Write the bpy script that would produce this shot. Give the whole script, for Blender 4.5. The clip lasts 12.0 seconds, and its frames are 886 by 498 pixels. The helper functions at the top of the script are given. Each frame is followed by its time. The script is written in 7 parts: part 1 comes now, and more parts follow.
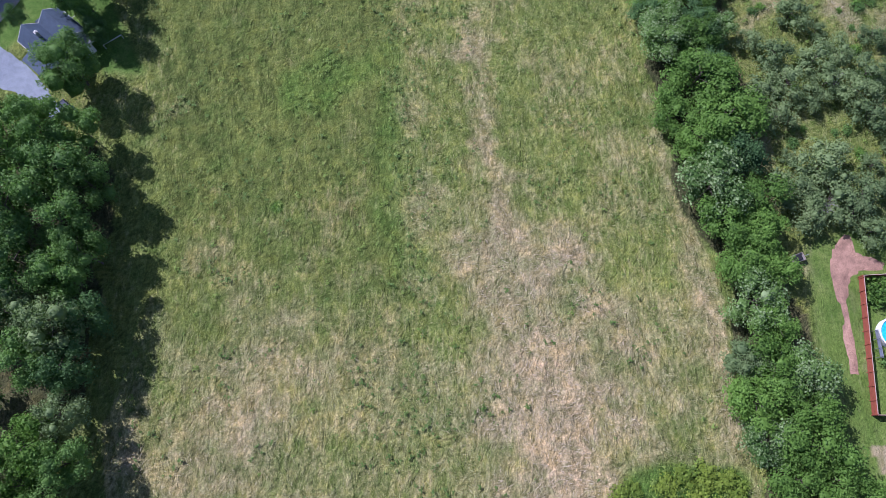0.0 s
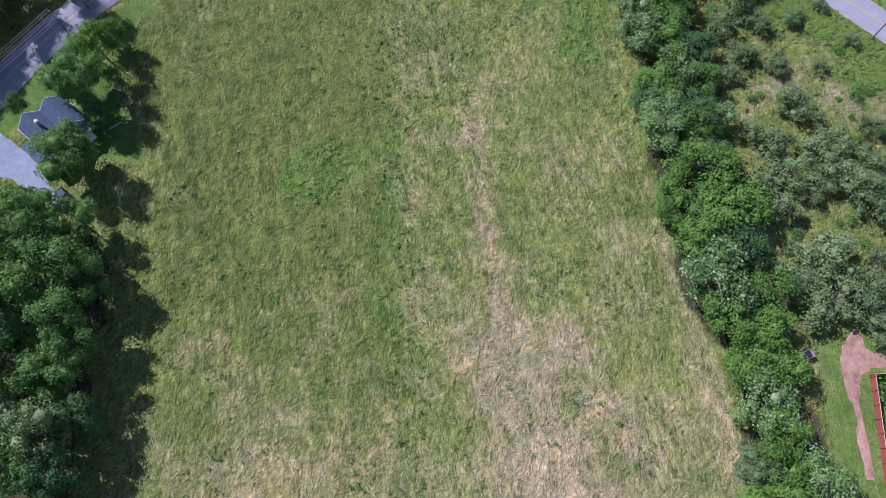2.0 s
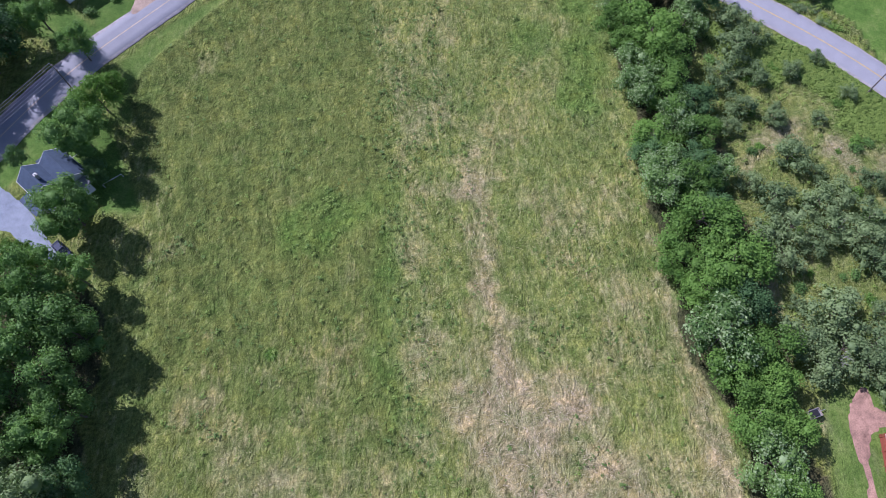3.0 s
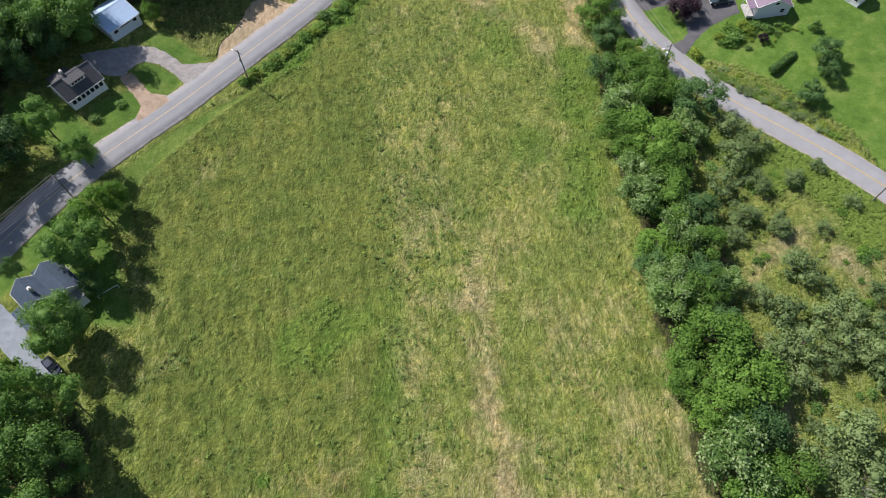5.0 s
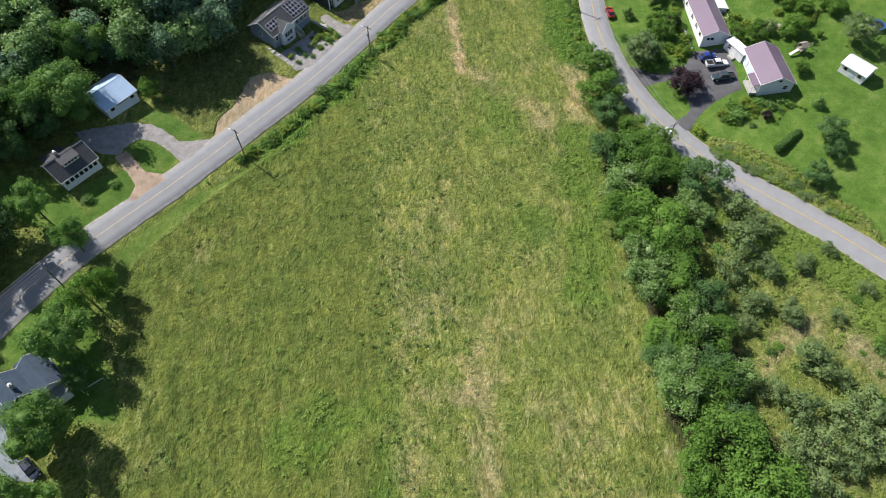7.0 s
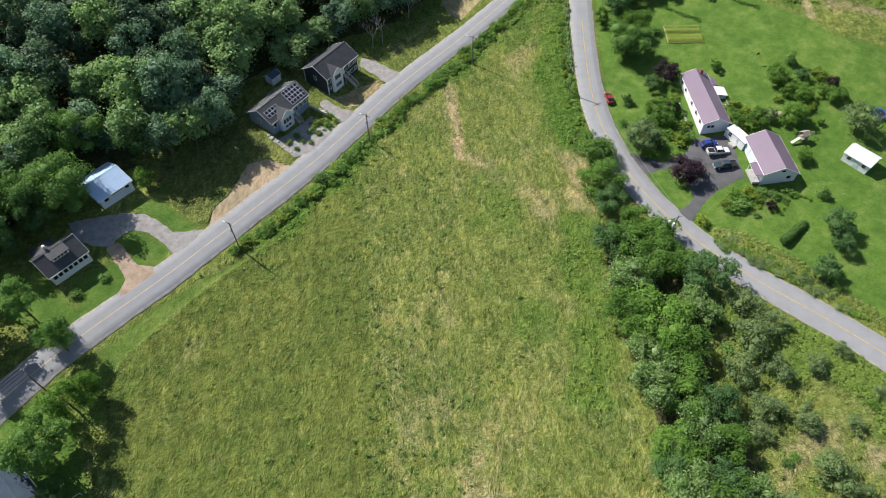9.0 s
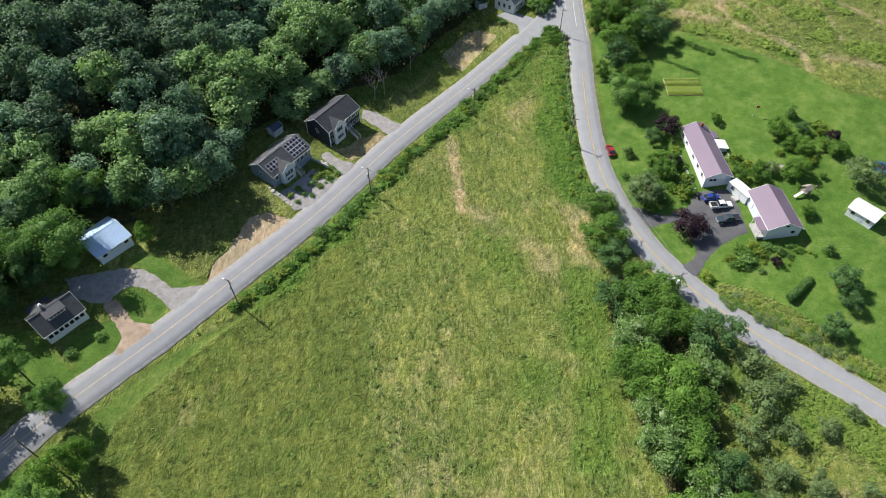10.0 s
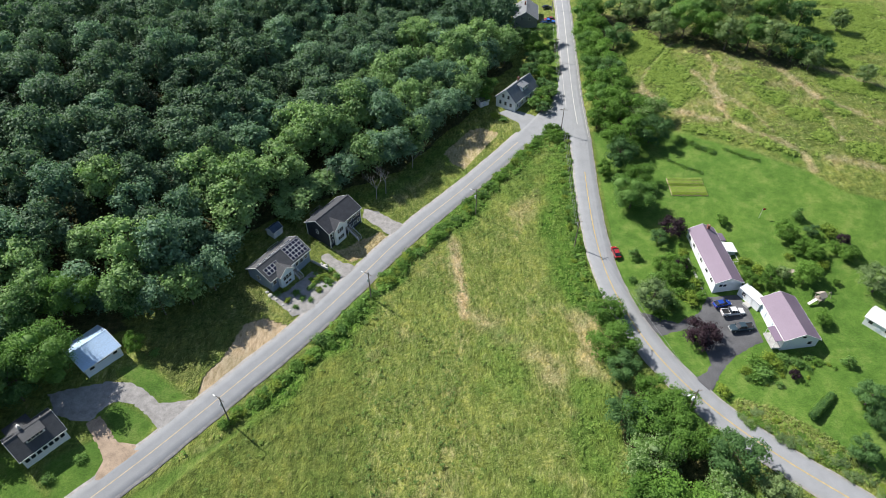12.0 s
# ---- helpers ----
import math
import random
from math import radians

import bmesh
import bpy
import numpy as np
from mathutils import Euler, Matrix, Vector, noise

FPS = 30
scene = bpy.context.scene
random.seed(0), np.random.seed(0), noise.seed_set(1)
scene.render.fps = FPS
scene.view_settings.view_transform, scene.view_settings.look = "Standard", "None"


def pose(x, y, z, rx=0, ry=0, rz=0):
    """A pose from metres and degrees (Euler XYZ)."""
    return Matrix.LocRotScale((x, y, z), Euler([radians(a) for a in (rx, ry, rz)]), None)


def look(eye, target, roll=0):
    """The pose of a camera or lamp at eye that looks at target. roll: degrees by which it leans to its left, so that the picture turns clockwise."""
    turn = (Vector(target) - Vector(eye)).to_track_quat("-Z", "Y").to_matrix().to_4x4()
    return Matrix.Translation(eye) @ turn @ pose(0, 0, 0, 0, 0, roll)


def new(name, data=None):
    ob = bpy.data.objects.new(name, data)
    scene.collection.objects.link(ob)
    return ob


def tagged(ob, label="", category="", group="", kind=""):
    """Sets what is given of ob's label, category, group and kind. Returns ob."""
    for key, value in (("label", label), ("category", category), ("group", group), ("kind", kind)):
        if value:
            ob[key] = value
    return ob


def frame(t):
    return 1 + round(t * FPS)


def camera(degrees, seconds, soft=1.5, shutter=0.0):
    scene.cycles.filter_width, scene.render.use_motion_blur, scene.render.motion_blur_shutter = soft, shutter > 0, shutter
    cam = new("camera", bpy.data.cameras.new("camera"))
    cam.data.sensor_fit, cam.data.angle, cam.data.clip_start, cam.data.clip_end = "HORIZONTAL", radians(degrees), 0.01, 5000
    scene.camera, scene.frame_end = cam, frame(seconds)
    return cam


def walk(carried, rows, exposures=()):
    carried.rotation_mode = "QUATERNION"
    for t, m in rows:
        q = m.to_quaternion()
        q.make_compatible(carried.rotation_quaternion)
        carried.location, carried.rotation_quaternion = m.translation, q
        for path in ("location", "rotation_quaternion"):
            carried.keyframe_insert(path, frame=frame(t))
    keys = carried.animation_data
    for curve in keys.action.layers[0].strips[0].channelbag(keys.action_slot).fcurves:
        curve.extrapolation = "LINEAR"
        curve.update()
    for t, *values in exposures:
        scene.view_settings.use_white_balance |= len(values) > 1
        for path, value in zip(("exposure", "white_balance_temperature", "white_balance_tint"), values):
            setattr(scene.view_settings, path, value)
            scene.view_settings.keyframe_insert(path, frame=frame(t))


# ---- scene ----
cam = camera(71.0, 12.0, soft=0.65)
# seconds, eye x, y, z, yaw, pitch, roll
PATH = [
    (0.0, 0.00, 0.00, 108.00, 0.00, -72.59, -0.02),
    (0.5, -0.03, 2.47, 108.51, 0.03, -71.96, 0.02),
    (1.0, -0.05, 4.85, 108.83, 0.11, -71.05, 0.01),
    (1.5, 0.11, 7.23, 108.97, 0.18, -69.93, -0.01),
    (2.0, 0.13, 9.92, 109.11, 0.18, -68.90, 0.01),
    (2.5, 0.17, 12.56, 109.46, 0.17, -67.70, 0.06),
    (3.0, 0.00, 14.82, 109.88, 0.04, -66.25, 0.13),
    (5.0, -0.25, 25.27, 112.09, 0.20, -60.68, 0.08),
    (5.5, -0.13, 27.92, 112.37, 0.28, -59.38, 0.02),
    (6.0, -0.21, 30.60, 112.58, 0.24, -58.30, 0.06),
    (6.5, -0.38, 33.31, 113.04, 0.22, -57.70, 0.08),
    (8.5, 0.22, 44.33, 115.27, 0.37, -54.18, 0.01),
    (9.0, 0.37, 46.88, 116.09, 0.50, -52.61, -0.09),
    (9.5, 0.19, 49.48, 117.21, 0.54, -51.10, -0.10),
    (10.0, 0.00, 52.03, 118.15, 0.54, -49.52, -0.10),
    (10.5, 0.16, 54.47, 118.76, 0.61, -48.03, -0.14),
    (11.0, 0.03, 57.02, 119.24, 0.56, -46.50, -0.08),
    (11.5, -0.30, 59.44, 119.82, 0.52, -44.79, -0.01),
    (12.0, -0.57, 62.17, 120.97, 0.58, -43.09, -0.07),
]


def aim(x, y, z, yaw, pitch, roll):
    a, b = radians(yaw), radians(pitch)
    way = Vector((-math.sin(a) * math.cos(b), math.cos(a) * math.cos(b), math.sin(b)))
    eye = Vector((x, y, z))
    return look(eye, eye + 100 * way, roll)


walk(cam, [(t, aim(*row)) for t, *row in PATH],
     exposures=[(0.0, 0.40, 5300, 35), (3.2, 0.46, 5300, 37), (4.8, 0.53, 6350, 18), (8.5, 0.54, 6380, 12), (12.0, 0.68, 6300, 10)])

# ---- sky and sun: the shadows run to +x and -y ----
SUN_FROM = Vector((-0.81, 0.59, 0.0)).normalized()
SUN_UP = radians(43)
world = bpy.data.worlds.new("sky")
scene.world = world
world.use_nodes = True
sky = world.node_tree.nodes.new("ShaderNodeTexSky")
sky.sky_type = "NISHITA"
sky.sun_disc = False
sky.sun_elevation = SUN_UP
sky.sun_rotation = math.atan2(SUN_FROM.x, SUN_FROM.y)
back = world.node_tree.nodes["Background"]
back.inputs["Strength"].default_value = 0.075
world.node_tree.links.new(sky.outputs["Color"], back.inputs["Color"])
sun_data = bpy.data.lights.new("sun", "SUN")
sun_data.energy, sun_data.angle, sun_data.color = 4.8, radians(0.53), (1.0, 0.95, 0.87)
sun = new("sun", sun_data)
sun_way = Vector((SUN_FROM.x * math.cos(SUN_UP), SUN_FROM.y * math.cos(SUN_UP), math.sin(SUN_UP)))
sun.matrix_world = look(sun_way * 300, (0, 0, 0))

# ---- the lie of the land ----


def soft_clamp(v, lo, hi, s):
    return lo + s * np.log1p(np.exp((v - lo) / s)) - s * np.log1p(np.exp((v - hi) / s))


def land(x, y):
    """Height of the ground: a shallow bowl that rises to both sides and ahead."""
    u = soft_clamp(np.asarray(x, float), -97, 97, 8.6) / 54
    v = (soft_clamp(np.asarray(y, float), 11, 259, 13) - 129.6) / 108
    return -2.98 - 0.222 * u + 1.713 * v + 2.477 * u * u - 0.038 * u * v + 2.803 * v * v + 2.026 * u * u * v


def ground(x, y):
    return float(land(x, y))


_lattice = np.random.RandomState(7).rand(8, 256, 256)


def patches(x, y, size, seed=0, ridged=False):
    """Smooth value noise from 0 to 1, with features of about that size in metres."""
    px, py = np.asarray(x, float) / size + 37.3 * seed, np.asarray(y, float) / size + 11.7 * seed
    ix, iy = np.floor(px).astype(int), np.floor(py).astype(int)
    fx, fy = px - ix, py - iy
    fx, fy = fx * fx * (3 - 2 * fx), fy * fy * (3 - 2 * fy)
    g = _lattice[seed % 8]
    a, b = g[ix % 256, iy % 256], g[(ix + 1) % 256, iy % 256]
    c, d = g[ix % 256, (iy + 1) % 256], g[(ix + 1) % 256, (iy + 1) % 256]
    n = (a * (1 - fx) + b * fx) * (1 - fy) + (c * (1 - fx) + d * fx) * fy
    return 1 - np.abs(2 * n - 1) if ridged else n


def flow(x, y):
    """The way, as an angle, in which the long grass lies."""
    return patches(x, y, 9, 2) * 7 + patches(x, y, 2.8, 3) * 3.4


def swirl(x, y, reach=4, cell=0.28):
    """Streaks that follow the lie of the grass, from 0 to 1."""
    total = np.zeros(np.shape(x))
    for sign in (-1, 1):
        px, py = np.array(x, float), np.array(y, float)
        for i in range(reach):
            ix, iy = np.floor(px / cell).astype(int), np.floor(py / cell).astype(int)
            total += _lattice[1][ix % 256, iy % 256] + _lattice[2][(ix // 7) % 256, (iy + 3 * ix) % 256]
            a = flow(px, py)
            px += sign * np.cos(a) * cell
            py += sign * np.sin(a) * cell
    total /= 4 * reach
    return np.clip(0.5 + (total - 0.5) * 2.1, 0, 1)


def step(a, b, v):
    w = np.clip((np.asarray(v, float) - a) / (b - a), 0, 1)
    return w * w * (3 - 2 * w)


def off_line(x, y, line):
    """Distance from the points to a polyline."""
    best = np.full(np.shape(x), 1e9)
    for (ax, ay), (bx, by) in zip(line, line[1:]):
        dx, dy = bx - ax, by - ay
        w = np.clip(((x - ax) * dx + (y - ay) * dy) / (dx * dx + dy * dy), 0, 1)
        best = np.minimum(best, np.hypot(x - ax - w * dx, y - ay - w * dy))
    return best


def inside(x, y, poly):
    """Whether points lie in a polygon."""
    x, y = np.asarray(x, float), np.asarray(y, float)
    hit = np.zeros(np.shape(x), bool)
    for (ax, ay), (bx, by) in zip(poly, poly[1:] + poly[:1]):
        if ay == by:
            continue
        hit ^= ((ay > y) != (by > y)) & (x < (bx - ax) * (y - ay) / (by - ay) + ax)
    return hit


def smooth_line(points, gap):
    """A Catmull-Rom curve through plan points, cut into even steps."""
    pts = [Vector(p) for p in points]
    pts = [2 * pts[0] - pts[1], *pts, 2 * pts[-1] - pts[-2]]
    fine = []
    for a, b, c, d in zip(pts, pts[1:], pts[2:], pts[3:]):
        for i in range(16):
            t = i / 16
            fine.append(0.5 * (2 * b + (c - a) * t + (2 * a - 5 * b + 4 * c - d) * t * t + (3 * b - a - 3 * c + d) * t ** 3))
    fine.append(pts[-2])
    out, left = [fine[0]], gap
    for a, b in zip(fine, fine[1:]):
        seg = (b - a).length
        pos = 0.0
        while seg - pos >= left and seg > 0:
            pos += left
            out.append(a.lerp(b, pos / seg))
            left = gap
        left -= seg - pos
    out.append(fine[-1])
    return out


# ---- mesh helpers ----


def mesh_of(name, verts, faces, mats, smooth=False, index=None):
    me = bpy.data.meshes.new(name)
    me.from_pydata([tuple(v) for v in verts], [], faces)
    for m in mats if isinstance(mats, (list, tuple)) else [mats]:
        me.materials.append(m)
    if index is not None:
        me.polygons.foreach_set("material_index", index)
    if smooth:
        me.polygons.foreach_set("use_smooth", [True] * len(me.polygons))
    me.update()
    return me


def part(name, bm, material, parent=None, label="", smooth=False):
    """Links a bmesh as one mesh object under a thing or a part."""
    me = bpy.data.meshes.new(name)
    bm.to_mesh(me)
    bm.free()
    me.materials.append(material)
    if smooth:
        me.polygons.foreach_set("use_smooth", [True] * len(me.polygons))
    ob = new(name, me)
    ob.parent = parent
    return tagged(ob, label)


def box(bm, x0, x1, y0, y1, z0, z1, bevel=0.0, m=None):
    r = bmesh.ops.create_cube(bm, size=1)
    vs = r["verts"]
    bmesh.ops.scale(bm, verts=vs, vec=(x1 - x0, y1 - y0, z1 - z0))
    bmesh.ops.translate(bm, verts=vs, vec=((x0 + x1) / 2, (y0 + y1) / 2, (z0 + z1) / 2))
    if bevel:
        es = list({e for v in vs for e in v.link_edges})
        r = bmesh.ops.bevel(bm, geom=es, offset=bevel, segments=2, affect="EDGES", profile=0.5)
        vs = list({v for f in r["faces"] for v in f.verts} | {v for v in vs if v.is_valid})
    if m is not None:
        bmesh.ops.transform(bm, matrix=m, verts=[v for v in vs if v.is_valid])
    return bm


def boxed(*a, **k):
    return box(bmesh.new(), *a, **k)


def solid(bm, pts, thick):
    """A slab: the polygon given, thickened straight down by thick."""
    top = [bm.verts.new(p) for p in pts]
    low = [bm.verts.new((p[0], p[1], p[2] - thick)) for p in pts]
    bm.faces.new(top)
    bm.faces.new(low[::-1])
    for i in range(len(pts)):
        j = (i + 1) % len(pts)
        bm.faces.new((top[j], top[i], low[i], low[j]))
    bmesh.ops.recalc_face_normals(bm, faces=bm.faces)
    return bm


def prism(bm, pts, axis, a, b):
    """A polygon of two coordinates pushed along axis 'x' or 'y' from a to b."""
    put = (lambda p, d: (d, p[0], p[1])) if axis == "x" else (lambda p, d: (p[0], d, p[1]))
    one, two = [bm.verts.new(put(p, a)) for p in pts], [bm.verts.new(put(p, b)) for p in pts]
    bm.faces.new(one)
    bm.faces.new(two[::-1])
    for i in range(len(pts)):
        j = (i + 1) % len(pts)
        bm.faces.new((one[j], one[i], two[i], two[j]))
    bmesh.ops.recalc_face_normals(bm, faces=bm.faces)
    return bm


def rod(bm, a, b, r0, r1=None, n=8):
    a, b = Vector(a), Vector(b)
    r1 = r0 if r1 is None else r1
    q = (b - a).to_track_quat("Z", "Y")
    rings = []
    for c, r in ((a, r0), (b, r1)):
        rings.append([bm.verts.new(c + q @ Vector((r * math.cos(2 * math.pi * i / n), r * math.sin(2 * math.pi * i / n), 0))) for i in range(n)])
    for i in range(n):
        j = (i + 1) % n
        bm.faces.new((rings[0][i], rings[0][j], rings[1][j], rings[1][i]))
    bm.faces.new(rings[0][::-1])
    bm.faces.new(rings[1])
    return bm


def thing(name, m, label, category, group="", kind=""):
    """An Empty at the base of a thing, which parents its parts."""
    ob = new(name)
    ob.empty_display_size = 0.3
    ob.matrix_world = m
    return tagged(ob, label, category, group, kind)


def spot(x, y, turn=0.0, lift=0.0):
    return pose(x, y, ground(x, y) + lift, 0, 0, turn)


# ---- materials ----


def nodes_of(name, rough=0.9, metal=0.0, spec=0.3):
    mat = bpy.data.materials.new(name)
    mat.use_nodes = True
    nt = mat.node_tree
    b = nt.nodes["Principled BSDF"]
    b.inputs["Roughness"].default_value = rough
    b.inputs["Metallic"].default_value = metal
    b.inputs["Specular IOR Level"].default_value = spec
    return mat, nt, b


def noise_node(nt, scale, detail=4.0, rough=0.6, vector=None, dims="3D"):
    n = nt.nodes.new("ShaderNodeTexNoise")
    n.noise_dimensions = dims
    n.inputs["Scale"].default_value = scale
    n.inputs["Detail"].default_value = detail
    n.inputs["Roughness"].default_value = rough
    if vector is not None:
        nt.links.new(vector, n.inputs["Vector"])
    return n.outputs["Fac"]


def ramp(nt, fac, stops):
    r = nt.nodes.new("ShaderNodeValToRGB")
    while len(r.color_ramp.elements) < len(stops):
        r.color_ramp.elements.new(0.5)
    for e, (p, c) in zip(r.color_ramp.elements, stops):
        e.position, e.color = p, (*c, 1) if len(c) == 3 else c
    nt.links.new(fac, r.inputs["Fac"])
    return r.outputs["Color"]


def mix(nt, fac, a, b, how="MIX"):
    n = nt.nodes.new("ShaderNodeMix")
    n.data_type, n.blend_type = "RGBA", how
    for sock, v in ((n.inputs[0], fac), (n.inputs[6], a), (n.inputs[7], b)):
        if isinstance(v, bpy.types.NodeSocket):
            nt.links.new(v, sock)
        elif isinstance(v, (int, float)):
            sock.default_value = v
        else:
            sock.default_value = (*v, 1)
    return n.outputs[2]


def math_node(nt, op, a, b=0.0):
    n = nt.nodes.new("ShaderNodeMath")
    n.operation = op
    for sock, v in zip(n.inputs, (a, b)):
        if isinstance(v, bpy.types.NodeSocket):
            nt.links.new(v, sock)
        else:
            sock.default_value = v
    return n.outputs[0]


def attr(nt, name):
    n = nt.nodes.new("ShaderNodeAttribute")
    n.attribute_name = name
    return n.outputs["Fac"]


def bump(nt, b, height, strength=0.4, distance=0.1):
    n = nt.nodes.new("ShaderNodeBump")
    n.inputs["Strength"].default_value, n.inputs["Distance"].default_value = strength, distance
    nt.links.new(height, n.inputs["Height"])
    nt.links.new(n.outputs["Normal"], b.inputs["Normal"])


def place(nt, stretch=(1, 1, 1), turn=0.0):
    t = nt.nodes.new("ShaderNodeTexCoord")
    m = nt.nodes.new("ShaderNodeMapping")
    m.inputs["Scale"].default_value = stretch
    m.inputs["Rotation"].default_value = (0, 0, turn)
    nt.links.new(t.outputs["Object"], m.inputs["Vector"])
    return m.outputs["Vector"]


def plain(name, colour, rough=0.7, metal=0.0, grain=3.0, vary=0.18, spec=0.3, relief=0.0, stretch=(1, 1, 1)):
    """A painted or natural surface: its colour with grain and broad stains."""
    mat, nt, b = nodes_of(name, rough, metal, spec)
    v = place(nt, stretch)
    dark, pale = tuple(c * (1 - vary) for c in colour), tuple(min(1, c * (1 + vary)) for c in colour)
    fine = ramp(nt, noise_node(nt, grain * 6, 3, 0.6, v), [(0.3, dark), (0.7, pale)])
    broad = ramp(nt, noise_node(nt, grain * 0.35, 4, 0.6, v), [(0.3, (1 - vary,) * 3), (0.7, (1 + vary * 0.4,) * 3)])
    nt.links.new(mix(nt, 1.0, fine, broad, "MULTIPLY"), b.inputs["Base Color"])
    if relief:
        bump(nt, b, noise_node(nt, grain * 8, 4, 0.6, v), 0.5, relief)
    return mat


def leafy(name, low, high, through_light=0.25, fleck=None):
    """Leaves: each leaf, spray and tree a little different, with some light coming through; fleck: the colour of turned leaves or blossom."""
    mat, nt, b = nodes_of(name, 0.6, 0, 0.22)
    g = nt.nodes.new("ShaderNodeNewGeometry")
    o = nt.nodes.new("ShaderNodeObjectInfo")
    tone = noise_node(nt, 0.75, 2, 0.5, place(nt))
    f = math_node(nt, "ADD", math_node(nt, "MULTIPLY", g.outputs["Random Per Island"], 0.32), math_node(nt, "MULTIPLY", o.outputs["Random"], 0.36))
    f = math_node(nt, "ADD", f, math_node(nt, "MULTIPLY", math_node(nt, "SUBTRACT", tone, 0.25), 0.56))
    mid = tuple((a + c) / 2 for a, c in zip(low, high))
    col = ramp(nt, f, [(0.12, low), (0.5, mid), (0.92, high)])
    if fleck:
        spot_on = math_node(nt, "ADD", g.outputs["Random Per Island"], math_node(nt, "MULTIPLY", math_node(nt, "SUBTRACT", tone, 0.5), 1.6))
        col = mix(nt, ramp(nt, spot_on, [(0.66, (0, 0, 0)), (0.74, (1, 1, 1))]), col, fleck)
    nt.links.new(col, b.inputs["Base Color"])
    bump(nt, b, noise_node(nt, 3.2, 3, 0.7, place(nt)), 0.4, 0.2)
    t = nt.nodes.new("ShaderNodeBsdfTranslucent")
    nt.links.new(mix(nt, 1.0, col, (1.0, 1.12, 0.72), "MULTIPLY"), t.inputs["Color"])
    m = nt.nodes.new("ShaderNodeMixShader")
    m.inputs[0].default_value = through_light * 0.8
    nt.links.new(b.outputs[0], m.inputs[1])
    nt.links.new(t.outputs[0], m.inputs[2])
    nt.links.new(m.outputs[0], nt.nodes["Material Output"].inputs["Surface"])
    return mat


asphalt = plain("asphalt", (0.262, 0.268, 0.276), 0.9, grain=1.2, vary=0.09, relief=0.01)
dark_asphalt = plain("dark_asphalt", (0.10, 0.10, 0.105), 0.9, grain=1.0, vary=0.25, relief=0.01)
gravel = plain("gravel", (0.31, 0.295, 0.28), 0.95, grain=2.2, vary=0.3, relief=0.03)
red_earth = plain("red_earth", (0.38, 0.29, 0.21), 0.95, grain=1.5, vary=0.35, relief=0.03)
pale_gravel = plain("pale_gravel", (0.25, 0.285, 0.32), 0.95, grain=2.2, vary=0.2, relief=0.03)
pink_earth = plain("pink_earth", (0.37, 0.225, 0.155), 0.95, grain=1.5, vary=0.5, relief=0.03)
sand = plain("sand", (0.40, 0.32, 0.22), 0.95, grain=1.5, vary=0.3, relief=0.03)
yellow_paint = plain("yellow_paint", (0.48, 0.36, 0.14), 0.8, grain=4, vary=0.35)
white_paint = plain("white_paint", (0.72, 0.72, 0.7), 0.6, grain=1.0, vary=0.08)
faded_paint = plain("faded_paint", (0.50, 0.41, 0.28), 0.8, grain=4, vary=0.3)
line_paint = plain("line_paint", (0.55, 0.54, 0.5), 0.8, grain=4, vary=0.3)
bark = plain("bark", (0.13, 0.105, 0.08), 0.95, grain=3, vary=0.35, relief=0.03, stretch=(1, 1, 0.3))
pale_bark = plain("pale_bark", (0.33, 0.31, 0.28), 0.95, grain=3, vary=0.3, stretch=(1, 1, 0.3))
leaf_maple = leafy("leaf_maple", (0.0627, 0.134, 0.0325), (0.224, 0.392, 0.0896), 0.45)
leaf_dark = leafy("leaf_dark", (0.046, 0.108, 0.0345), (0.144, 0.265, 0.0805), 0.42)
leaf_bright = leafy("leaf_bright", (0.0582, 0.132, 0.019), (0.206, 0.37, 0.0614), 0.45)
leaf_grey = leafy("leaf_grey", (0.091, 0.153, 0.0546), (0.267, 0.358, 0.137), 0.4)
leaf_pale = leafy("leaf_pale", (0.0575, 0.125, 0.0272), (0.23, 0.376, 0.0888), 0.4, fleck=(0.27, 0.37, 0.16))
# extra blue in the wood's leaf colours stands in for haze
leaf_wood = leafy("leaf_wood", (0.0895, 0.168, 0.102), (0.272, 0.419, 0.244), 0.42)
leaf_wood_light = leafy("leaf_wood_light", (0.126, 0.223, 0.0825), (0.377, 0.536, 0.206), 0.42)
leaf_wood_dark = leafy("leaf_wood_dark", (0.0575, 0.111, 0.0662), (0.179, 0.278, 0.151), 0.42)
leaf_weed = leafy("leaf_weed", (0.05, 0.095, 0.02), (0.13, 0.22, 0.045))
leaf_lush = leafy("leaf_lush", (0.10, 0.175, 0.028), (0.27, 0.37, 0.075), 0.35)
leaf_fern = leafy("leaf_fern", (0.16, 0.25, 0.04), (0.42, 0.53, 0.12), 0.4)
leaf_lime = leafy("leaf_lime", (0.10, 0.17, 0.02), (0.26, 0.34, 0.04), 0.3)
leaf_purple = leafy("leaf_purple", (0.010, 0.006, 0.009), (0.038, 0.018, 0.025), 0.1)
leaf_spruce = leafy("leaf_spruce", (0.02, 0.042, 0.022), (0.055, 0.09, 0.045), 0.15)


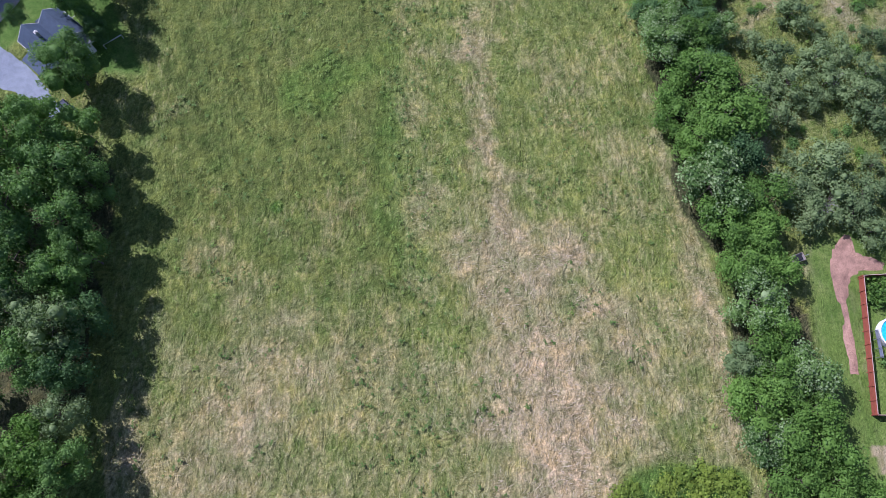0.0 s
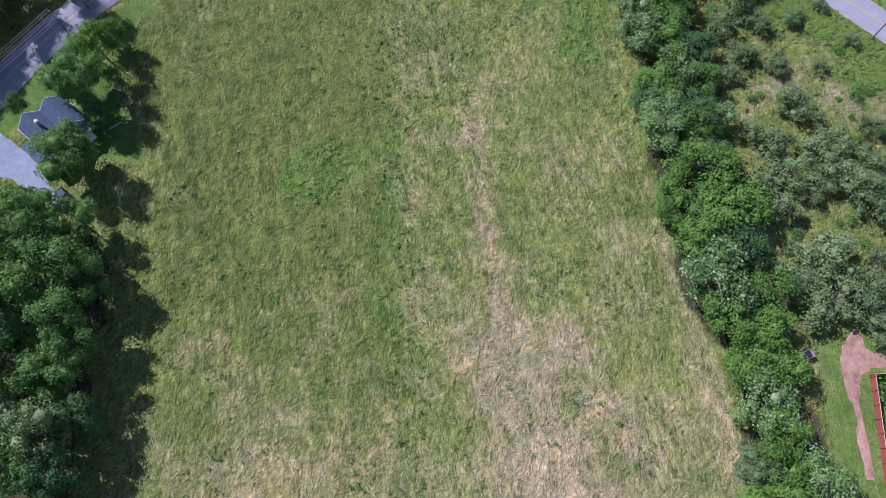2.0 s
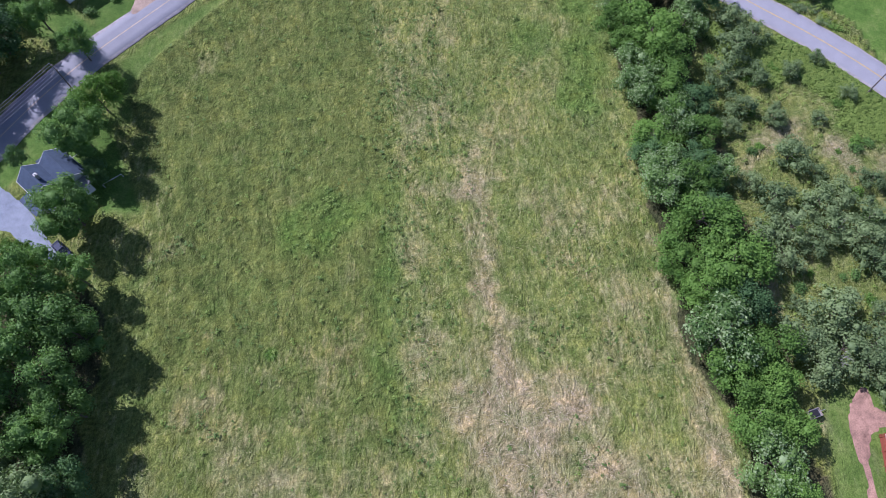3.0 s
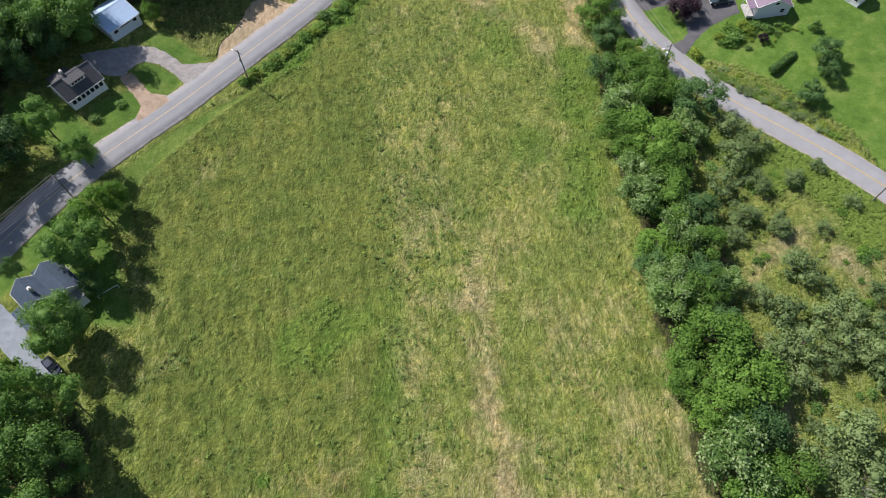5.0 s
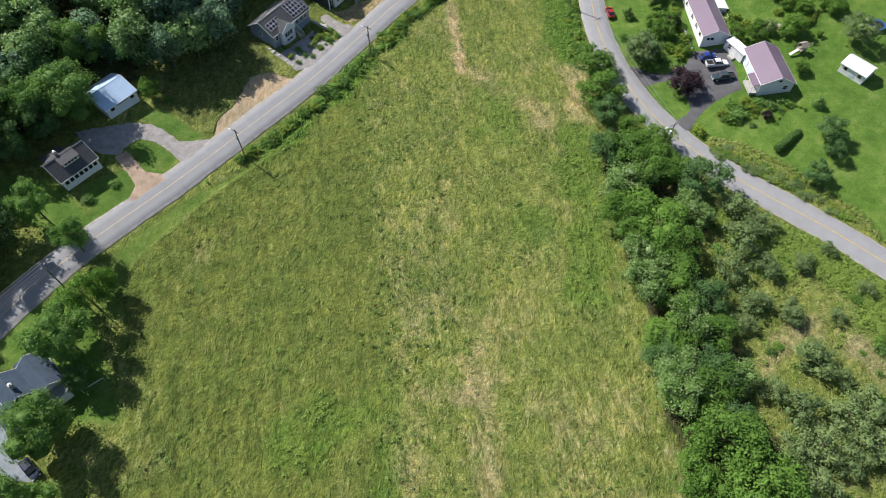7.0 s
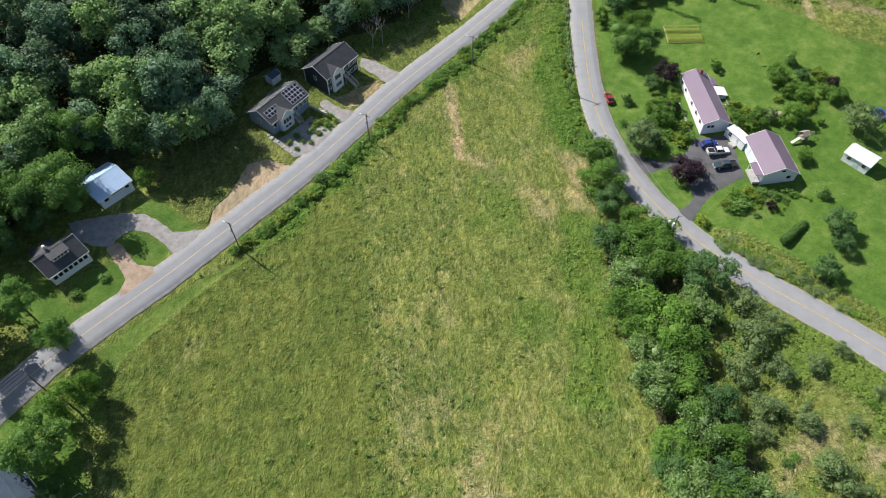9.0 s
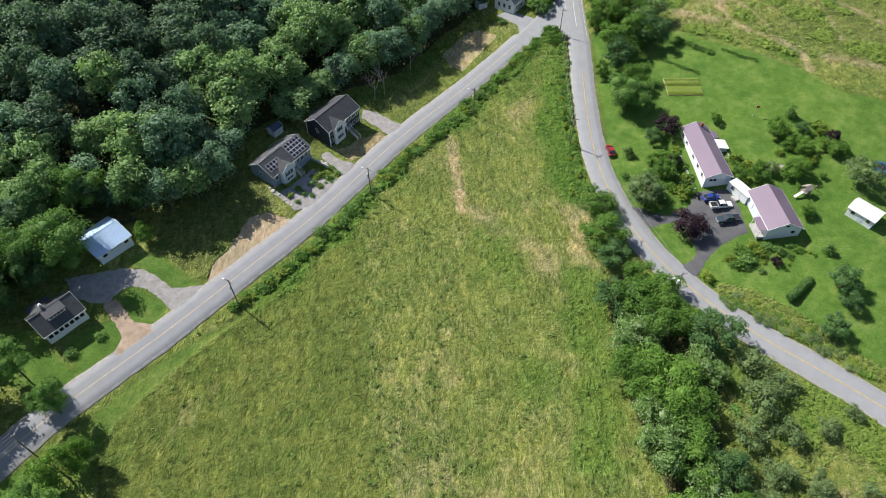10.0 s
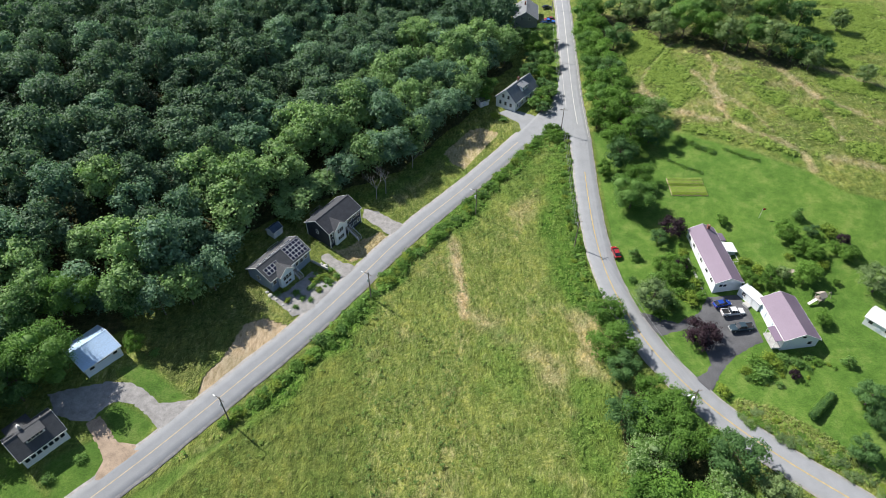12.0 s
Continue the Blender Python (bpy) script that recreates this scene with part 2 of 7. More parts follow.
def earth_material():
    """Meadow, lawn, scrub and bare earth, by masks laid on the land."""
    mat, nt, b = nodes_of("turf", 0.9, 0, 0.15)
    flow = place(nt, (1, 1, 1))
    streak = place(nt, (2.6, 0.8, 1), radians(28))
    n1, n2, n3 = noise_node(nt, 0.055, 5, 0.65, flow), noise_node(nt, 0.5, 5, 0.7, streak), noise_node(nt, 3.4, 5, 0.75, flow)
    green = ramp(nt, n2, [(0.28, (0.115, 0.15, 0.032)), (0.5, (0.175, 0.215, 0.055)), (0.74, (0.28, 0.305, 0.11))])
    straw = ramp(nt, n2, [(0.25, (0.24, 0.19, 0.10)), (0.5, (0.42, 0.335, 0.20)), (0.75, (0.57, 0.465, 0.30))])
    short = ramp(nt, n2, [(0.28, (0.10, 0.128, 0.03)), (0.5, (0.138, 0.175, 0.042)), (0.74, (0.20, 0.225, 0.07))])
    lush = ramp(nt, n2, [(0.25, (0.055, 0.115, 0.016)), (0.55, (0.10, 0.19, 0.03)), (0.8, (0.16, 0.25, 0.05))])
    lawn = ramp(nt, noise_node(nt, 0.25, 5, 0.7, flow), [(0.28, (0.055, 0.118, 0.018)), (0.5, (0.088, 0.164, 0.028)), (0.74, (0.165, 0.222, 0.058))])
    earth = ramp(nt, n2, [(0.3, (0.28, 0.20, 0.13)), (0.55, (0.42, 0.33, 0.235)), (0.75, (0.52, 0.44, 0.33))])
    floor = ramp(nt, n2, [(0.3, (0.045, 0.055, 0.022)), (0.7, (0.12, 0.115, 0.055))])
    warp = nt.nodes.new("ShaderNodeTexNoise")
    warp.inputs["Scale"].default_value, warp.inputs["Detail"].default_value = 0.35, 2.0
    nt.links.new(flow, warp.inputs["Vector"])
    bend = nt.nodes.new("ShaderNodeVectorMath")
    bend.operation = "MULTIPLY_ADD"
    bend.inputs[1].default_value = (9, 9, 0)
    nt.links.new(warp.outputs["Color"], bend.inputs[0])
    nt.links.new(streak, bend.inputs[2])
    n4 = noise_node(nt, 1.6, 3, 0.6, bend.outputs[0])
    wob = math_node(nt, "MULTIPLY", math_node(nt, "SUBTRACT", n2, 0.5), 0.9)

    def folds(scale, bend_scale, reach, stretch, turn):
        """Creases between swathes of lodged grass: valleys along the level lines of a bent noise."""
        w = nt.nodes.new("ShaderNodeTexNoise")
        w.inputs["Scale"].default_value, w.inputs["Detail"].default_value = bend_scale, 2.0
        nt.links.new(flow, w.inputs["Vector"])
        v = nt.nodes.new("ShaderNodeVectorMath")
        v.operation = "MULTIPLY_ADD"
        v.inputs[1].default_value = (reach, reach, 0)
        nt.links.new(w.outputs["Color"], v.inputs[0])
        nt.links.new(place(nt, stretch, turn), v.inputs[2])
        n = noise_node(nt, scale, 2.5, 0.55, v.outputs[0])
        return n, math_node(nt, "MINIMUM", math_node(nt, "MULTIPLY", math_node(nt, "ABSOLUTE", math_node(nt, "SUBTRACT", n, 0.5)), 7.0), 1.0)

    swathe, crease = folds(1.25, 0.16, 5.0, (1.0, 0.55, 1), radians(35))
    tuft, nick = folds(2.9, 0.5, 2.2, (0.7, 1.0, 1), radians(-10))

    def masked(name, a, c):
        m = math_node(nt, "ADD", attr(nt, name), wob)
        r = nt.nodes.new("ShaderNodeMapRange")
        r.inputs["From Min"].default_value, r.inputs["From Max"].default_value = 0.1, 0.95
        nt.links.new(m, r.inputs["Value"])
        return mix(nt, r.outputs[0], a, c)

    col = masked("dry", mix(nt, attr(nt, "short"), green, short), straw)
    col = masked("lush", col, lush)
    col = mix(nt, attr(nt, "lawn"), col, lawn)
    col = mix(nt, attr(nt, "woods"), col, floor)
    col = masked("bare", col, earth)
    broad = ramp(nt, n1, [(0.3, (0.74, 0.82, 0.74)), (0.65, (1.12, 1.07, 1.0))])
    # dark end stands in for small shadows between tufts, put into the colour
    fine = ramp(nt, n3, [(0.3, (0.5, 0.52, 0.48)), (0.5, (0.97, 0.97, 0.95)), (0.68, (1.36, 1.34, 1.34))])
    fine = mix(nt, math_node(nt, "MULTIPLY", attr(nt, "bare"), 0.7), fine, (1.0, 1.0, 1.0))
    grain = ramp(nt, noise_node(nt, 8.0, 2, 0.6, flow), [(0.32, (0.66, 0.67, 0.62)), (0.5, (0.98, 0.98, 0.97)), (0.68, (1.34, 1.32, 1.3))])
    fine = mix(nt, math_node(nt, "SUBTRACT", 1.0, math_node(nt, "MULTIPLY", attr(nt, "lawn"), 0.6)), fine, mix(nt, 1.0, fine, grain, "MULTIPLY"))
    # gaps in the lodged grass darkened, crests paled: their shading in the colour
    lay = math_node(nt, "ADD", math_node(nt, "MULTIPLY", attr(nt, "streak"), 0.6), math_node(nt, "MULTIPLY", n4, 0.4))
    blades = mix(nt, math_node(nt, "MAXIMUM", attr(nt, "lawn"), attr(nt, "bare")), ramp(nt, lay, [(0.3, (0.58, 0.61, 0.54)), (0.48, (0.9, 0.92, 0.88)), (0.7, (1.3, 1.26, 1.3))]), (1.0, 1.0, 1.0))
    col = mix(nt, 1.0, col, blades, "MULTIPLY")
    col = mix(nt, 1.0, mix(nt, 1.0, col, broad, "MULTIPLY"), fine, "MULTIPLY")
    clump = ramp(nt, noise_node(nt, 0.36, 4, 0.62, flow), [(0.32, (0.72, 0.84, 0.70)), (0.5, (1.0, 1.0, 1.0)), (0.68, (1.22, 1.14, 1.0))])
    col = mix(nt, math_node(nt, "SUBTRACT", 1.0, math_node(nt, "MAXIMUM", attr(nt, "lawn"), attr(nt, "bare"))), col, mix(nt, 1.0, col, clump, "MULTIPLY"))
    nt.links.new(col, b.inputs["Base Color"])
    h = math_node(nt, "ADD", math_node(nt, "MULTIPLY", crease, 0.25), math_node(nt, "MULTIPLY", nick, 0.16))
    h = math_node(nt, "ADD", h, math_node(nt, "ADD", math_node(nt, "MULTIPLY", swathe, 0.7), math_node(nt, "MULTIPLY", tuft, 0.45)))
    h = math_node(nt, "ADD", h, math_node(nt, "MULTIPLY", n3, 0.34))
    rough_grass = math_node(nt, "SUBTRACT", 1.0, math_node(nt, "MULTIPLY", math_node(nt, "MAXIMUM", attr(nt, "lawn"), attr(nt, "bare")), 0.88))
    bump(nt, b, math_node(nt, "MULTIPLY", h, rough_grass), 0.8, 0.6)
    return mat


turf = earth_material()



def blade_material():
    """Long grass lying over: colour by what grows there, each bundle a little different."""
    mat, nt, b = nodes_of("long_grass", 0.75, 0, 0.2)
    g = nt.nodes.new("ShaderNodeNewGeometry")
    r = g.outputs["Random Per Island"]
    green = ramp(nt, r, [(0.0, (0.09, 0.12, 0.022)), (0.5, (0.185, 0.225, 0.06)), (1.0, (0.40, 0.415, 0.17))])
    straw = ramp(nt, r, [(0.0, (0.20, 0.18, 0.085)), (0.5, (0.40, 0.34, 0.21)), (1.0, (0.58, 0.50, 0.35))])
    lush = ramp(nt, r, [(0.0, (0.05, 0.11, 0.014)), (0.6, (0.11, 0.21, 0.03)), (1.0, (0.22, 0.32, 0.07))])
    short = ramp(nt, r, [(0.0, (0.08, 0.105, 0.022)), (0.5, (0.15, 0.185, 0.046)), (1.0, (0.30, 0.325, 0.115))])
    col = mix(nt, attr(nt, "dry"), mix(nt, attr(nt, "short"), green, short), straw)
    col = mix(nt, attr(nt, "lush"), col, lush)
    nt.links.new(col, b.inputs["Base Color"])
    return mat


long_grass = blade_material()

from mathutils.geometry import delaunay_2d_cdt

# ---- roads and plots, as plan lines ----
NORTH_ROAD = [(-152, -14), (-120, 36), (-103, 67), (-91.7, 87.1), (-84.5, 100.4), (-75.0, 112.9), (-66.5, 122.8), (-58.2, 133.1), (-51.6, 142.7),
              (-33.7, 166.3), (-12.6, 199.2), (-2.1, 211.0), (26.2, 246.3), (36.0, 258.0), (42.5, 272)]
EAST_ROAD = [(150, 30), (118, 76), (94.5, 103.1), (87.0, 112.0), (76.9, 120.3), (69.8, 126.7), (63.5, 133.1), (58.3, 140.2), (54.5, 144.8), (49.9, 154.1),
             (45.7, 165.3), (43.1, 177.0), (41.8, 188.3), (42.0, 199.3), (42.7, 219.6), (44.1, 236.9), (44.4, 256.0), (46.2, 282.6),
             (50.3, 330.2), (52.2, 354.9), (56, 420), (60, 520)]
FIELD = [(-54, -30), (-54, -8), (-58.5, 2), (-53.4, 22), (-53.5, 45), (-58, 65), (-57, 76), (-65, 88), (-67.7, 101), (-66.2, 106.4), (-59.6, 116.3), (-53, 125.2), (-44, 135), (-26, 162),
         (-6, 192), (12, 218), (33, 243), (38, 236), (37, 190), (40, 165), (38, 140), (41.5, 92), (44, 51), (49, 33), (52.6, 0), (52, -30)]
LAWN_EAST = [(45.4, 190.8), (46.8, 166.7), (57.6, 144.6), (73.8, 128.7), (88.1, 114.5), (118, 84), (170, 110), (160, 185), (127.1, 198.5), (113.8, 204.3),
             (104.8, 214.3), (94.7, 223.3), (83.6, 231.2), (72.9, 240.6), (60.0, 246.0), (48.4, 245.0), (46.4, 205.0)]
LAWNS = [
    LAWN_EAST,
    [(-79.1, 117.5), (-82.7, 124.2), (-70.6, 133.7), (-65.3, 130.0), (-71.7, 119.7), (-76.9, 111.7), (-90.2, 112.9), (-99.1, 118.3), (-101.6, 125.9), (-89.1, 125.2)],
    [(-76.2, 136.2), (-73.3, 139.7), (-63.9, 134.4), (-66.0, 127.1), (-70.2, 130.1)],
    [(-76.9, 146.8), (-70.7, 148.9), (-59.1, 141.2), (-63.2, 138.4), (-72.1, 143.2)],
    [(-43.7, 136.5), (-53.0, 128.5), (-60.1, 122.0), (-65.0, 117.0), (-71.2, 108.5), (-73.0, 103.0), (-70.5, 92.0), (-66.3, 92.0), (-67.9, 101.0), (-66.4, 106.4), (-59.8, 116.3), (-53.2, 125.2), (-45.8, 133.1)],
    [(-88.8, 89.6), (-80.2, 97.2), (-71.4, 93.6), (-60.6, 71.3), (-68.2, 71.0), (-74.4, 79.7), (-83.7, 81.9), (-86.9, 76.5), (-88.7, 75.2), (-94.3, 80.1)],
    [(66.9, 34.4), (75.3, 38.2), (82.0, 36.5), (95.4, 36.3), (84.3, -10.1), (66.0, -25), (66.6, 7.9), (65.5, 17.7)],
    [(38, 270), (40, 300), (44, 328), (48, 328), (45, 290), (43, 272)],
]
SAND_1 = [(-58.0, 141.5), (-54.0, 143.4), (-39.5, 163.5), (-42.5, 164.6), (-46.5, 165.2), (-51.5, 162.5), (-53.0, 156.5), (-54.5, 151.5), (-57.2, 147.6)]
BARE = [
    SAND_1,
    [(-3.2, 236), (6, 250), (10.9, 252), (16.7, 248), (12.3, 240.2), (4, 228)],
    [(72.2, 0.0), (77, 0.0), (76, -6), (73, -4)],
]
# straw, browned strip along the hedgerow, and trodden paths: line, half width, strength
DRY = [
    ([(4, 84), (7.0, 74), (8.0, 64.8), (9.5, 51.0), (11.3, 39.2), (14.1, 30.3)], 3.6, 0.62),
    ([(14.1, 32), (18.7, 17.8), (21.0, 8.0), (15.5, -20)], 12.5, 0.6),
    ([(-44, -16), (-38, 6), (-30, 14)], 11, 0.32),
    ([(-48, 112), (-40, 125)], 8, 0.35),
    ([(46, 34), (49, 12), (49, -5)], 3, 0.35),
    ([(0.2, 199), (1.6, 190), (2.4, 185), (3.4, 179), (3.9, 168)], 1.7, 1.0),
    ([(3.9, 171), (10.6, 165.3), (23.1, 153.4), (28, 140)], 3, 0.45),
    ([(3.9, 171), (2, 150), (0, 120), (-4, 95), (-2, 80)], 4, 0.2),
    ([(42, 66), (44, 50), (48, 36)], 2.2, 0.38),
    ([(34, 150), (36, 162), (33, 172)], 3.5, 0.5),
    ([(20, 200), (24, 215)], 4, 0.42),
    ([(93.2, 292.8), (88.6, 294.7), (82.6, 290.3), (75.3, 280.3), (70.6, 271.9), (68.6, 264.1)], 1.1, 0.8),
    ([(68.6, 264.1), (73.2, 255.5), (77.5, 249.2), (82.5, 244.5), (88.3, 240.6)], 1.6, 0.8),
    ([(96, 288.3), (95, 277.7), (96.2, 272.2), (92.1, 264), (91.9, 253.6), (90.7, 246), (91.5, 239.8), (96.3, 233.1), (102.9, 228.1), (107.5, 220), (108.4, 213.8)], 1.4, 0.95),
    ([(87.7, 272.1), (89.9, 262.8), (91.1, 250.6)], 1.2, 0.85),
    ([(94.7, 291.1), (101.8, 281.2), (109.5, 274.8), (116.3, 269.3), (118.8, 258.3), (122.1, 250), (126.6, 245.3), (137, 236)], 1.5, 0.9),
    ([(109.5, 274.8), (126.8, 269), (138, 261.6), (147.5, 254)], 1.6, 0.75),
    ([(93.5, 253.2), (99.2, 242.6), (102.6, 232.2)], 1.2, 0.7),
    ([(117, 236.7), (121.9, 238), (121.4, 232.5), (121.8, 227.1)], 0.9, 0.8),
    ([(112.6, 218.5), (120.1, 217.1), (128.9, 213.4)], 2.5, 0.65),
    ([(100, 270), (104, 262), (111, 256)], 6, 0.42),
    ([(64, 84), (70, 92), (80, 86), (90, 84)], 4, 0.5),
    ([(62, 60), (63, 52)], 2, 0.5),
    ([(-20, 214), (-6, 232)], 5, 0.35),
    ([(67, 30), (66.8, 12), (68.5, -2)], 2.0, 0.4), ([(73.5, 26), (73.8, 12)], 1.2, 0.5),
]
LUSH = [
    ([(-26, 67), (-20, 72)], 8, 0.6), ([(-10, 78), (-12, 50), (-6, 30)], 4, 0.34), ([(-31.5, 42.8), (-31.4, 43)], 1.0, 0.95),
    ([(30, 100), (34, 120), (33, 145)], 6, 0.6), ([(20, 118), (21, 119)], 6, 0.5), ([(12, 150), (14, 158)], 8, 0.5),
    ([(-5, 200), (10, 222), (30, 243)], 8, 0.85), ([(33, 178), (34.5, 210), (37, 236)], 8, 0.9), ([(20, 215), (25, 228)], 8, 0.6),
    ([(62, 118), (70, 112), (84, 102), (92, 92)], 6, 0.95), ([(-44, 139), (-28, 160), (-10, 190)], 3.5, 0.85),
    ([(80, 274), (79, 258)], 6.5, 0.95), ([(70, 285), (76, 300)], 8, 0.9), ([(113, 239), (117, 239)], 3.2, 0.95), ([(115, 229), (116.5, 228)], 2.6, 0.95),
    ([(127, 241), (124, 245)], 2.6, 0.9), ([(126, 223), (130, 220)], 4, 0.9), ([(130, 259), (146, 250)], 4.5, 0.95), ([(126, 279), (150, 266), (166, 257)], 4, 0.95),
    ([(140, 292), (165, 288), (160, 312)], 16, 0.95), ([(95.5, 242), (96.5, 240)], 2.6, 0.8), ([(80, 238.5), (88, 233)], 3.6, 0.8), ([(104, 220.5), (97, 228)], 2.6, 0.7), ([(104, 263), (107, 250)], 4, 0.6),
    ([(57, 150), (60, 145)], 1.5, 0.6), ([(28, 330), (46, 300)], 8, 0.8),
    ([(33, -8), (48, -7)], 4, 0.95), ([(-58, 150), (-52, 170)], 2, 0.3), ([(-30, 210), (-14, 222), (0, 240)], 5, 0.6),
]
WOODS = [
    [(-120, 60), (-104, 86), (-96, 112), (-103, 126), (-98.7, 139.8), (-90, 150), (-77.0, 159.0), (-67.7, 172.5), (-60.0, 181.3), (-57.0, 194.5), (-51.8, 200.3),
     (-45.0, 207.5), (-27.7, 219.3), (-14.0, 228.8), (-4, 246), (9, 262), (12, 282), (24.3, 292), (26, 325), (22, 420), (-420, 420), (-420, 60)],
    [(-64, -30), (-64, 0), (-62, 20), (-62, 42), (-68, 54), (-80, 58), (-104, 62), (-160, -30)],
    [(52, -30), (53, 5), (50, 33), (46, 50), (43, 85), (41, 115), (39, 145), (48, 148), (55, 130), (57, 95), (60, 70), (62, 45), (63, 15), (66, -10), (70, -30)],
    [(54, 200), (52, 240), (55, 262), (59, 320), (66, 335), (130, 275), (124, 265), (84, 292), (70, 310), (62, 290), (70, 245), (60, 200)],
]
ROUGH_LOT = [(-80, 160), (-70, 149.5), (-62, 144), (-57, 148), (-53, 156), (-51, 164), (-47, 168), (-52, 180), (-64, 180)]
DRIVE_EAST = [(47.6, 168.5), (52.3, 159.9), (58.7, 161.3), (60.7, 158.6), (61.7, 151.2), (58.6, 148.3), (54.0, 147.0), (58.1, 141.9), (63.3, 148.0), (68.3, 153.0),
              (75.6, 156.4), (75.4, 164.0), (74.3, 171.3), (66.2, 171.3), (62.7, 166.2), (57.4, 164.0)]
DRIVE_WEST = [(-57.6, 140.6), (-64.5, 139.6), (-72.3, 144.4), (-77.6, 143.9), (-88.8, 139.6), (-85.2, 134.5), (-81.2, 133.5), (-77.0, 133.5), (-76.0, 136.2),
              (-73.3, 138.9), (-70.0, 138.2), (-63.4, 133.4), (-60.0, 131.4)]
DIRT_WEST = [(-78.3, 133.2), (-75.9, 135.7), (-70.2, 130.1), (-63.0, 128.1), (-69.0, 118.7), (-72.0, 121.0), (-71.6, 125.4)]
DRIVE_SOLAR = [(-36.4, 188.1), (-34.1, 189.1), (-30.9, 186.8), (-25.4, 184.4), (-29.0, 179.3), (-30.8, 181.9), (-36.0, 186.0)]
DRIVE_DARK = [(-26.5, 208.7), (-22.2, 208.2), (-13.6, 202.2), (-15.5, 196.9), (-18.6, 198.3), (-22.5, 201.4), (-26.4, 204.5)]
GARDEN_PATH = [(-47.5, 172.0), (-44.4, 173.6), (-37.5, 182.1), (-29.9, 178.5), (-34.8, 168.6), (-40.0, 166.1)]
DRIVE_TL = [(-89.2, 76.6), (-86.2, 74.8), (-81.1, 70.6), (-76.3, 64.5), (-70.8, 60.1), (-79.1, 60.9), (-84.4, 65.9), (-87.6, 66.8), (-96.9, 69.3), (-104, 72), (-98.2, 78.9)]
RED_YARD = [(73.1, 36.1), (75.3, 38.3), (76.4, 33.8), (80.9, 31.6), (80.7, 30.0), (75.9, 29.6), (74.3, 28.5), (72.9, 24.2), (72.8, 20.4), (73.0, 15.9), (72.3, 10.9), (70.4, 11.2), (70.6, 14.1), (70.2, 17.4), (71.1, 21.2), (70.7, 25.0), (70.3, 29.3), (71.0, 32.8)]
DRIVE_FAR = [(17.0, 261.0), (21.1, 263.4), (25.6, 261.6), (30.5, 257.5), (33.0, 254.0), (25.5, 247.5), (24.5, 253.5)]
JUNCTION = [(25.0, 249.5), (29.6, 255.5), (34.0, 259.5), (37.2, 264.7), (40.3, 273.3), (42.2, 284.0), (47.0, 284.0), (46.6, 262.0), (43.6, 249.0), (41.6, 240.5), (40.9, 243.7), (39.1, 247.3), (35.4, 247.9), (30.4, 243.6), (26.0, 240.2), (21.0, 243.0)]
DRIVE_FAR_2 = [(39.5, 331.0), (40, 336), (49, 335), (48.6, 331)]
ROUGH_VERGE = [(61, 139), (65, 142), (72, 139), (80, 132), (86, 124), (92, 118), (96, 106), (86, 116), (74, 127)]
STRAW_YARD = [(-38.3, 193.9), (-34.3, 190.5), (-30.8, 190.1), (-26.5, 194.6), (-23.4, 196.4), (-20.4, 199.0), (-17.7, 197.2), (-18.8, 193.6), (-23.8, 188.8), (-27.7, 186.0), (-31.1, 188.3), (-35.3, 191.5)]
GARDEN_PATCH = [(-38.5, 178.5), (-35.6, 182.9), (-32.5, 183.1), (-29.9, 180.2), (-31.7, 177.0), (-34.3, 174.2), (-36.6, 176.0)]
HARD = [SAND_1, DRIVE_EAST, DRIVE_WEST, DIRT_WEST, DRIVE_SOLAR, DRIVE_DARK, GARDEN_PATH, DRIVE_TL, RED_YARD, DRIVE_FAR, DRIVE_FAR_2, JUNCTION]


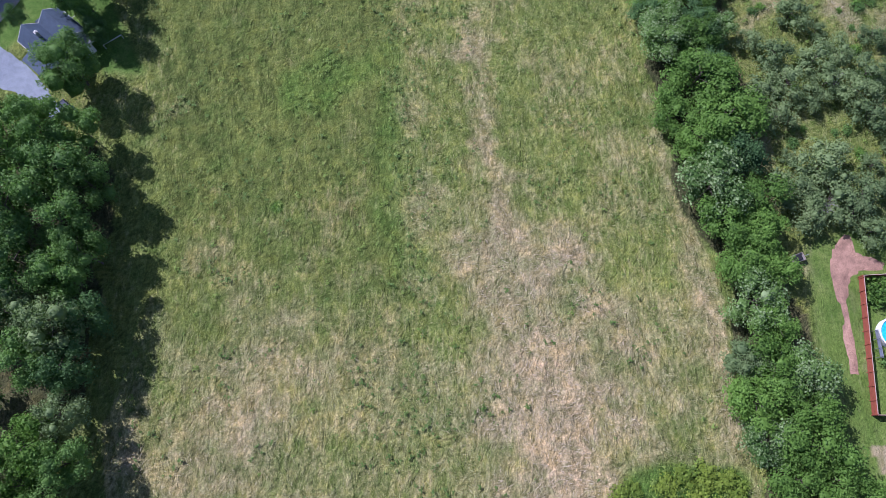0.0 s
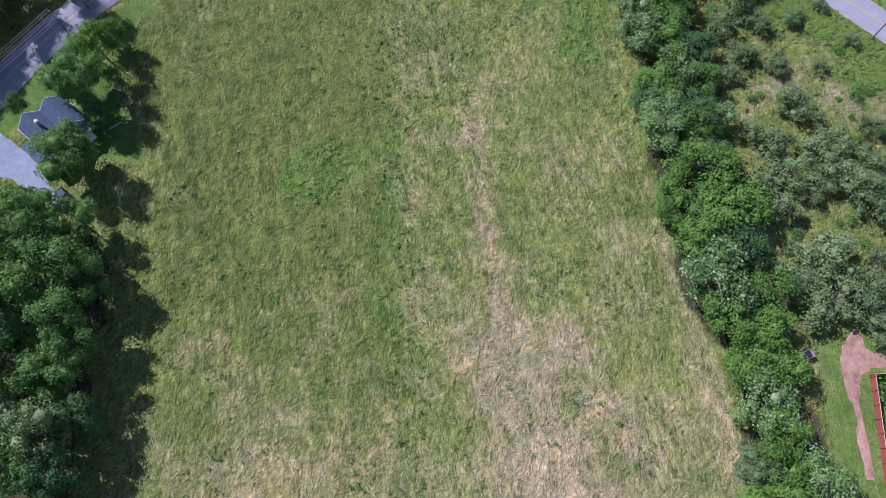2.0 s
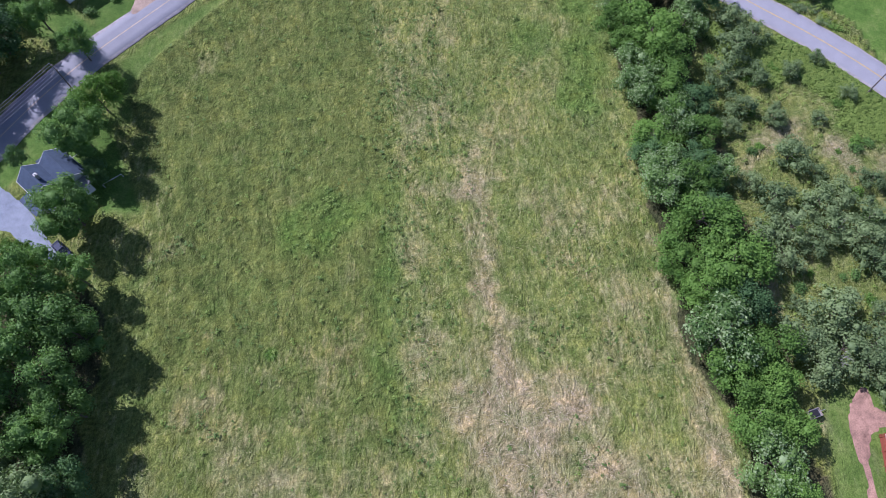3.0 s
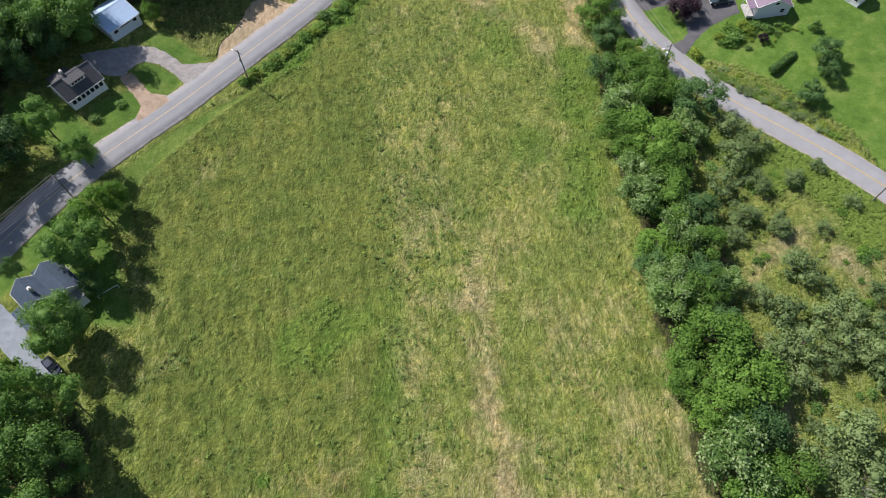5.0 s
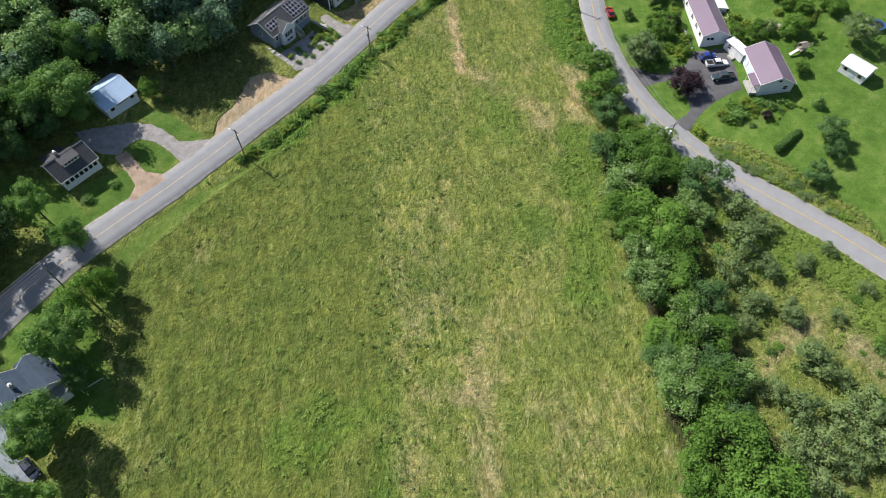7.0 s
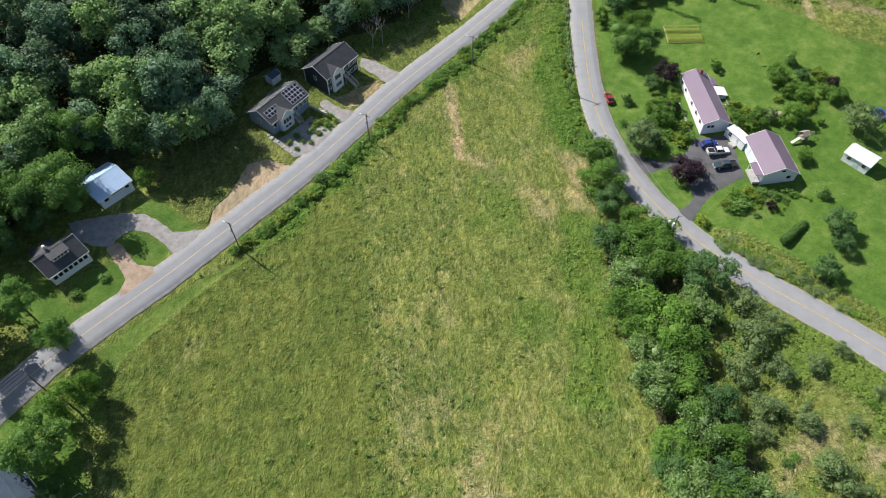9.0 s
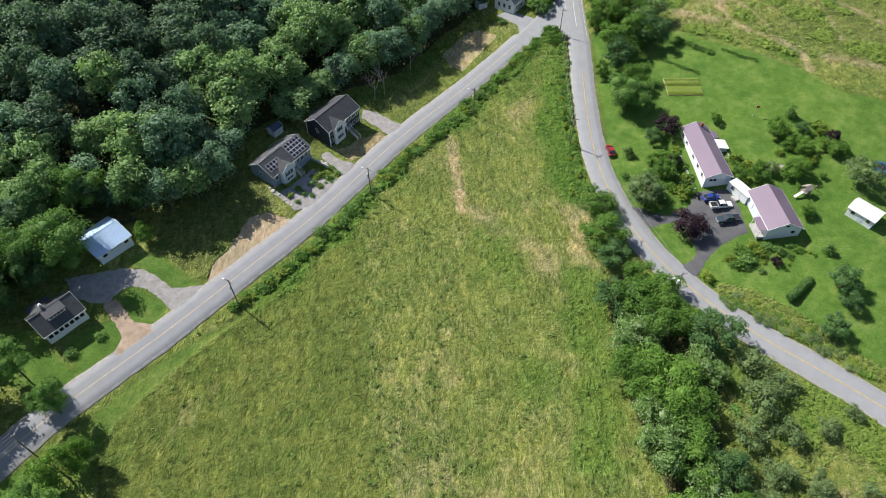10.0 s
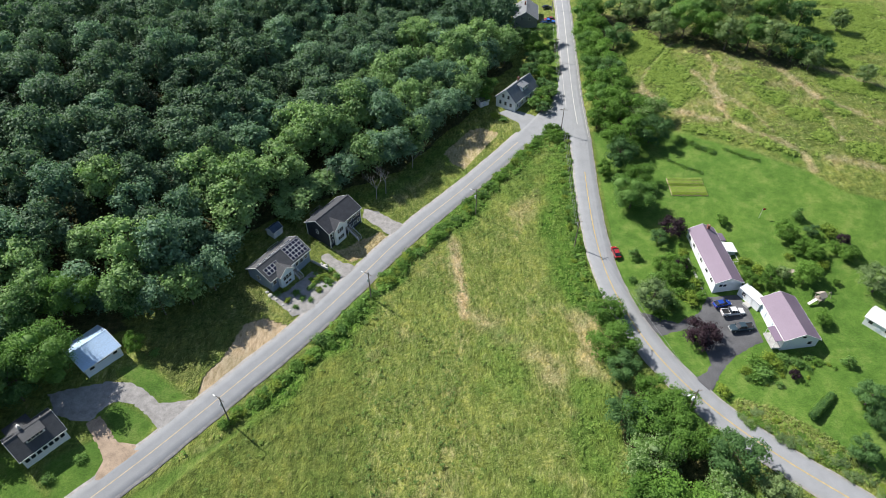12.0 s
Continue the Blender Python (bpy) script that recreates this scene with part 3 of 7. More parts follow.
def cover(X, Y):
    """What grows where: shares of straw, lush growth, lawn, bare earth and woodland floor."""
    lawn, bare, dry, lush, woods = (np.zeros(X.shape) for _ in range(5))
    wav = patches(X, Y, 6, 1) * 4 - 2
    in_field = inside(X + 0.7 * wav, Y + 0.4 * wav, FIELD)
    for line, w, s in DRY:
        d = off_line(X, Y, line) + (patches(X, Y, 5, 2) - 0.5) * min(w, 8) * (1.7 if w > 3 else 0.7) + (patches(X, Y, 2.0, 5) - 0.5) * min(w, 8) * (1.1 if w > 3 else 0.6)
        dry = np.maximum(dry, s * (1 - step(-0.2 * w, 1.55 * w, d)))
    dry += 0.4 * (patches(X, Y, 11, 3) - 0.5) + 0.34 * (patches(X, Y, 3.1, 0) - 0.5) + (0.2 * step(75, 0, Y) + 0.04) * in_field
    for line, w, s in LUSH:
        d = off_line(X, Y, line) + (patches(X, Y, 6, 4) - 0.5) * w
        lush = np.maximum(lush, s * (1 - step(0.3 * w, 1.3 * w, d)))
    lush += 0.35 * (patches(X, Y, 15, 5) - 0.5) + 0.3 * (patches(X, Y, 4, 6) - 0.5)
    rim = np.interp(Y, [20, 54, 70, 82, 110, 154], [-6, -9, -11, -12.5, -14.7, -21.4])
    west = step(2.0, -2.5, X - rim + 3 * (patches(X, Y, 5, 4) - 0.5)) * in_field
    dry += 0.09 * in_field - 0.2 * west * step(10, 40, Y)
    dry += 0.13 * np.exp(-((X - rim - 5) / 4.5) ** 2) * step(125, 95, Y) * in_field * step(30, 55, Y)
    lush += 0.06 * west * step(10, 50, Y)
    east = (X > 56) & (Y > 205) & (Y < 340)
    dry = np.where(east, dry + 0.08, dry - 0.08 * step(85, 115, Y) * in_field)
    lush = np.where(east, lush + 0.1 + 0.4 * (patches(X, Y, 9, 2) - 0.45), lush + 0.07 * step(85, 120, Y) * in_field)
    dry = np.where(inside(X + 0.3 * wav, Y + 0.3 * wav, STRAW_YARD), 1.0, dry)
    lush = np.where(inside(X, Y, STRAW_YARD), 0, lush)
    for i, poly in enumerate(LAWNS):
        px, py = X + 0.15 * wav, Y + 0.15 * wav
        d = off_line(px, py, poly + poly[:1])
        soft = np.clip(0.5 + np.where(inside(px, py, poly), d, -d) / 1.5, 0, 1)
        lawn = np.maximum(lawn, soft * (0.72 if i == 4 else 0.7 if i == 6 else 1))
    for poly in BARE:
        bare[inside(X + 0.6 * wav, Y + 0.5 * wav, poly)] = 0.95 if poly is SAND_1 else 0.7
    for poly in WOODS:
        woods[inside(X + 1.6 * wav, Y + 1.6 * wav, poly)] = 1
    woods = np.where(inside(X, Y, ROUGH_LOT), 0.4, woods)
    lawn = np.where(in_field | inside(X, Y, ROUGH_VERGE), 0, lawn)
    return {"short": west * (0.35 + 0.65 * step(5, 45, Y)), "dry": np.clip(dry, 0, 1), "lush": np.clip(lush, 0, 1), "lawn": lawn, "bare": bare, "woods": np.where((lawn > 0) | in_field, 0, woods)}


# ---- the ground ----


def spread(lo, hi, fine_lo, fine_hi, far):
    """Grid lines: close over the meadow, wider round it, and ever wider out to the horizon."""
    core = [*np.arange(lo, fine_lo, 0.9), *np.arange(fine_lo, fine_hi, 0.46), *np.arange(fine_hi, hi, 0.9)]
    a, b, g = [], [], 0.9
    x, y = core[0], core[-1]
    while x > -far:
        g *= 1.25
        x -= g
        a.append(x)
        y += g
        b.append(y)
    return np.array(a[::-1] + core + b)


def build_ground():
    gx, gy = spread(-112, 128, -68, 54, 2500), spread(-30, 330, -24, 246, 2500)
    X, Y = np.meshgrid(gx, gy)
    on = cover(X, Y)
    rough = 1 - np.maximum(on["lawn"], on["woods"])
    for poly in HARD:
        rough = np.where(inside(X, Y, poly) | (off_line(X, Y, poly + poly[:1]) < 1.7), 0, rough)
    core = (X > -112) & (X < 128) & (Y > -30) & (Y < 330)
    streak = np.where(core, swirl(X, Y), 0.5)
    rough = rough * core
    Z = land(X, Y) + rough * (0.30 * patches(X, Y, 2.2, 6) + 0.34 * streak - 0.32)
    d = np.minimum(off_line(X, Y, NORTH_ROAD), off_line(X, Y, EAST_ROAD))
    Z = np.where(d < 7, land(X, Y) - 0.16 * (1 - step(4.4, 7, d)), Z)
    n, m = X.shape
    idx = np.arange(n * m).reshape(n, m)
    faces = np.stack([idx[:-1, :-1], idx[:-1, 1:], idx[1:, 1:], idx[1:, :-1]], -1).reshape(-1, 4)
    me = mesh_of("ground", np.stack([X, Y, Z], -1).reshape(-1, 3), faces.tolist(), turf, smooth=True)
    on["streak"] = streak
    for name, a in on.items():
        layer = me.attributes.new(name, "FLOAT", "POINT")
        layer.data.foreach_set("value", a.ravel().astype(np.float32))
    tagged(new("ground", me), "rough green meadow with straw-coloured patches, lawns and bare earth", "ground", kind="structure")


build_ground()


def eased(line, reach=9):
    """A plan line with its small kinks taken out."""
    pts = smooth_line(line, 1.6)
    out = []
    for i in range(len(pts)):
        k = min(reach, i, len(pts) - 1 - i)
        seg = pts[i - k:i + k + 1]
        out.append(sum(seg, Vector((0, 0))) / len(seg))
    return out


def ribbon(name, line, half, material, lift, label="", category="", fray=0.06):
    """A strip of road that follows the land, with a slight camber and slightly frayed edges."""
    pts = eased(line)
    verts, faces = [], []
    cuts = (-1.0, -0.96, -0.5, 0.0, 0.5, 0.96, 1.0)
    for i, p in enumerate(pts):
        a, b = pts[max(0, i - 1)], pts[min(len(pts) - 1, i + 1)]
        t = (b - a).normalized()
        nrm = Vector((-t.y, t.x))
        for c in cuts:
            w = half * c + (fray * (math.sin(i * 1.7 + c) + math.sin(i * 0.61 + 2 * c) + math.sin(i * 0.23)) * 0.6 if abs(c) > 0.9 else 0)
            q = p + nrm * w
            drop = 0.14 if abs(c) == 1 else 0.03 * abs(c)
            verts.append((q.x, q.y, ground(q.x, q.y) + lift - drop))
    k = len(cuts)
    for i in range(len(pts) - 1):
        for j in range(k - 1):
            faces.append((i * k + j + 1, i * k + j, (i + 1) * k + j, (i + 1) * k + j + 1))
    return tagged(new(name, mesh_of(name, verts, faces, material, smooth=True)), label, category, kind="structure")


def stripe(parent, line, off, width, material, lift, start=0, stop=10 ** 6):
    """A painted line that lies on a road."""
    pts = eased(line)
    verts, faces = [], []
    for i, p in enumerate(pts):
        if not start <= i <= stop:
            continue
        a, b = pts[max(0, i - 1)], pts[min(len(pts) - 1, i + 1)]
        t = (b - a).normalized()
        nrm = Vector((-t.y, t.x))
        for c in (-0.5, 0.5):
            q = p + nrm * (off + c * width)
            verts.append((q.x, q.y, ground(q.x, q.y) + lift))
        if len(verts) > 2:
            n = len(verts)
            faces.append((n - 3, n - 4, n - 2, n - 1))
    ob = new("painted_line", mesh_of("painted_line", verts, faces, material))
    ob.parent = parent


def sheet(name, poly, material, lift, label, category):
    """A flat plot of paving or earth with an uneven outline that lies on the land."""
    ring = []
    for (ax, ay), (bx, by) in zip(poly, poly[1:] + poly[:1]):
        n = max(2, int(math.hypot(bx - ax, by - ay) / 0.9))
        ring += [(ax + (bx - ax) * i / n, ay + (by - ay) * i / n) for i in range(n)]
    pts = []
    for x, y in ring:
        d = noise.noise_vector((x * 0.45, y * 0.45, lift * 50)) * 0.38
        pts.append((x + d.x, y + d.y))
    xs, ys = [p[0] for p in pts], [p[1] for p in pts]
    gx, gy = np.meshgrid(np.arange(min(xs), max(xs), 0.85), np.arange(min(ys), max(ys), 0.85))
    ok = inside(gx, gy, pts) & (off_line(gx, gy, pts + pts[:1]) > 0.3)
    n = len(pts)
    inner = list(zip(gx[ok].tolist(), gy[ok].tolist()))
    flat = [Vector(p) for p in pts + inner]
    out = delaunay_2d_cdt(flat, [(i, (i + 1) % n) for i in range(n)], [], 1, 0.001)
    ring_of = [any(k < n for k in orig) for orig in out[3]]
    verts = [(v.x, v.y, ground(v.x, v.y) + (-0.05 if edge else lift)) for v, edge in zip(out[0], ring_of)]
    faces = []
    for f in out[2]:
        p, q, r = (out[0][k] for k in f[:3])
        faces.append(tuple(f) if (q - p).cross(r - p) > 0 else tuple(f[::-1]))
    return tagged(new(name, mesh_of(name, verts, faces, material, smooth=True)), label, category, kind="structure")



tagged(ribbon("road_shoulder", NORTH_ROAD[:-2], 3.9, gravel, 0.045, fray=0.12), "pale gravel shoulder along the asphalt road", "road shoulder")
tagged(ribbon("road_shoulder", EAST_ROAD, 3.6, gravel, 0.045, fray=0.1), "narrow gravel shoulder along the road", "road shoulder")
road_1 = ribbon("road_north", NORTH_ROAD, 3.25, asphalt, 0.09, "worn pale grey asphalt road with a faint yellow line", "road")
stripe(road_1, NORTH_ROAD, 0.0, 0.22, faded_paint, 0.098, stop=206)
road_2 = ribbon("road_east", EAST_ROAD, 3.15, asphalt, 0.104, "grey asphalt road with a yellow centre line", "road")
stripe(road_2, EAST_ROAD, 0.0, 0.24, yellow_paint, 0.112, stop=145)
stripe(road_2, EAST_ROAD, 0.0, 0.2, line_paint, 0.112, start=161)
stripe(road_2, EAST_ROAD, 2.85, 0.11, line_paint, 0.108, start=168)
stripe(road_2, EAST_ROAD, -2.85, 0.11, line_paint, 0.108, start=156)
sheet("driveway", DRIVE_EAST, dark_asphalt, 0.06, "dark asphalt driveway in front of the garage", "driveway")
sheet("driveway", DRIVE_WEST, gravel, 0.055, "grey gravel driveway that loops to the blue garage", "driveway")
sheet("driveway", DIRT_WEST, red_earth, 0.07, "bare reddish earth branch of the gravel driveway", "driveway")
sheet("driveway", DRIVE_SOLAR, gravel, 0.06, "grey gravel driveway beside the house with solar panels", "driveway")
sheet("driveway", DRIVE_DARK, gravel, 0.06, "grey gravel parking pad beside the dark house", "driveway")
sheet("garden_path", GARDEN_PATH, gravel, 0.075, "grey gravel garden with small planted beds", "garden path")
sheet("driveway", DRIVE_TL, pale_gravel, 0.06, "pale bluish gravel yard beside the slate-roofed house", "driveway")
sheet("earth_yard", RED_YARD, pink_earth, 0.06, "strip of reddish bare earth beside the fence", "bare earth")
sheet("driveway", DRIVE_FAR, asphalt, 0.06, "grey asphalt apron beside the junction", "driveway")
sheet("junction", JUNCTION, asphalt, 0.099, "worn grey asphalt where the two roads meet", "road")
sheet("driveway", DRIVE_FAR_2, asphalt, 0.06, "short asphalt driveway beside the grey house", "driveway")

# ---- trees and shrubs ----


def crown_mesh(name, seed, width, low, high, material, leaves, leaf=0.42, lobes=14, cone=0.0, ragged=0.25, core=0.6, spray=15):
    """A crown of overlapping boughs; each bough carries sprays of small leaves round an inner mass of foliage."""
    rng = np.random.RandomState(seed)
    mid, tall = (low + high) / 2, (high - low) / 2
    centres, radii = [], []
    for i in range(lobes):
        u = (i + 0.5) / lobes
        z = -0.85 + 1.65 * u
        ring = math.sqrt(max(0.0, 1 - (z * 0.92) ** 2))
        if cone:
            ring = (1 - u) * cone + 0.06
        a = i * 2.399 + rng.rand() * 0.9
        d = ring * (0.48 + 0.34 * rng.rand()) if i < lobes - 1 else 0.05
        centres.append((width * d * math.cos(a), width * d * math.sin(a), mid + tall * z * 0.8))
        radii.append(width * (0.30 + 0.2 * rng.rand()) * (1 if not cone else 0.35 + 0.5 * (1 - u)))
    centres, radii = np.array(centres), np.array(radii)
    flat = 0.8 if not cone else 0.6

    def unit(v):
        return v / np.linalg.norm(v, axis=1)[:, None]

    count = max(6, leaves // spray)
    share = radii ** 2 / (radii ** 2).sum()
    bough = rng.choice(lobes, count, p=share)
    out = unit(rng.normal(size=(count, 3)))
    out[:, 2] = np.where(out[:, 2] < -0.3, -out[:, 2], out[:, 2])
    reach = radii[bough] * (1.02 - ragged * rng.rand(count) ** 1.5 + 0.12 * rng.normal(size=count))
    tip = centres[bough] + out * reach[:, None] * (1, 1, flat)
    wide = leaf * (1.5 + 1.2 * rng.rand(count))
    # leaves of a spray form a small dome that looks outwards and up
    which = np.repeat(np.arange(count), spray)
    n = len(which)
    off = rng.normal(size=(n, 3)) * wide[which][:, None] * 0.8
    up = unit(out * 0.75 + (0, 0, 0.6))[which]
    lift = (off * up).sum(1)[:, None]
    off = off - up * lift * 0.65
    off -= up * ((off ** 2).sum(1) / wide[which] * 0.30)[:, None]
    pos = tip[which] + off
    face = unit(up + rng.normal(size=(n, 3)) * 0.55 + off / wide[which][:, None] * 0.25)
    side = unit(np.cross(face, rng.normal(size=(n, 3))))
    along = np.cross(face, side)
    size = leaf * (0.55 + 0.75 * rng.rand(n))[:, None]
    droop = face * size * 0.2
    quad = np.stack([pos - along * size * 0.62 - droop, pos + side * size * 0.45, pos + along * size * 0.62 - droop, pos - side * size * 0.45], 1)
    verts = quad.reshape(-1, 3).tolist()
    faces = np.arange(n * 4).reshape(-1, 4).tolist()
    bm = bmesh.new()
    bmesh.ops.create_icosphere(bm, subdivisions=1, radius=1)
    ball = [tuple(v.co) for v in bm.verts]
    tris = [[v.index for v in f.verts] for f in bm.faces]
    bm.free()
    for c, rad in zip(centres, radii):
        base = len(verts)
        for v in ball:
            k = rad * core * (0.75 + 0.4 * rng.rand())
            verts.append((c[0] + v[0] * k, c[1] + v[1] * k, c[2] + v[2] * k * flat))
        faces += [[base + k for k in f] for f in tris]
    return mesh_of(name, verts, faces, material, smooth=True)


def trunk_mesh(name, seed, low, high, width, r, material, limbs=7):
    rng = random.Random(seed)
    bm = bmesh.new()
    lean = Vector((rng.uniform(-0.3, 0.3), rng.uniform(-0.3, 0.3), 0))
    top = Vector((0, 0, low + (high - low) * 0.75)) + lean
    knee = Vector((0, 0, low * 0.6)) + lean * 0.3
    rod(bm, (0, 0, -0.3), knee, r * 1.25, r * 0.9)
    rod(bm, knee, top, r * 0.9, r * 0.2)
    for i in range(limbs):
        a = i * 2.4 + rng.random()
        s = knee.lerp(top, rng.uniform(0.05, 0.75))
        e = s + Vector((math.cos(a), math.sin(a), rng.uniform(0.4, 1.0))) * width * rng.uniform(0.35, 0.6)
        rod(bm, s, e, r * 0.4, r * 0.08, 6)
    me = bpy.data.meshes.new(name)
    bm.to_mesh(me)
    bm.free()
    me.materials.append(material)
    return me


class Plant:
    """One kind of tree: built once, then copied with its parts."""

    def __init__(self, name, label, category, variants, width, low, high, leaf_mat, leaves, trunk=0.22, **k):
        self.made = []
        self.name, self.label, self.category, self.used = name, label, category, 0
        for i in range(variants):
            seed = sum(map(ord, name)) + i * 17
            crown = crown_mesh("crown", seed, width, low, high, leaf_mat, leaves, **k)
            stem = trunk_mesh("trunk", seed, low, high, width, trunk, bark)
            self.made.append((stem, crown))
        self.height = high

    def put(self, x, y, size=1.0, tall=1.0, group="", sink=0.0):
        i = self.used
        self.used += 1
        stem, crown = self.made[i % len(self.made)]
        m = pose(x, y, ground(x, y) - sink, 0, 0, (i * 137.5) % 360) @ Matrix.Diagonal((size, size, size * tall, 1))
        ob = thing(self.name, m, self.label, self.category, group)
        for n, me in (("trunk", stem), ("crown", crown)):
            o = new(n, me)
            o.parent = ob
        return ob


maple = Plant("maple_tree", "large leafy green deciduous tree with an uneven crown", "tree", 3, 4.9, 2.0, 11.0, leaf_maple, 4800, leaf=0.29, lobes=11, core=0.68)
broad_tree = Plant("broad_maple_tree", "broad dark green maple with a dense round crown", "tree", 2, 6.5, 1.0, 12.5, leaf_maple, 9000, leaf=0.31, lobes=13, core=0.76, trunk=0.3)
bright_tree = Plant("ash_tree", "bright green leafy tree with a dense crown", "tree", 3, 4.3, 0.8, 8.8, leaf_bright, 4600, leaf=0.27, lobes=11, core=0.6)
pale_tree = Plant("linden_tree", "green tree flecked with pale blossom or leaf undersides", "tree", 2, 4.3, 0.8, 8.8, leaf_pale, 4600, leaf=0.27, lobes=11, core=0.6)
dark_tree = Plant("oak_tree", "dark green leafy tree with a dense crown", "tree", 3, 4.4, 1.0, 9.5, leaf_dark, 4400, leaf=0.28, lobes=11, core=0.64)
grey_tree = Plant("poplar_tree", "grey-green leafy tree with a loose crown", "tree", 2, 4.3, 1.4, 9.5, leaf_grey, 4000, leaf=0.25, ragged=0.35)
purple_tree = Plant("purple_maple_tree", "round dark purple-leaved tree on the lawn", "tree", 1, 3.4, 0.8, 7.0, leaf_purple, 3600, leaf=0.24)
spruce = Plant("spruce_tree", "dark narrow evergreen spruce tree", "tree", 2, 2.9, 0.8, 15.0, leaf_spruce, 1500, lobes=18, cone=0.95)
cedar = Plant("cedar_shrub", "dark green upright evergreen shrub", "shrub", 1, 1.5, 0.1, 4.6, leaf_maple, 1100, trunk=0.08, lobes=14, leaf=0.2, ragged=0.1, cone=0.9)
shrub = Plant("shrub", "bushy green shrub with small leaves", "shrub", 3, 1.6, 0.0, 2.1, leaf_maple, 460, trunk=0.06, lobes=8, leaf=0.3)
bush_bright = Plant("bramble_bush", "bright green leafy bramble bush", "shrub", 2, 1.6, 0.0, 1.9, leaf_bright, 460, trunk=0.06, lobes=8, leaf=0.3)
lime_shrub = Plant("golden_shrub", "rounded yellow-green leafy garden shrub", "shrub", 2, 1.6, 0.0, 2.0, leaf_lime, 460, trunk=0.06, lobes=8, leaf=0.26)
grey_shrub = Plant("willow_shrub", "grey-green willow shrub among rough grass", "shrub", 3, 2.5, 0.0, 3.8, leaf_grey, 1700, trunk=0.08, lobes=9, leaf=0.19, ragged=0.4, core=0.5)
wood_light = Plant("beech_tree", "tall mid-green deciduous tree in the wood", "tree", 3, 5.9, 2.5, 16.5, leaf_wood_light, 2600, leaf=0.58, lobes=14)
wood_mid = Plant("birch_tree", "tall green deciduous tree in the wood", "tree", 3, 5.6, 2.5, 17.0, leaf_wood, 2600, leaf=0.58, lobes=14)
wood_dark = Plant("elm_tree", "tall dark green deciduous tree in the wood", "tree", 3, 5.9, 2.5, 17.5, leaf_wood_dark, 2600, leaf=0.58, lobes=14)

# ---- building materials ----
roof_grey = plain("grey_shingle", (0.085, 0.087, 0.092), 0.9, grain=2.2, vary=0.2, relief=0.02)
roof_black = plain("charcoal_shingle", (0.060, 0.062, 0.070), 0.9, grain=2.2, vary=0.2, relief=0.02)
roof_slate = plain("slate_shingle", (0.055, 0.082, 0.118), 0.8, grain=2.2, vary=0.22, relief=0.02)
roof_pale = plain("pale_grey_shingle", (0.20, 0.21, 0.22), 0.9, grain=2.2, vary=0.15, relief=0.02)
roof_purple = plain("purple_metal", (0.185, 0.135, 0.185), 0.42, grain=0.6, vary=0.08, spec=0.5)
roof_blue = plain("pale_blue_metal", (0.43, 0.58, 0.78), 0.4, grain=0.5, vary=0.12, spec=0.5)
roof_white = plain("white_metal", (0.75, 0.76, 0.77), 0.45, grain=0.6, vary=0.06, spec=0.5)
siding_white = plain("white_siding", (0.74, 0.75, 0.76), 0.6, grain=1.0, vary=0.05, stretch=(0.2, 0.2, 3))
siding_blue = plain("blue_grey_siding", (0.21, 0.26, 0.33), 0.65, grain=1.0, vary=0.08, stretch=(0.2, 0.2, 3))
siding_navy = plain("navy_siding", (0.032, 0.038, 0.055), 0.65, grain=1.0, vary=0.15, stretch=(0.2, 0.2, 3))
siding_grey = plain("grey_siding", (0.26, 0.275, 0.28), 0.65, grain=1.0, vary=0.08, stretch=(0.2, 0.2, 3))
siding_pale = plain("pale_blue_siding", (0.60, 0.66, 0.72), 0.6, grain=1.0, vary=0.05, stretch=(0.2, 0.2, 3))
timber = plain("weathered_timber", (0.36, 0.31, 0.26), 0.85, grain=3, vary=0.25, stretch=(0.3, 3, 3))
fence_wood = plain("red_stained_wood", (0.30, 0.085, 0.05), 0.8, grain=3, vary=0.3, stretch=(3, 3, 0.4))
cap_wood = plain("weathered_cap", (0.46, 0.33, 0.27), 0.85, grain=3, vary=0.25, stretch=(0.3, 3, 3))
concrete = plain("concrete", (0.42, 0.41, 0.39), 0.9, grain=2, vary=0.15, relief=0.01)
metal_grey = plain("galvanised_metal", (0.48, 0.49, 0.50), 0.45, 0.8, grain=3, vary=0.12)
rubber = plain("rubber", (0.02, 0.02, 0.022), 0.85, grain=4, vary=0.2)
brick_red = plain("chimney_brick", (0.28, 0.12, 0.085), 0.9, grain=5, vary=0.3, relief=0.02)


def glass_material():
    mat, nt, b = nodes_of("window_glass", 0.06, 0, 0.6)
    v = noise_node(nt, 0.8, 2, 0.5, place(nt))
    nt.links.new(ramp(nt, v, [(0.3, (0.012, 0.015, 0.02)), (0.7, (0.035, 0.042, 0.055))]), b.inputs["Base Color"])
    return mat


glass = glass_material()


def panel_material():
    mat, nt, b = nodes_of("solar_cells", 0.12, 0, 0.5)
    v = noise_node(nt, 1.2, 2, 0.5, place(nt))
    nt.links.new(ramp(nt, v, [(0.3, (0.010, 0.012, 0.028)), (0.7, (0.022, 0.026, 0.055))]), b.inputs["Base Color"])
    return mat


solar_cells = panel_material()


# ---- houses: the front looks to local -y, the ridge runs along local x ----


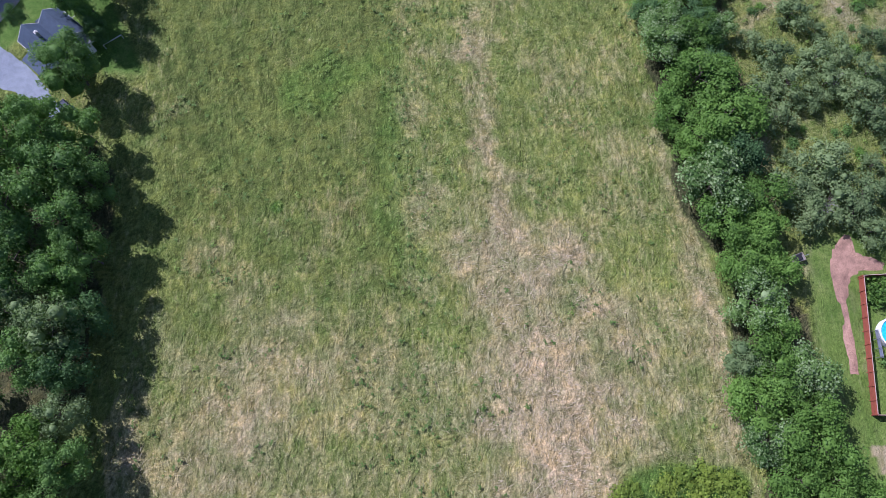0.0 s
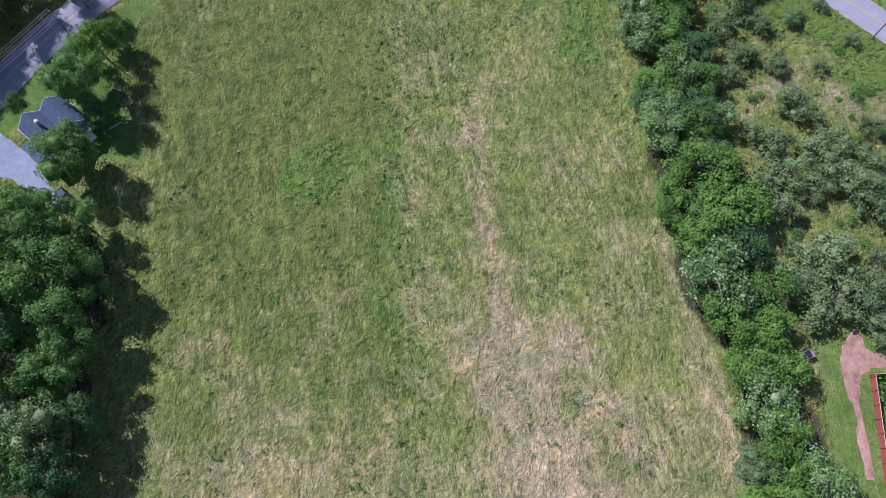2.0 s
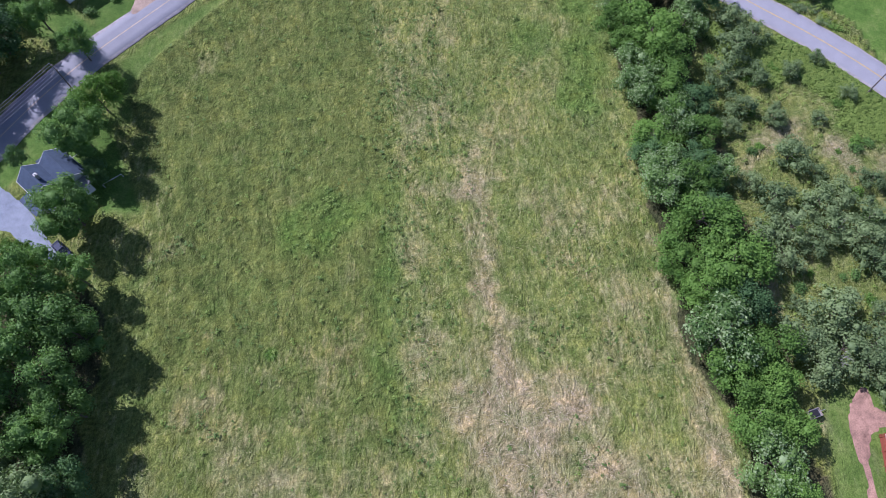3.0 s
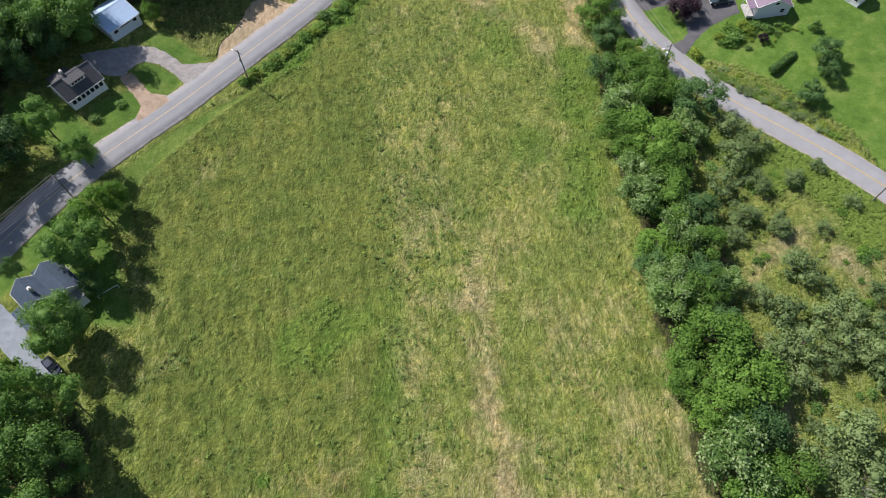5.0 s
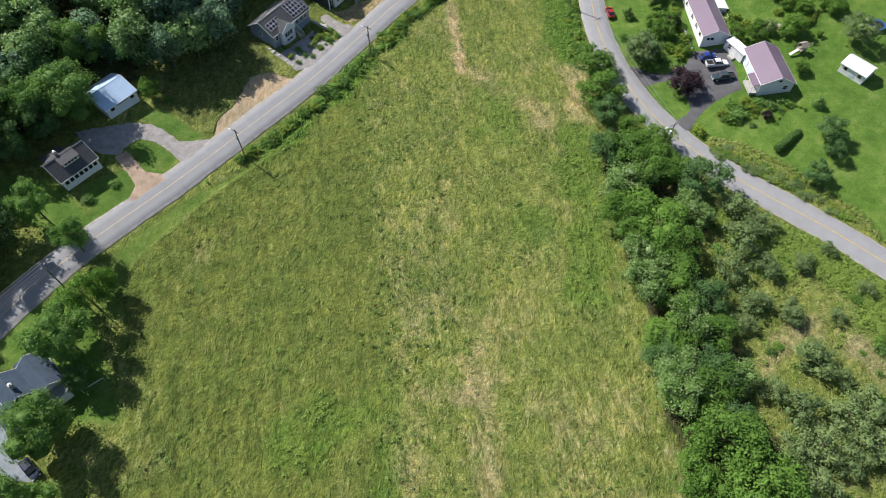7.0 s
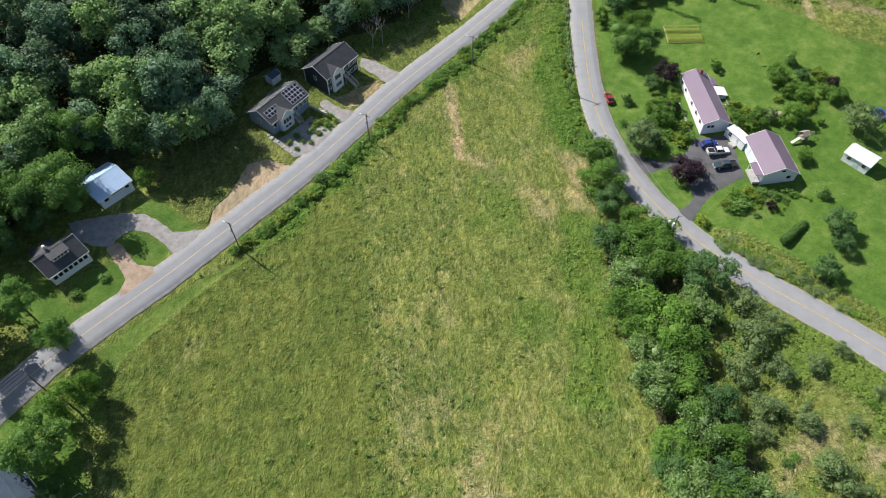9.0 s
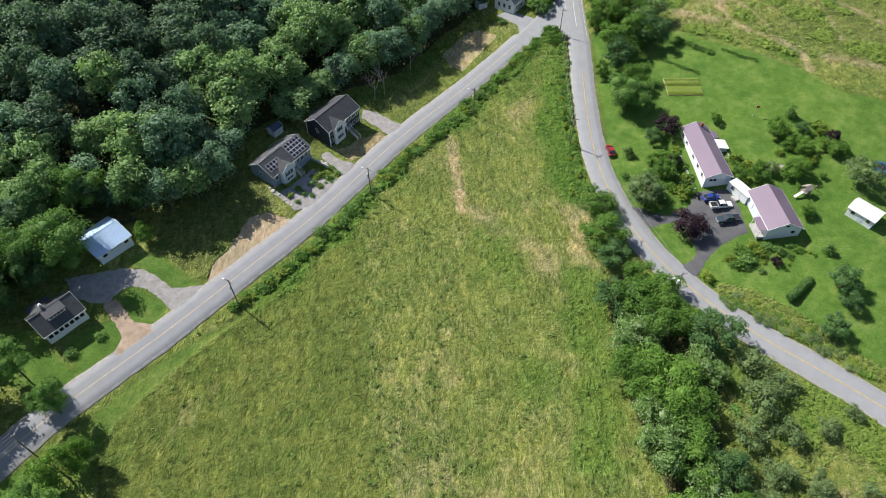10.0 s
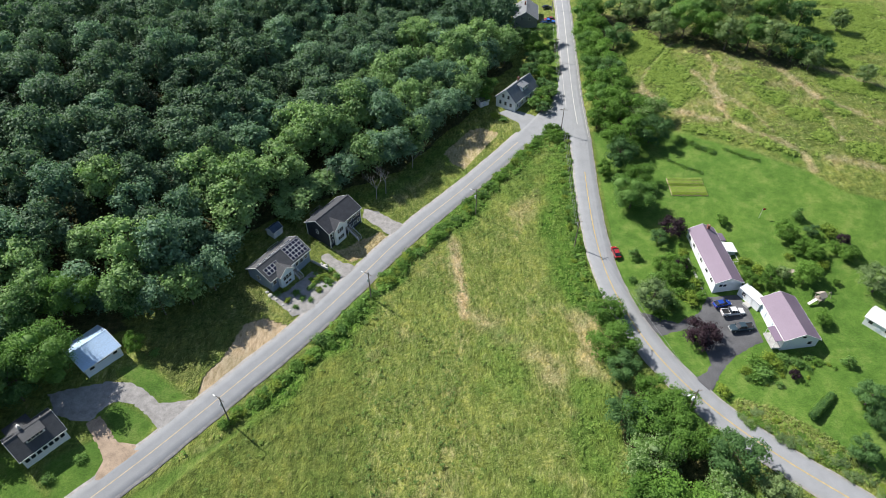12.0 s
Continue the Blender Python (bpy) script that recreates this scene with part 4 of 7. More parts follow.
def window(parent, x, y, z, w, h, face="front", mullion=True, trim=None):
    """A window with a proud frame, two sashes and a dark pane; face: front, back, left or right wall."""
    turn = {"front": 0, "right": 90, "back": 180, "left": -90}[face]
    m = pose(x, y, z, 0, 0, turn)
    f = bmesh.new()
    t = 0.11
    for a, b, c, d in ((-w / 2 - t, w / 2 + t, h, h + t), (-w / 2 - t, w / 2 + t, -t, 0), (-w / 2 - t, -w / 2, 0, h), (w / 2, w / 2 + t, 0, h)):
        box(f, a, b, -0.07, 0.02, c, d)
    if mullion:
        box(f, -w / 2, w / 2, -0.055, 0.0, h * 0.48, h * 0.52)
    ob = part("window", f, trim or white_paint, parent)
    ob.matrix_local = m
    p = part("pane", boxed(-w / 2, w / 2, -0.03, 0.01, 0, h), glass, ob)
    return p


def door(parent, x, y, z, w, h, material, face="front"):
    turn = {"front": 0, "right": 90, "back": 180, "left": -90}[face]
    f = bmesh.new()
    box(f, -w / 2, w / 2, -0.05, 0.02, 0, h, 0.01)
    for c in (0.12, 0.55):
        box(f, -w / 2 + 0.12, w / 2 - 0.12, -0.065, -0.04, h * c, h * (c + 0.34), 0.008)
    ob = part("door", f, material, parent)
    ob.matrix_local = pose(x, y, z, 0, 0, turn)
    t = bmesh.new()
    for a, b, c, d in ((-w / 2 - 0.1, -w / 2, 0, h + 0.1), (w / 2, w / 2 + 0.1, 0, h + 0.1), (-w / 2, w / 2, h, h + 0.1)):
        box(t, a, b, -0.07, 0.02, c, d)
    part("frame", t, white_paint, ob)


def gable_body(parent, L, D, eave, ridge, material, cx=0.0, cy=0.0, deep=1.4, name="wall"):
    bm = bmesh.new()
    prism(bm, [(cy - D / 2, -deep), (cy + D / 2, -deep), (cy + D / 2, eave), (cy, ridge - 0.1), (cy - D / 2, eave)], "x", cx - L / 2, cx + L / 2)
    return part(name, bm, material, parent)


def gable_roof(parent, L, D, eave, ridge, material, over=0.4, cx=0.0, cy=0.0, trim=None, top=0.0):
    """Two roof slabs with overhang, a ridge cap, and fascia boards along eaves and gables."""
    slope = (ridge - eave) / (D / 2)
    x0, x1 = cx - L / 2 - over, cx + L / 2 + over
    yo = D / 2 + over
    zo = ridge - slope * yo
    for s in (-1, 1):
        bm = bmesh.new()
        solid(bm, [(x0, cy + top, ridge + 0.1), (x1, cy + top, ridge + 0.1), (x1, cy + s * yo, zo + 0.1), (x0, cy + s * yo, zo + 0.1)], 0.16)
        part("roof", bm, material, parent)
        bm = bmesh.new()
        box(bm, x0 - 0.02, x1 + 0.02, cy + s * yo - 0.06 if s < 0 else cy + s * yo - 0.01, cy + s * yo + 0.01 if s < 0 else cy + s * yo + 0.06, zo - 0.16, zo + 0.085)
        part("fascia", bm, trim or white_paint, parent)
        for x in (x0, x1):
            bm = bmesh.new()
            e = 0.05
            lo, hi = (x - 0.07, x - 0.003) if x == x0 else (x + 0.003, x + 0.07)
            pts = [(cy + s * yo, zo + 0.115), (cy, ridge + 0.115), (cy, ridge - 0.14), (cy + s * yo, zo - 0.14)]
            prism(bm, pts if s < 0 else pts[::-1], "x", lo, hi)
            part("barge_board", bm, trim or white_paint, parent)
    bm = bmesh.new()
    prism(bm, [(cy - 0.16, ridge + 0.07), (cy, ridge + 0.15), (cy + 0.16, ridge + 0.07)], "x", x0, x1)
    part("ridge_cap", bm, material, parent)


def front_gable(parent, xb, w, out, D, eave, ridge, main_ridge, main_eave, wall_mat, roof_mat, over=0.3):
    """A cross gable that stands out of the front, its roof running back into the main one."""
    yf = -D / 2 - out
    bm = bmesh.new()
    prism(bm, [(xb - w / 2, -1.4), (xb + w / 2, -1.4), (xb + w / 2, eave), (xb, ridge - 0.1), (xb - w / 2, eave)], "y", yf, -D / 2 + 0.4)
    part("front_gable_wall", bm, wall_mat, parent)
    k = (main_ridge - main_eave) / (D / 2)
    back_top = (ridge - main_eave) / k - D / 2
    slope = (ridge - eave) / (w / 2)
    zo = ridge - slope * (w / 2 + over)
    back_low = (zo - main_eave) / k - D / 2
    for s in (-1, 1):
        xe = xb + s * (w / 2 + over)
        bm = bmesh.new()
        solid(bm, [(xb, yf - over, ridge + 0.11), (xe, yf - over, zo + 0.11), (xe, back_low + 0.1, zo + 0.11), (xb, back_top + 0.1, ridge + 0.11)], 0.15)
        part("front_gable_roof", bm, roof_mat, parent)
        bm = bmesh.new()
        pts = [(xb, ridge + 0.13), (xe, zo + 0.13), (xe, zo - 0.12), (xb, ridge - 0.12)]
        prism(bm, pts, "y", yf - over - 0.07, yf - over - 0.003)
        part("barge_board", bm, white_paint, parent)


def steps(parent, x, y0, n, w, rise, going, material, landing=1.2):
    """Front steps with a landing, two handrails and posts; they come down towards -y."""
    top = n * rise
    bm = bmesh.new()
    box(bm, x - w / 2, x + w / 2, y0 - landing, y0, top - 0.08, top)
    for i in range(n):
        box(bm, x - w / 2, x + w / 2, y0 - landing - (i + 1) * going, y0 - landing - i * going, top - (i + 1) * rise - 0.06, top - (i + 1) * rise)
    part("stair_treads", bm, material, parent)
    end = y0 - landing - n * going
    for s in (-1, 1):
        bm = bmesh.new()
        xx = x + s * w / 2
        for y, z in ((y0 - 0.1, top), (y0 - landing, top), (end, 0.1)):
            rod(bm, (xx, y, z - (top if z == top else 0.4)), (xx, y, z + 0.95), 0.05, n=6)
        rod(bm, (xx, y0, top + 0.95), (xx, y0 - landing, top + 0.95), 0.045, n=6)
        rod(bm, (xx, y0 - landing, top + 0.95), (xx, end, 1.05), 0.045, n=6)
        rod(bm, (xx, y0 - landing, top + 0.5), (xx, end, 0.6), 0.035, n=6)
        part("handrail", bm, white_paint, parent)


def chimney(parent, x, y, z0, z1, material, w=0.6):
    bm = bmesh.new()
    box(bm, x - w / 2, x + w / 2, y - w / 2, y + w / 2, z0, z1)
    box(bm, x - w / 2 - 0.06, x + w / 2 + 0.06, y - w / 2 - 0.06, y + w / 2 + 0.06, z1, z1 + 0.1)
    c = part("chimney", bm, material, parent)
    part("flue", rod(bmesh.new(), (x, y, z1 + 0.05), (x, y, z1 + 0.4), 0.12, n=8), metal_grey, c)


def roof_vent(parent, x, y, z):
    bm = bmesh.new()
    rod(bm, (x, y, z - 0.2), (x, y, z + 0.35), 0.06, n=6)
    part("roof_vent", bm, metal_grey, parent)


def solar_house():
    x, y, turn, L, D, eave, ridge = -46.0, 181.9, 56.8, 14.3, 8.4, 3.9, 6.3
    h = thing("house", spot(x, y, turn), "blue-grey sided bungalow with solar panels on a dark shingle roof", "house")
    gable_body(h, L, D, eave, ridge, siding_blue)
    gable_roof(h, L, D, eave, ridge, roof_grey)
    front_gable(h, -2.6, 4.4, 1.2, D, 3.9, 5.5, ridge, eave, siding_pale, roof_grey)
    yf = -D / 2
    for wx in (-3.6, -2.6, -1.6):
        window(h, wx, yf - 1.2, 1.7, 0.8, 1.3)
    window(h, -6.0, yf, 1.7, 1.0, 1.3)
    for wx in (2.3, 4.0, 5.7):
        window(h, wx, yf, 1.8, 1.0, 1.3)
    for wx in (-3.2, -2.0):
        window(h, wx, yf - 1.2, 0.2, 0.9, 0.7, mullion=False)
    door(h, 0.5, yf, 1.4, 0.95, 2.05, siding_white)
    steps(h, 0.5, yf, 7, 1.4, 0.19, 0.28, timber, 1.0)
    window(h, -L / 2, 0.5, 1.9, 0.9, 1.1, "left")
    window(h, L / 2, 0.5, 1.9, 0.9, 1.1, "right")
    slope = math.atan2(ridge - eave, D / 2)
    lay = pose(0, 0, ridge + 0.17, 0, 0, 0) @ Matrix.Rotation(slope, 4, "X")
    for c0, rows, cols, side in ((1.4, 4, 5, -1), (-6.6, 2, 4, -1), (-6.6, 1, 11, 1)):
        for i in range(cols):
            for j in range(rows):
                a = c0 + i * 1.13
                m = (lay if side < 0 else pose(0, 0, ridge + 0.17, 0, 0, 180) @ Matrix.Rotation(slope, 4, "X")) @ pose(a if side < 0 else -a - 1, -0.25 - (j + 1) * 1.13 - (1.3 if rows == 2 else 0), 0) @ Matrix.Diagonal((1.09, 1.09, 1, 1))
                fr = bmesh.new()
                for q in ((0, 1, 0, 0.06), (0, 1, 0.94, 1), (0, 0.06, 0.06, 0.94), (0.94, 1, 0.06, 0.94)):
                    box(fr, q[0], q[1], q[2], q[3], 0, 0.055)
                fo = part("solar_panel", fr, white_paint, h, "dark solar panel in a pale frame")
                fo.matrix_local = m
                part("glass_face", boxed(0.06, 0.94, 0.06, 0.94, 0.0, 0.04), solar_cells, fo)
    roof_vent(h, -1.0, 1.2, ridge - 0.6)
    bm = bmesh.new()
    box(bm, 2.0, 6.0, D / 2, D / 2 + 2.6, 1.2, 1.35)
    for px in (2.1, 5.9):
        rod(bm, (px, D / 2 + 2.5, -0.5), (px, D / 2 + 2.5, 2.3), 0.06, n=6)
        rod(bm, (px, D / 2, 2.25), (px, D / 2 + 2.5, 2.25), 0.04, n=6)
    rod(bm, (2.1, D / 2 + 2.5, 2.25), (5.9, D / 2 + 2.5, 2.25), 0.04, n=6)
    part("back_deck", bm, white_paint, h)
    stones = bmesh.new()
    box(stones, 6.8, 7.2, yf - 6.5, yf - 0.5, -0.4, 0.35, 0.05)
    part("retaining_wall", stones, concrete, h, "pale concrete retaining wall")


def dark_house():
    x, y, turn, L, D, eave, ridge = -33.6, 199.2, 56.9, 13.4, 8.6, 5.2, 7.7
    h = thing("house", spot(x, y, turn), "two-storey house with navy siding, white trim and a charcoal shingle roof", "house")
    gable_body(h, L, D, eave, ridge, siding_navy)
    gable_roof(h, L, D, eave, ridge, roof_black)
    yf = -D / 2
    front_gable(h, -2.9, 4.2, 0.7, D, 5.2, 6.9, ridge, eave, siding_white, roof_black)
    for wx in (-3.7, -2.9, -2.1):
        window(h, wx, yf - 0.7, 3.2, 0.7, 1.3)
        window(h, wx, yf - 0.7, 0.8, 0.7, 1.1)
    for z, hh in ((3.2, 1.3), (0.8, 1.1)):
        window(h, -6.0, yf, z, 0.9, hh)
        for wx in (2.2, 3.9, 5.6):
            window(h, wx, yf, z, 0.95, hh)
    door(h, 0.2, yf, 2.4, 0.95, 2.05, siding_white)
    window(h, 0.9, yf, 2.9, 0.35, 1.5, mullion=False)
    steps(h, 0.2, yf, 12, 1.3, 0.19, 0.3, timber, 1.3)
    window(h, -L / 2, 0.3, 2.9, 0.7, 1.2, "left")
    window(h, L / 2, 0.3, 2.9, 0.7, 1.2, "right")
    for sx in (-1, 1):
        for sy in (-1, 1):
            corner = boxed(sx * L / 2 - 0.09, sx * L / 2 + 0.09, sy * D / 2 - 0.09, sy * D / 2 + 0.09, -1, eave - 0.15)
            part("corner_board", corner, white_paint, h)
    bm = bmesh.new()
    rod(bm, (-L / 2 - 0.12, yf - 0.12, 0.2), (-L / 2 - 0.12, yf - 0.12, eave - 0.2), 0.06, n=6)
    rod(bm, (-L / 2 - 0.12, yf - 0.12, 0.2), (-L / 2 - 0.5, yf - 0.8, 0.1), 0.06, n=6)
    part("downpipe", bm, white_paint, h)
    deck = bmesh.new()
    box(deck, -2.0, 2.4, D / 2, D / 2 + 3.4, 2.5, 2.65)
    for px in (-1.9, 2.3):
        for py in (D / 2 + 0.2, D / 2 + 3.3):
            rod(deck, (px, py, -0.5), (px, py, 3.6), 0.08, n=6)
        rod(deck, (px, D / 2 + 0.2, 3.55), (px, D / 2 + 3.3, 3.55), 0.06, n=6)
    rod(deck, (-1.9, D / 2 + 3.3, 3.55), (2.3, D / 2 + 3.3, 3.55), 0.06, n=6)
    part("back_deck", deck, timber, h, "pale timber deck with a railing")


def dormer_house():
    x, y, turn, L, D, eave, ridge = -85.4, 128.6, 52.0, 9.0, 7.4, 2.9, 5.6
    h = thing("house", spot(x, y, turn), "small white cottage with a dark grey shingle roof and front dormer", "house")
    gable_body(h, L, D, eave, ridge, siding_white)
    gable_roof(h, L, D, eave, ridge, roof_grey, over=0.35)
    yf = -D / 2
    for i in range(7):
        window(h, -3.6 + i * 1.2, yf, 1.1, 0.85, 1.2, mullion=False)
    window(h, L / 2, -0.5, 1.1, 0.9, 1.2, "right")
    window(h, -L / 2, -0.5, 1.1, 0.9, 1.2, "left")
    bm = bmesh.new()
    box(bm, -1.9, 1.9, -2.2, 0.0, 3.4, 5.2)
    d = part("dormer_wall", bm, siding_white, h)
    bm = bmesh.new()
    solid(bm, [(-2.2, 0.6, 5.75), (2.2, 0.6, 5.75), (2.2, -2.6, 5.25), (-2.2, -2.6, 5.25)], 0.14)
    part("dormer_roof", bm, roof_grey, h)
    for wx in (-1.2, -0.4, 0.4, 1.2):
        window(h, wx, -2.2, 4.3, 0.6, 0.7, mullion=False)
    bm = bmesh.new()
    box(bm, -3.5, 1.0, D / 2 - 0.3, D / 2 + 2.6, -1, 2.5)
    part("rear_extension", bm, siding_white, h)
    bm = bmesh.new()
    solid(bm, [(-3.8, D / 2 - 1.0, 3.55), (1.3, D / 2 - 1.0, 3.55), (1.3, D / 2 + 2.9, 2.55), (-3.8, D / 2 + 2.9, 2.55)], 0.14)
    part("rear_roof", bm, roof_grey, h)
    chimney(h, -1.2, 0.9, 4.4, 6.5, concrete, 0.55)
    roof_vent(h, 2.8, 0.8, ridge - 0.5)


def blue_garage():
    x, y, turn, L, D, eave, ridge = -82.6, 150.3, 52.7, 8.5, 9.4, 2.6, 4.5
    h = thing("garage", spot(x, y, turn), "pale blue garage with a shiny blue metal roof among trees", "garage")
    gable_body(h, L, D, eave, ridge, siding_pale)
    gable_roof(h, L, D, eave, ridge, roof_blue, over=0.35)
    yf = -D / 2
    window(h, -2.7, yf, 1.2, 1.1, 0.9, mullion=False)
    window(h, 0.2, yf, 1.75, 3.0, 0.45, mullion=False)
    window(h, 2.9, yf, 1.2, 1.0, 0.9, mullion=False)
    door(h, 3.9, yf, 0.05, 0.55, 1.95, siding_white)
    seams = bmesh.new()
    k = (ridge - eave) / (D / 2)
    for i in range(15):
        xx = -4.5 + i * 0.64
        for s in (-1, 1):
            yo = D / 2 + 0.33
            rod(seams, (xx, 0, ridge + 0.1), (xx, s * yo, ridge - k * yo + 0.1), 0.022, n=4)
    part("roof_seam", seams, roof_blue, h)


def slate_house():
    """A house of two parallel wings with a lower end and a lean-to, under slate-blue roofs with white edges."""
    h = thing("house", spot(-78.0, 77.0, -40.0), "white house of several gabled wings under slate-blue shingle roofs", "house")
    gable_body(h, 8.0, 4.9, 3.0, 4.8, siding_white, 0.3, 3.0)
    gable_roof(h, 8.0, 4.9, 3.0, 4.8, roof_slate, 0.3, 0.3, 3.0)
    gable_body(h, 6.2, 5.0, 3.0, 5.1, siding_white, -0.7, -1.9, name="side_wing_wall")
    gable_roof(h, 6.2, 5.0, 3.0, 5.1, roof_slate, 0.3, -0.7, -1.9)
    gable_body(h, 4.4, 4.4, 2.6, 4.2, siding_white, 4.5, -2.0, name="end_wing_wall")
    gable_roof(h, 4.4, 4.4, 2.6, 4.2, roof_slate, 0.25, 4.5, -2.0)
    part("lean_to_wall", boxed(-0.4, 4.6, -6.6, -4.45, -1, 2.2), siding_white, h)
    bm = bmesh.new()
    solid(bm, [(-0.7, -4.45, 2.8), (4.9, -4.45, 2.8), (4.9, -6.9, 2.25), (-0.7, -6.9, 2.25)], 0.14)
    part("lean_to_roof", bm, roof_slate, h)
    part("porch_wall", boxed(4.35, 6.4, 1.2, 4.4, -1, 2.3), siding_white, h)
    bm = bmesh.new()
    solid(bm, [(4.7, 4.7, 2.85), (4.7, 0.9, 2.85), (6.7, 0.9, 2.4), (6.7, 4.7, 2.4)], 0.14)
    part("porch_roof", bm, roof_pale, h)
    part("entry_wall", boxed(-5.4, -3.85, 0.6, 3.4, -1, 2.4), siding_white, h)
    bm = bmesh.new()
    solid(bm, [(-3.8, 3.7, 2.9), (-3.8, 0.4, 2.9), (-5.7, 0.4, 2.4), (-5.7, 3.7, 2.4)], 0.14)
    part("entry_roof", bm, roof_slate, h)
    for wx in (0.8, 3.2):
        window(h, wx, -6.6, 0.9, 0.8, 1.0)
    window(h, -2.4, -4.4, 1.0, 0.9, 1.3)
    for wx in (-2.4, 0.2, 2.8):
        window(h, wx, 5.45, 1.0, 0.9, 1.3, "back")
    window(h, -3.8, -2.0, 1.0, 0.9, 1.2, "left")
    chimney(h, 0.2, -1.3, 4.4, 5.9, concrete, 0.6)


def purple_home():
    x, y, turn = 70.6, 182.7, -86.7
    L, D, eave, ridge = 20.6, 6.9, 2.7, 4.3
    h = thing("mobile_home", spot(x, y, turn), "long white single-storey home with a purple metal roof", "house")
    gable_body(h, L, D, eave, ridge, siding_white)
    gable_roof(h, L, D, eave, ridge, roof_purple, 0.3)
    yf = -D / 2
    for wx in (-8.2, -5.0, 0.6, 4.5, 8.0):
        window(h, wx, yf, 1.0, 1.2, 1.1)
    door(h, -2.2, yf, 0.3, 0.95, 2.05, siding_white)
    for wx in (-1.3, -0.3):
        window(h, L / 2, wx - 0.6, 1.2, 0.8, 0.8, "right", mullion=False)
    for wx in (-6, 0, 5):
        window(h, wx, -yf, 1.0, 1.2, 1.1, "back")
    bm = bmesh.new()
    box(bm, -4.5, -1.3, D / 2, D / 2 + 3.0, -0.6, 2.3)
    part("sunroom_wall", bm, siding_white, h)
    bm = bmesh.new()
    solid(bm, [(-4.8, D / 2 - 0.2, 2.75), (-1.0, D / 2 - 0.2, 2.75), (-1.0, D / 2 + 3.3, 2.35), (-4.8, D / 2 + 3.3, 2.35)], 0.12)
    part("sunroom_roof", bm, roof_white, h)
    part("side_deck", boxed(-1.28, 1.6, D / 2 + 0.02, D / 2 + 3.0, 0.3, 0.45), timber, h)
    for a, b in (((-1.2, D / 2 + 2.95), (1.55, D / 2 + 2.95)), ((1.55, D / 2 + 2.95), (1.55, D / 2 + 0.1))):
        bm = bmesh.new()
        rod(bm, (*a, 1.35), (*b, 1.35), 0.05, n=6)
        for k in range(5):
            px, py = a[0] + (b[0] - a[0]) * k / 4, a[1] + (b[1] - a[1]) * k / 4
            rod(bm, (px, py, 0.3), (px, py, 1.35), 0.04, n=6)
        part("deck_railing", bm, white_paint, h)
    bm = bmesh.new()
    box(bm, -8.6, -6.0, D / 2, D / 2 + 1.8, -0.6, 2.1)
    part("back_porch", bm, siding_white, h)
    bm = bmesh.new()
    solid(bm, [(-8.8, D / 2 - 0.2, 2.6), (-5.8, D / 2 - 0.2, 2.6), (-5.8, D / 2 + 2.1, 2.15), (-8.8, D / 2 + 2.1, 2.15)], 0.12)
    part("porch_roof", bm, roof_purple, h)
    bm = bmesh.new()
    box(bm, -1.0, 4.0, D / 2 + 3.05, D / 2 + 5.6, 0.25, 0.4)
    part("deck", bm, timber, h)
    chimney(h, -9.2, 1.2, 3.6, 4.9, brick_red, 0.7)


def purple_garage():
    x, y, turn = 81.6, 160.4, -86.7
    L, D, eave, ridge = 13.0, 8.2, 3.0, 5.0
    h = thing("garage", spot(x, y, turn), "large white garage with a purple metal gable roof", "garage")
    gable_body(h, L, D, eave, ridge, siding_white)
    gable_roof(h, L, D, eave, ridge, roof_purple, 0.35)
    yf = -D / 2
    for wx in (-4.0, -0.6):
        bm = bmesh.new()
        box(bm, wx - 1.4, wx + 1.4, yf - 0.06, yf + 0.02, 0, 2.3)
        g = part("garage_door", bm, siding_pale, h)
        for i in range(4):
            part("panel", boxed(wx - 1.3, wx + 1.3, yf - 0.09, yf - 0.05, 0.06 + i * 0.56, 0.56 + i * 0.56), siding_pale, g)
    window(h, L / 2, 0.2, 3.4, 0.9, 0.6, "right", mullion=False)
    window(h, L / 2, 2.2, 1.1, 1.0, 1.0, "right")
    door(h, L / 2, -2.4, 0.1, 0.95, 2.05, siding_white, "right")
    # lean-to porch along the drive
    bm = bmesh.new()
    solid(bm, [(2.0, yf - 0.1, 2.8), (6.4, yf - 0.1, 2.8), (6.4, yf - 2.0, 2.35), (2.0, yf - 2.0, 2.35)], 0.12)
    part("porch_roof", bm, roof_purple, h)
    for px in (2.1, 4.2, 6.3):
        part("porch_post", rod(bmesh.new(), (px, yf - 1.9, -0.5), (px, yf - 1.9, 2.3), 0.06, n=6), white_paint, h)
    part("porch_floor", boxed(1.9, 6.5, yf - 2.1, yf, -0.4, 0.12), concrete, h)


def breezeway():
    h = thing("breezeway", spot(76.2, 168.9, -63.0), "white flat-roofed passage between the home and the garage", "passage")
    part("wall", boxed(-3.2, 3.4, -1.3, 1.3, -0.6, 2.3), siding_white, h)
    part("roof", boxed(-3.4, 3.6, -1.5, 1.5, 2.31, 2.46), roof_white, h)
    window(h, -1.5, -1.3, 0.9, 1.1, 1.1)
    door(h, 0.6, -1.3, 0.05, 0.95, 2.05, siding_white)
    part("stoop", boxed(-0.2, 1.6, -2.6, -1.3, -0.4, 0.16), concrete, h)


